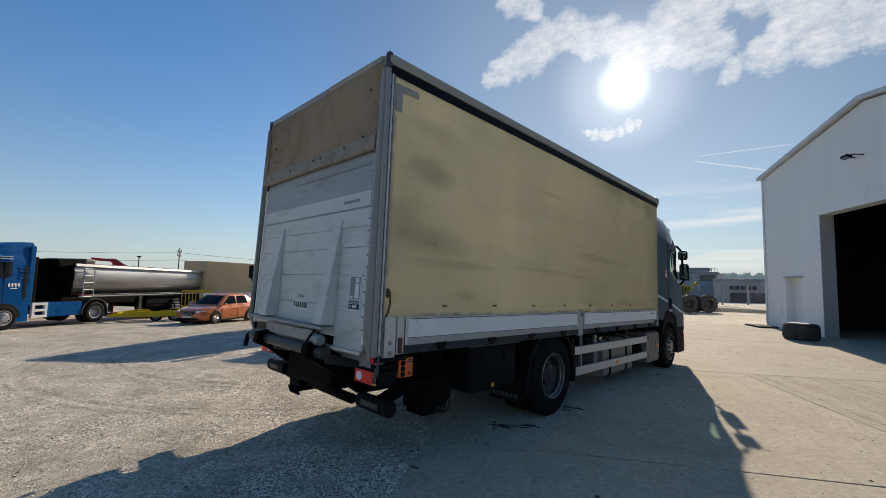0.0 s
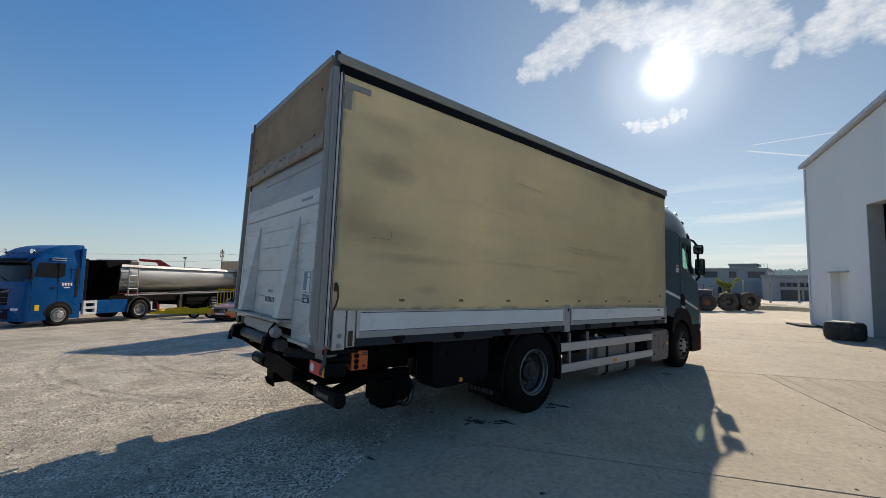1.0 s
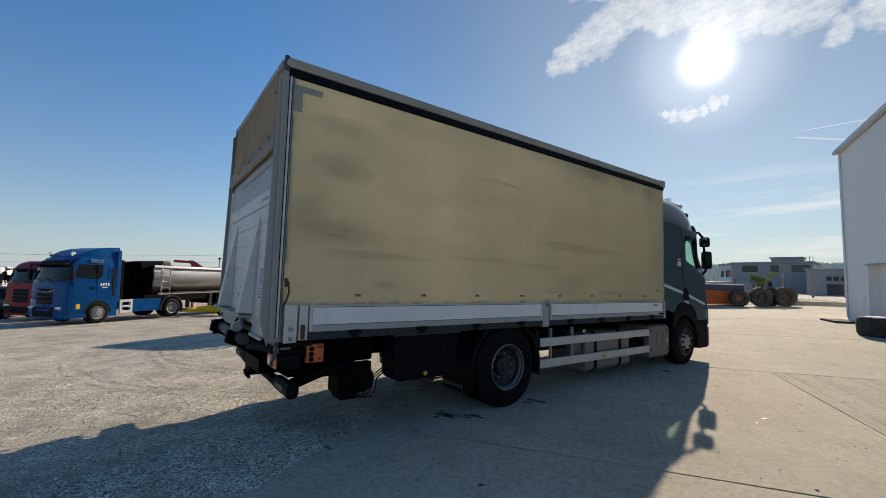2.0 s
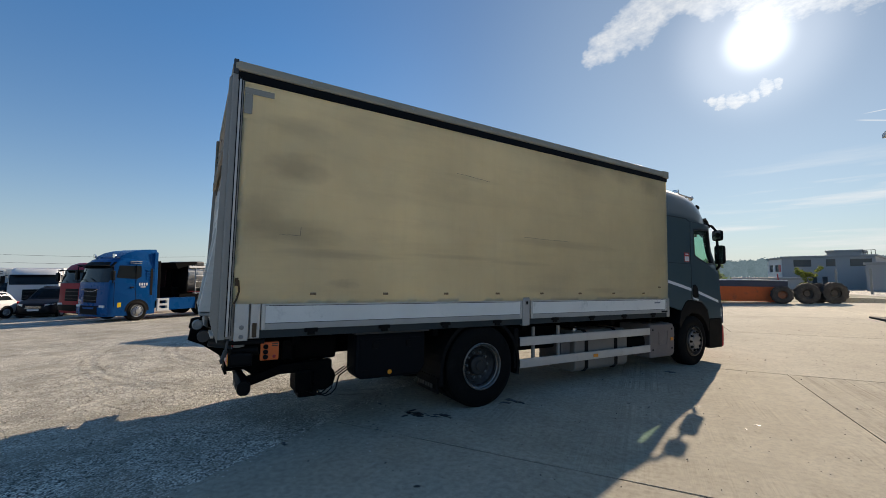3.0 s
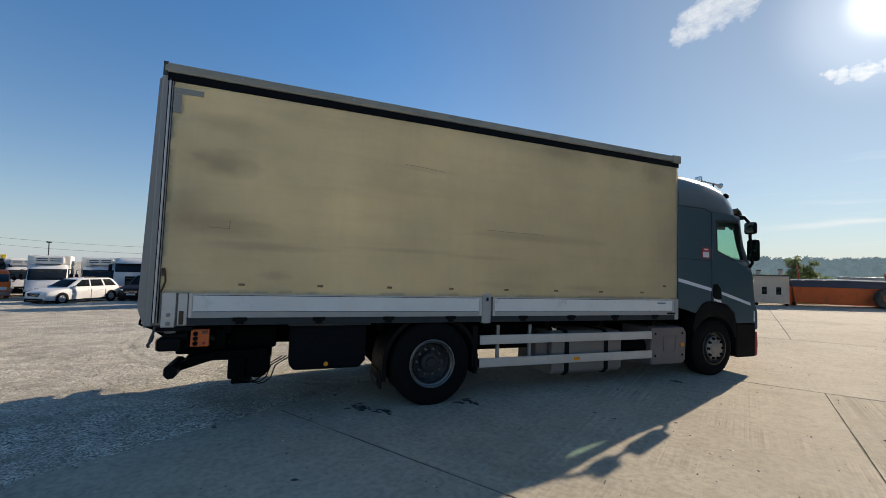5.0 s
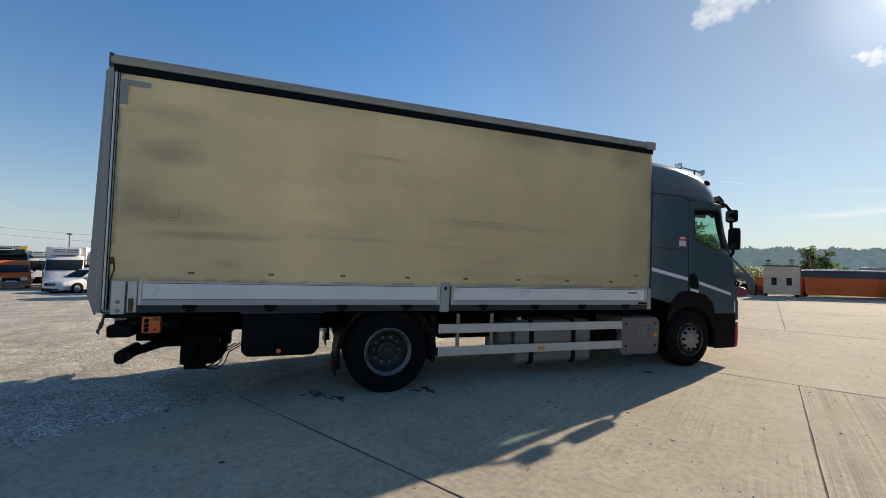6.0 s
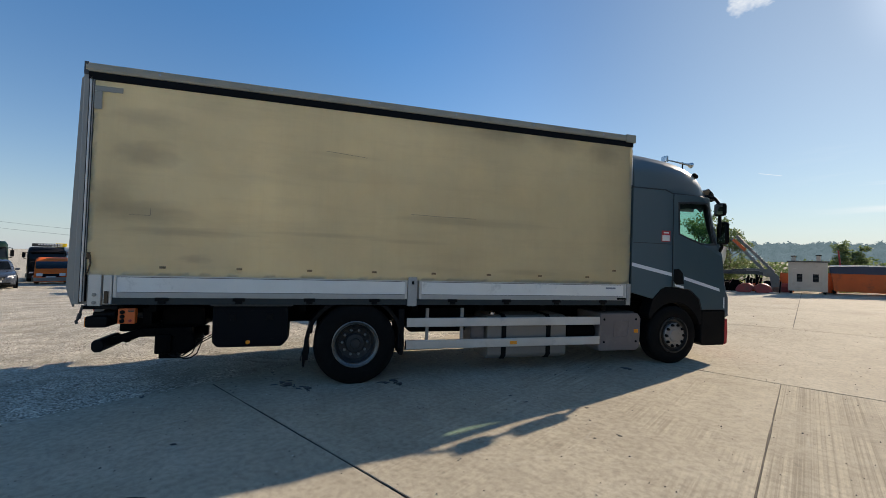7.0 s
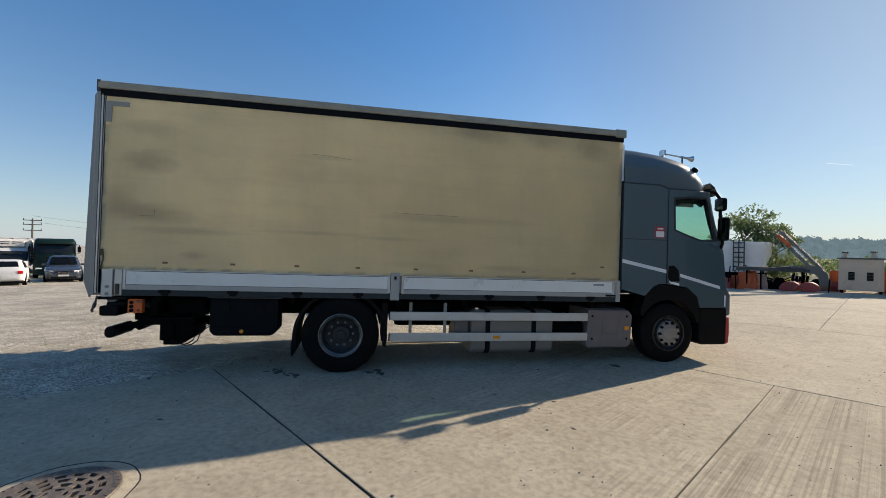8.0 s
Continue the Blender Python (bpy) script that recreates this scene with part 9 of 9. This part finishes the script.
def building(name, m, w, d, h, wall_mat, label, windows=(), roof_h=0.25):
    """A flat-roofed block, its front along x at y = 0."""
    b = empty(name, m, label, "building")
    bm = bm_new()
    plate(bm, [(0, 0), (w, 0), (w, h), (0, h)], [[(x, z), (x + ww, z), (x + ww, z + wh), (x, z + wh)] for x, z, ww, wh in windows], "y", 0.0, 0.3)
    part("front_wall", bm, wall_mat, b)
    bm = bm_new()
    box(bm, 0, 0.3, 0.3, d, 0, h)
    box(bm, w - 0.3, w, 0.3, d, 0, h)
    box(bm, 0.3, w - 0.3, d - 0.3, d, 0, h)
    part("back_walls", bm, wall_mat, b)
    bm = bm_new()
    box(bm, -0.15, w + 0.15, -0.15, d + 0.15, h, h + roof_h, 0.02)
    part("roof", bm, M_FLAT_ROOF, b)
    for x, z, ww, wh in windows:
        win = new("window")
        win.parent = b
        bm = bm_new()
        box(bm, x, x + ww, 0.14, 0.18, z, z + wh)
        part("pane", bm, M_FAR_WINDOW, win)
        bm = bm_new()
        plate(bm, [(x, z), (x + ww, z), (x + ww, z + wh), (x, z + wh)], [[(x + 0.07, z + 0.07), (x + ww - 0.07, z + 0.07), (x + ww - 0.07, z + wh - 0.07), (x + 0.07, z + wh - 0.07)]], "y", 0.08, 0.22)
        part("frame", bm, M_GEAR, win)
    return b


office = building("office_block", pose(-18.2, 67.9, -0.2, 0, 0, 8), 8.8, 14, 4.35, M_GREY_WALL, "long dark grey industrial building with a flat roof", ((1.2, 3.2, 1.8, 0.9), (4.4, 3.2, 0.9, 0.9), (6.6, 3.2, 1.9, 0.9), (2.0, 0.3, 0.5, 1.6), (3.0, 0.3, 0.5, 1.6), (4.0, 0.3, 0.5, 1.6)))
penthouse = building("roof_structure", pose(-14.2, 70.2, 4.4, 0, 0, 8), 3.2, 5, 0.45, M_GREY_WALL, "low plant room on a flat roof")
bm = bm_new()
for k in range(4):
    rod(bm, (3.4 + 0.35 * k, -0.5, 0), (3.4 + 0.35 * k, -0.5, 0.6), 0.03, 6)
rod(bm, (3.4, -0.5, 0.6), (4.45, -0.5, 0.6), 0.03, 6)
part("roof_rail", bm, M_CHASSIS, penthouse)
annexe = building("office_annexe", pose(-21.4, 72.1, -0.3, 0, 0, -53), 5.15, 3, 4.35, M_PALE_WALL, "white office wing with dark windows and red panels", tuple((0.7 + 2.0 * i, 0.9 + 1.7 * j, 1.4, 1.0) for i in range(2) for j in range(2)))
for i, j in ((2, 0), (2, 1)):
    bm = bm_new()
    box(bm, 4.2, 4.9, -0.03, 0.0, 0.9 + 1.7 * j, 1.9 + 1.7 * j)
    part("red_panel", bm, M_RED, annexe)
shed = building("sales_hall", pose(-7.6, 57.2, -0.1, 0, 0, 8), 9.5, 12, 3.0, M_GREY_WALL, "grey sales hall with dark sign lettering and a glazed front", ((1.6, 0.1, 1.8, 1.5), (3.6, 0.1, 1.8, 1.5)))
bm = bm_new()
for k in range(5):
    box(bm, 1.6 + 0.55 * k, 2.0 + 0.55 * k, -0.12, -0.02, 1.95, 2.4)
part("sign_bars", bm, M_STICKER_BLACK, shed, "dark lettering bars on the wall")
white_shed = building("white_hall", pose(-0.5, 64.0, 0, 0, 0, 6), 12, 10, 2.6, M_PALE_WALL, "pale low hall with small windows", ((0.6, 1.2, 0.9, 0.9), (3.0, 1.2, 0.9, 0.9)))
low_roof = building("long_shed", pose(-20.0, 57.9, -0.4, 0, 0, 22), 7, 9, 1.75, M_GREY_WALL, "long low grey shed with a flat roof", ())
for k in range(6):
    x, y = -6.3 + 1.9 * k, 44.0 + 0.5 * k
    fp = empty("fence_post", pose(x, y, gz(x, y)), "pale square fence post at the yard edge", "post", "fence posts")
    bm = bm_new()
    box(bm, -0.07, 0.07, -0.07, 0.07, 0, 2.0, 0.01)
    part("post", bm, M_ALU_DULL, fp)
kerb = empty("kerb_wall", pose(-2.6, 31.0, gz(-2.6, 31.0), 0, 0, 10), "low pale concrete kerb along the yard edge", "kerb")
kerb["kind"] = "structure"
bm = bm_new()
box(bm, 0, 12, 0, 0.4, -0.1, 0.28, 0.03)
part("kerb_stone", bm, M_CONCRETE, kerb)


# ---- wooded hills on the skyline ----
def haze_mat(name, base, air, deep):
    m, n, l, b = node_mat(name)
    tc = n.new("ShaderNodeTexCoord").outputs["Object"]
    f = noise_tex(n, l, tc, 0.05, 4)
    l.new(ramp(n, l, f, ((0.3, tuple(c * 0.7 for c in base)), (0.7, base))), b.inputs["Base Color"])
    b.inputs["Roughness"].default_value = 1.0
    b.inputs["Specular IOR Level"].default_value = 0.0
    # emission paints the pale blue haze of distance over the woods
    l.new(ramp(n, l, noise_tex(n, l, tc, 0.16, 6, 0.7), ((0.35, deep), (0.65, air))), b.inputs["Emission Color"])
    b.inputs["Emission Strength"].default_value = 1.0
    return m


M_HAZED_WOOD = haze_mat("hazed_far_woods", (0.02, 0.028, 0.018), (0.121, 0.165, 0.188), (0.082, 0.118, 0.132))


def build_hills():
    rng = np.random.default_rng(21)
    verts, faces = [], []
    n = 90
    tops = []
    for k in range(n + 1):
        az = 62 + 96 * k / n
        r = 395 + 25 * noise.noise(Vector((k * 0.11, 2, 0)))
        fall = min(1.0, (158 - az) / 22)
        h = (9.3 + 3.2 * noise.noise(Vector((k * 0.09, 0, 0))) + 1.2 * noise.noise(Vector((k * 0.3, 5, 0)))) * max(0.0, fall)
        c, s = math.cos(radians(az)), math.sin(radians(az))
        o = len(verts)
        verts += [(c * (r - 90), s * (r - 90), -2), (c * (r - 40), s * (r - 40), h * 0.6), (c * r, s * r, h), (c * (r + 60), s * (r + 60), -2)]
        tops.append((az, r, h))
        if k:
            for j in range(3):
                faces.append((o - 4 + j, o + j, o + j + 1, o - 3 + j))
    # tree crowns: loose tufts of small faces standing on the slope
    for az0, r0, h0 in tops:
        for _ in range(22):
            az, r = az0 + rng.uniform(-0.6, 0.6), r0 - rng.uniform(-8, 85)
            base = h0 * (1 - max(0, (r0 - r)) / 95) - 0.5
            c, s = math.cos(radians(az)), math.sin(radians(az))
            hh, ww = rng.uniform(3.5, 7.5), rng.uniform(2.0, 4.5)
            # dense heart of the crown
            o = len(verts)
            ring = [(c * r + 0.72 * ww * math.cos(a), s * r + 0.72 * ww * math.sin(a)) for a in (0.3, 1.35, 2.4, 3.45, 4.5, 5.5)]
            verts += [(x, y, -1.0) for x, y in ring] + [(x, y, base + hh * 0.72) for x, y in ring] + [(c * r, s * r, base + hh * 0.95)]
            for j in range(6):
                i2 = (j + 1) % 6
                faces += [(o + j, o + i2, o + 6 + i2, o + 6 + j), (o + 6 + j, o + 6 + i2, o + 12)]
            for _ in range(80):
                u = rng.normal(0, 1, 3)
                u *= rng.uniform(0.5, 1.0) / np.linalg.norm(u)
                centre = np.array((c * r, s * r, base + hh * 0.55)) + u * (ww, ww, hh * 0.5)
                q = np.linalg.qr(rng.normal(0, 1, (3, 3)))[0] * rng.uniform(0.25, 0.75)
                o = len(verts)
                verts += [tuple(centre - q[0]), tuple(centre - q[1] * 0.8), tuple(centre + q[0]), tuple(centre + q[1] * 0.8)]
                faces.append((o, o + 1, o + 2, o + 3))
    me = bpy.data.meshes.new("backdrop")
    me.from_pydata(verts, [], faces)
    me.materials.append(M_HAZED_WOOD)
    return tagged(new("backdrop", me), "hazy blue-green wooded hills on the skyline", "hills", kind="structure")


hills = build_hills()

# ---- drain cover, oil and mud on the concrete ----
DRAIN = (3.93, 1.17)


def build_drain():
    d = empty("drain_cover", pose(DRAIN[0], DRAIN[1], 0.0), "round cast-iron drain grating in a concrete collar", "drain cover")
    M_IRON = surface("cast_iron", (0.16, 0.135, 0.115), 0.6, 0.3, 0.2, 6, 80, 0.2, (0.30, 0.26, 0.21), (0.5, 0.75))
    # flat near-black disc painted as the shade of the drain shaft
    bm = bm_new()
    lathe(bm, [(0.0, 0.0035), (0.345, 0.0035)], axis="z", seg=48)
    part("pit", bm, M_PIT, d, "flat black disc for the shade below the bars")
    bm = bm_new()
    lathe(bm, [(0.335, 0.004), (0.335, 0.016), (0.345, 0.018), (0.385, 0.018), (0.39, 0.012), (0.39, 0.004)], axis="z", seg=64)
    part("rim", bm, M_IRON, d, smooth=40)
    for k in range(44):
        a = 2 * math.pi * k / 44
        b = bm_new()
        box(b, -0.012, 0.012, -0.008, 0.008, 0.0, 0.004)
        part("stud", b, M_IRON, d, at=Matrix.Rotation(a, 4, "Z") @ Matrix.Translation((0.366, 0, 0.018)))
    for r0, r1 in ((0.0, 0.055), (0.085, 0.11), (0.155, 0.18), (0.225, 0.25), (0.295, 0.336)):
        b = bm_new()
        lathe(b, [(r0, 0.004), (r0, 0.015), (r1, 0.015), (r1, 0.004)], axis="z", seg=48)
        part("ring_bar", b, M_IRON, d)
    for ring, (r0, r1, n) in enumerate(((0.05, 0.09, 5), (0.105, 0.16, 8), (0.175, 0.23, 12), (0.245, 0.30, 16))):
        for k in range(n):
            b = bm_new()
            box(b, r0, r1, -0.02, 0.02, 0.004, 0.0145)
            part("cross_bar", b, M_IRON, d, at=Matrix.Rotation(2 * math.pi * (k + 0.5 * (ring % 2)) / n, 4, "Z"))
    b = bm_new()
    lathe(b, [(0.392, 0.0), (0.392, 0.006), (0.47, 0.004), (0.49, 0.0)], axis="z", seg=64)
    part("collar", b, M_CONCRETE, d, "cracked concrete collar", smooth=40)
    b = bm_new()
    ring = [Vector(((0.495 + 0.014 * noise.noise(Vector((k * 0.45, 3, 1)))) * math.cos(2 * math.pi * k / 40), (0.495 + 0.014 * noise.noise(Vector((k * 0.45, 3, 1)))) * math.sin(2 * math.pi * k / 40), 0.0)) for k in range(40)]
    for p, q in zip(ring, ring[1:] + ring[:1]):
        rod(b, p, q, 0.004, 5)
    part("crack", b, M_PIT, d)
    return d


M_PIT = surface("dark_pit", (0.01, 0.01, 0.01), 0.9, 0, 0.2)
drain = build_drain()


def blot(x, y, w, l, turn, seed):
    """A thin uneven patch of oil or wet mud."""
    rng = random.Random(seed)
    bm = bm_new()
    n = 34
    ring = [(1 + 0.7 * noise.noise(Vector((math.cos(6.283 * k / n) * 1.7, math.sin(6.283 * k / n) * 1.7, seed)))) for k in range(n)]
    top = [bm.verts.new((w * r * math.cos(6.283 * k / n), l * r * math.sin(6.283 * k / n), 0.0022)) for k, r in enumerate(ring)]
    mid = bm.verts.new((0, 0, 0.004 + 0.2 * min(w, l) * rng.random()))
    low = [bm.verts.new((1.02 * v.co.x, 1.02 * v.co.y, 0.0004)) for v in top]
    for k in range(n):
        bm.faces.new((top[k], top[(k + 1) % n], mid))
        bm.faces.new((low[k], low[(k + 1) % n], top[(k + 1) % n], top[k]))
    ob = part("mud_patch", bm, M_MUD, smooth=60)
    ob.matrix_basis = on_ground(x, y, turn)
    return tagged(ob, "dark wet mud clod on the concrete", "mud", "mud patches")


M_MUD = surface("wet_mud", (0.025, 0.022, 0.02), 0.45, 0, 0.3, 8, 60, 0.4)
mr = random.Random(4)
for x, y, count, spread, size in ((0.92, 1.98, 6, 0.07, 0.028), (1.12, 2.09, 7, 0.08, 0.030), (1.25, 2.33, 7, 0.07, 0.032), (1.08, 1.45, 6, 0.13, 0.012), (1.3, 3.48, 4, 0.09, 0.03), (1.25, 3.36, 2, 0.05, 0.03), (0.42, 1.86, 3, 0.05, 0.022), (1.31, 7.19, 4, 0.07, 0.034), (2.6, 1.25, 1, 0.0, 0.017), (1.14, 0.5, 2, 0.05, 0.02), (2.35, 4.9, 3, 0.25, 0.012), (3.3, 5.6, 3, 0.3, 0.012)):
    for k in range(count):
        w = size * mr.uniform(0.9, 2.4)
        blot(x + mr.gauss(0, spread), y + mr.gauss(0, spread * 0.6), w, w * mr.uniform(0.3, 0.8), mr.uniform(0, 180), mr.randrange(999))


def build_grit():
    """Crumbs and small dark stones strewn over the open concrete."""
    rng = np.random.default_rng(17)
    oct_v = np.array([(1, 0, 0), (0, 1, 0), (-1, 0, 0), (0, -1, 0), (0, 0, 0.8), (0, 0, -0.2)])
    oct_f = [(0, 1, 4), (1, 2, 4), (2, 3, 4), (3, 0, 4)]
    verts, faces = [], []
    for _ in range(2200):
        s, r = rng.uniform(1.4, 13), rng.uniform(-4, 18)
        p = U * s + V * r
        size = rng.uniform(0.003, 0.011) * (2.0 if rng.random() < 0.05 else 1)
        vs = oct_v * rng.uniform(0.5, 1.4, (6, 3)) * size + (p.x, p.y, gz(p.x, p.y) + 0.001)
        o = len(verts)
        verts += [tuple(v) for v in vs]
        faces += [tuple(i + o for i in f) for f in oct_f]
    me = bpy.data.meshes.new("grit")
    me.from_pydata(verts, [], faces)
    me.materials.append(M_GRIT)
    return tagged(new("grit", me), "dark crumbs and grit strewn over concrete", "grit", kind="stuff")


M_GRIT = surface("dark_grit", (0.10, 0.09, 0.08), 0.9, 0, 0.3)
grit = build_grit()

# ---- concrete slabs ----
def build_pavement():
    pav = tagged(new("pavement"), "cast concrete slabs with brushed surface and dark joints", "pavement", kind="structure")
    gap_s, gap, edge = 0.008, 0.013, 0.002
    cells = [(i, 1, j) for i in range(9) for j in range(-5, 6) if not (j == 1 and i < 2)] + [(0, 2, 1)]   # one slab before the lorry is twice as wide
    for i, wide, j in cells:
        n, width = 12 * wide, S_STEP * wide
        s0, r0 = S_EDGE + i * S_STEP, R_FIRST + j * R_STEP
        mid = U * (s0 + width / 2) + V * (r0 + R_STEP / 2)
        bm = bm_new()
        ticks_s = [gap_s] + [gap_s + edge + (width - 2 * gap_s - 2 * edge) * k / n for k in range(n + 1)] + [width - gap_s]
        ticks_r = [gap] + [gap + edge + (R_STEP - 2 * gap - 2 * edge) * k / 12 for k in range(13)] + [R_STEP - gap]
        grid = []
        for b in ticks_r:
            row = []
            for a in ticks_s:
                p = U * (s0 + a) + V * (r0 + b)
                rim = a in (ticks_s[0], ticks_s[-1]) or b in (ticks_r[0], ticks_r[-1])
                wob = 0.009 * noise.noise(Vector((p.x * 5.3, p.y * 5.3, 8))) + 0.006 * noise.noise(Vector((p.x * 17, p.y * 17, 2)))
                ds = max(wob, -0.003) * (1 if a < width / 2 else -1) if a in (ticks_s[0], ticks_s[-1], ticks_s[1], ticks_s[-2]) else 0
                dr = max(wob, -0.006) * (1 if b < R_STEP / 2 else -1) if b in (ticks_r[0], ticks_r[-1], ticks_r[1], ticks_r[-2]) else 0
                row.append(bm.verts.new((a - width / 2 + ds, b - R_STEP / 2 + dr, gz(p.x, p.y) - gz(mid.x, mid.y) - (edge if rim else 0))))
            grid.append(row)
        for a, b in zip(grid, grid[1:]):
            for k in range(n + 2):
                bm.faces.new((a[k], a[k + 1], b[k + 1], b[k]))
        ring = grid[0] + [g[-1] for g in grid[1:]] + grid[-1][-2::-1] + [g[0] for g in grid[-2:0:-1]]
        low = [bm.verts.new(v.co - Vector((0, 0, 0.05))) for v in ring]
        for k in range(len(ring)):
            bm.faces.new((ring[k], low[k], low[(k + 1) % len(ring)], ring[(k + 1) % len(ring)]))
        finish = M_CONCRETE_TINED if j == 0 and i > 0 else M_CONCRETE_BRUSHED if j == 0 else M_CONCRETE
        ob = part("slab", bm, finish, pav)
        ob.matrix_basis = Matrix.Translation((mid.x, mid.y, gz(mid.x, mid.y))) @ Matrix.Rotation(radians(32.5), 4, "Z")
    bm = bm_new()
    rows = []
    for j in range(-40, 49):
        row = []
        for i in range(73):
            q = U * (S_EDGE + i * S_STEP / 8) + V * (R_FIRST + j * R_STEP / 8)
            row.append(bm.verts.new((q.x, q.y, gz(q.x, q.y) - 0.009)))
        rows.append(row)
    for a, b in zip(rows, rows[1:]):
        for k in range(72):
            bm.faces.new((a[k], a[k + 1], b[k + 1], b[k]))
    part("joint_filler", bm, M_FILLER, pav, "dark dirt and sealant in the joints")
    return pav


M_FILLER = surface("joint_dirt", (0.03, 0.026, 0.021), 0.9, 0, 0.3, 6, 50, 0.3)
pavement = build_pavement()
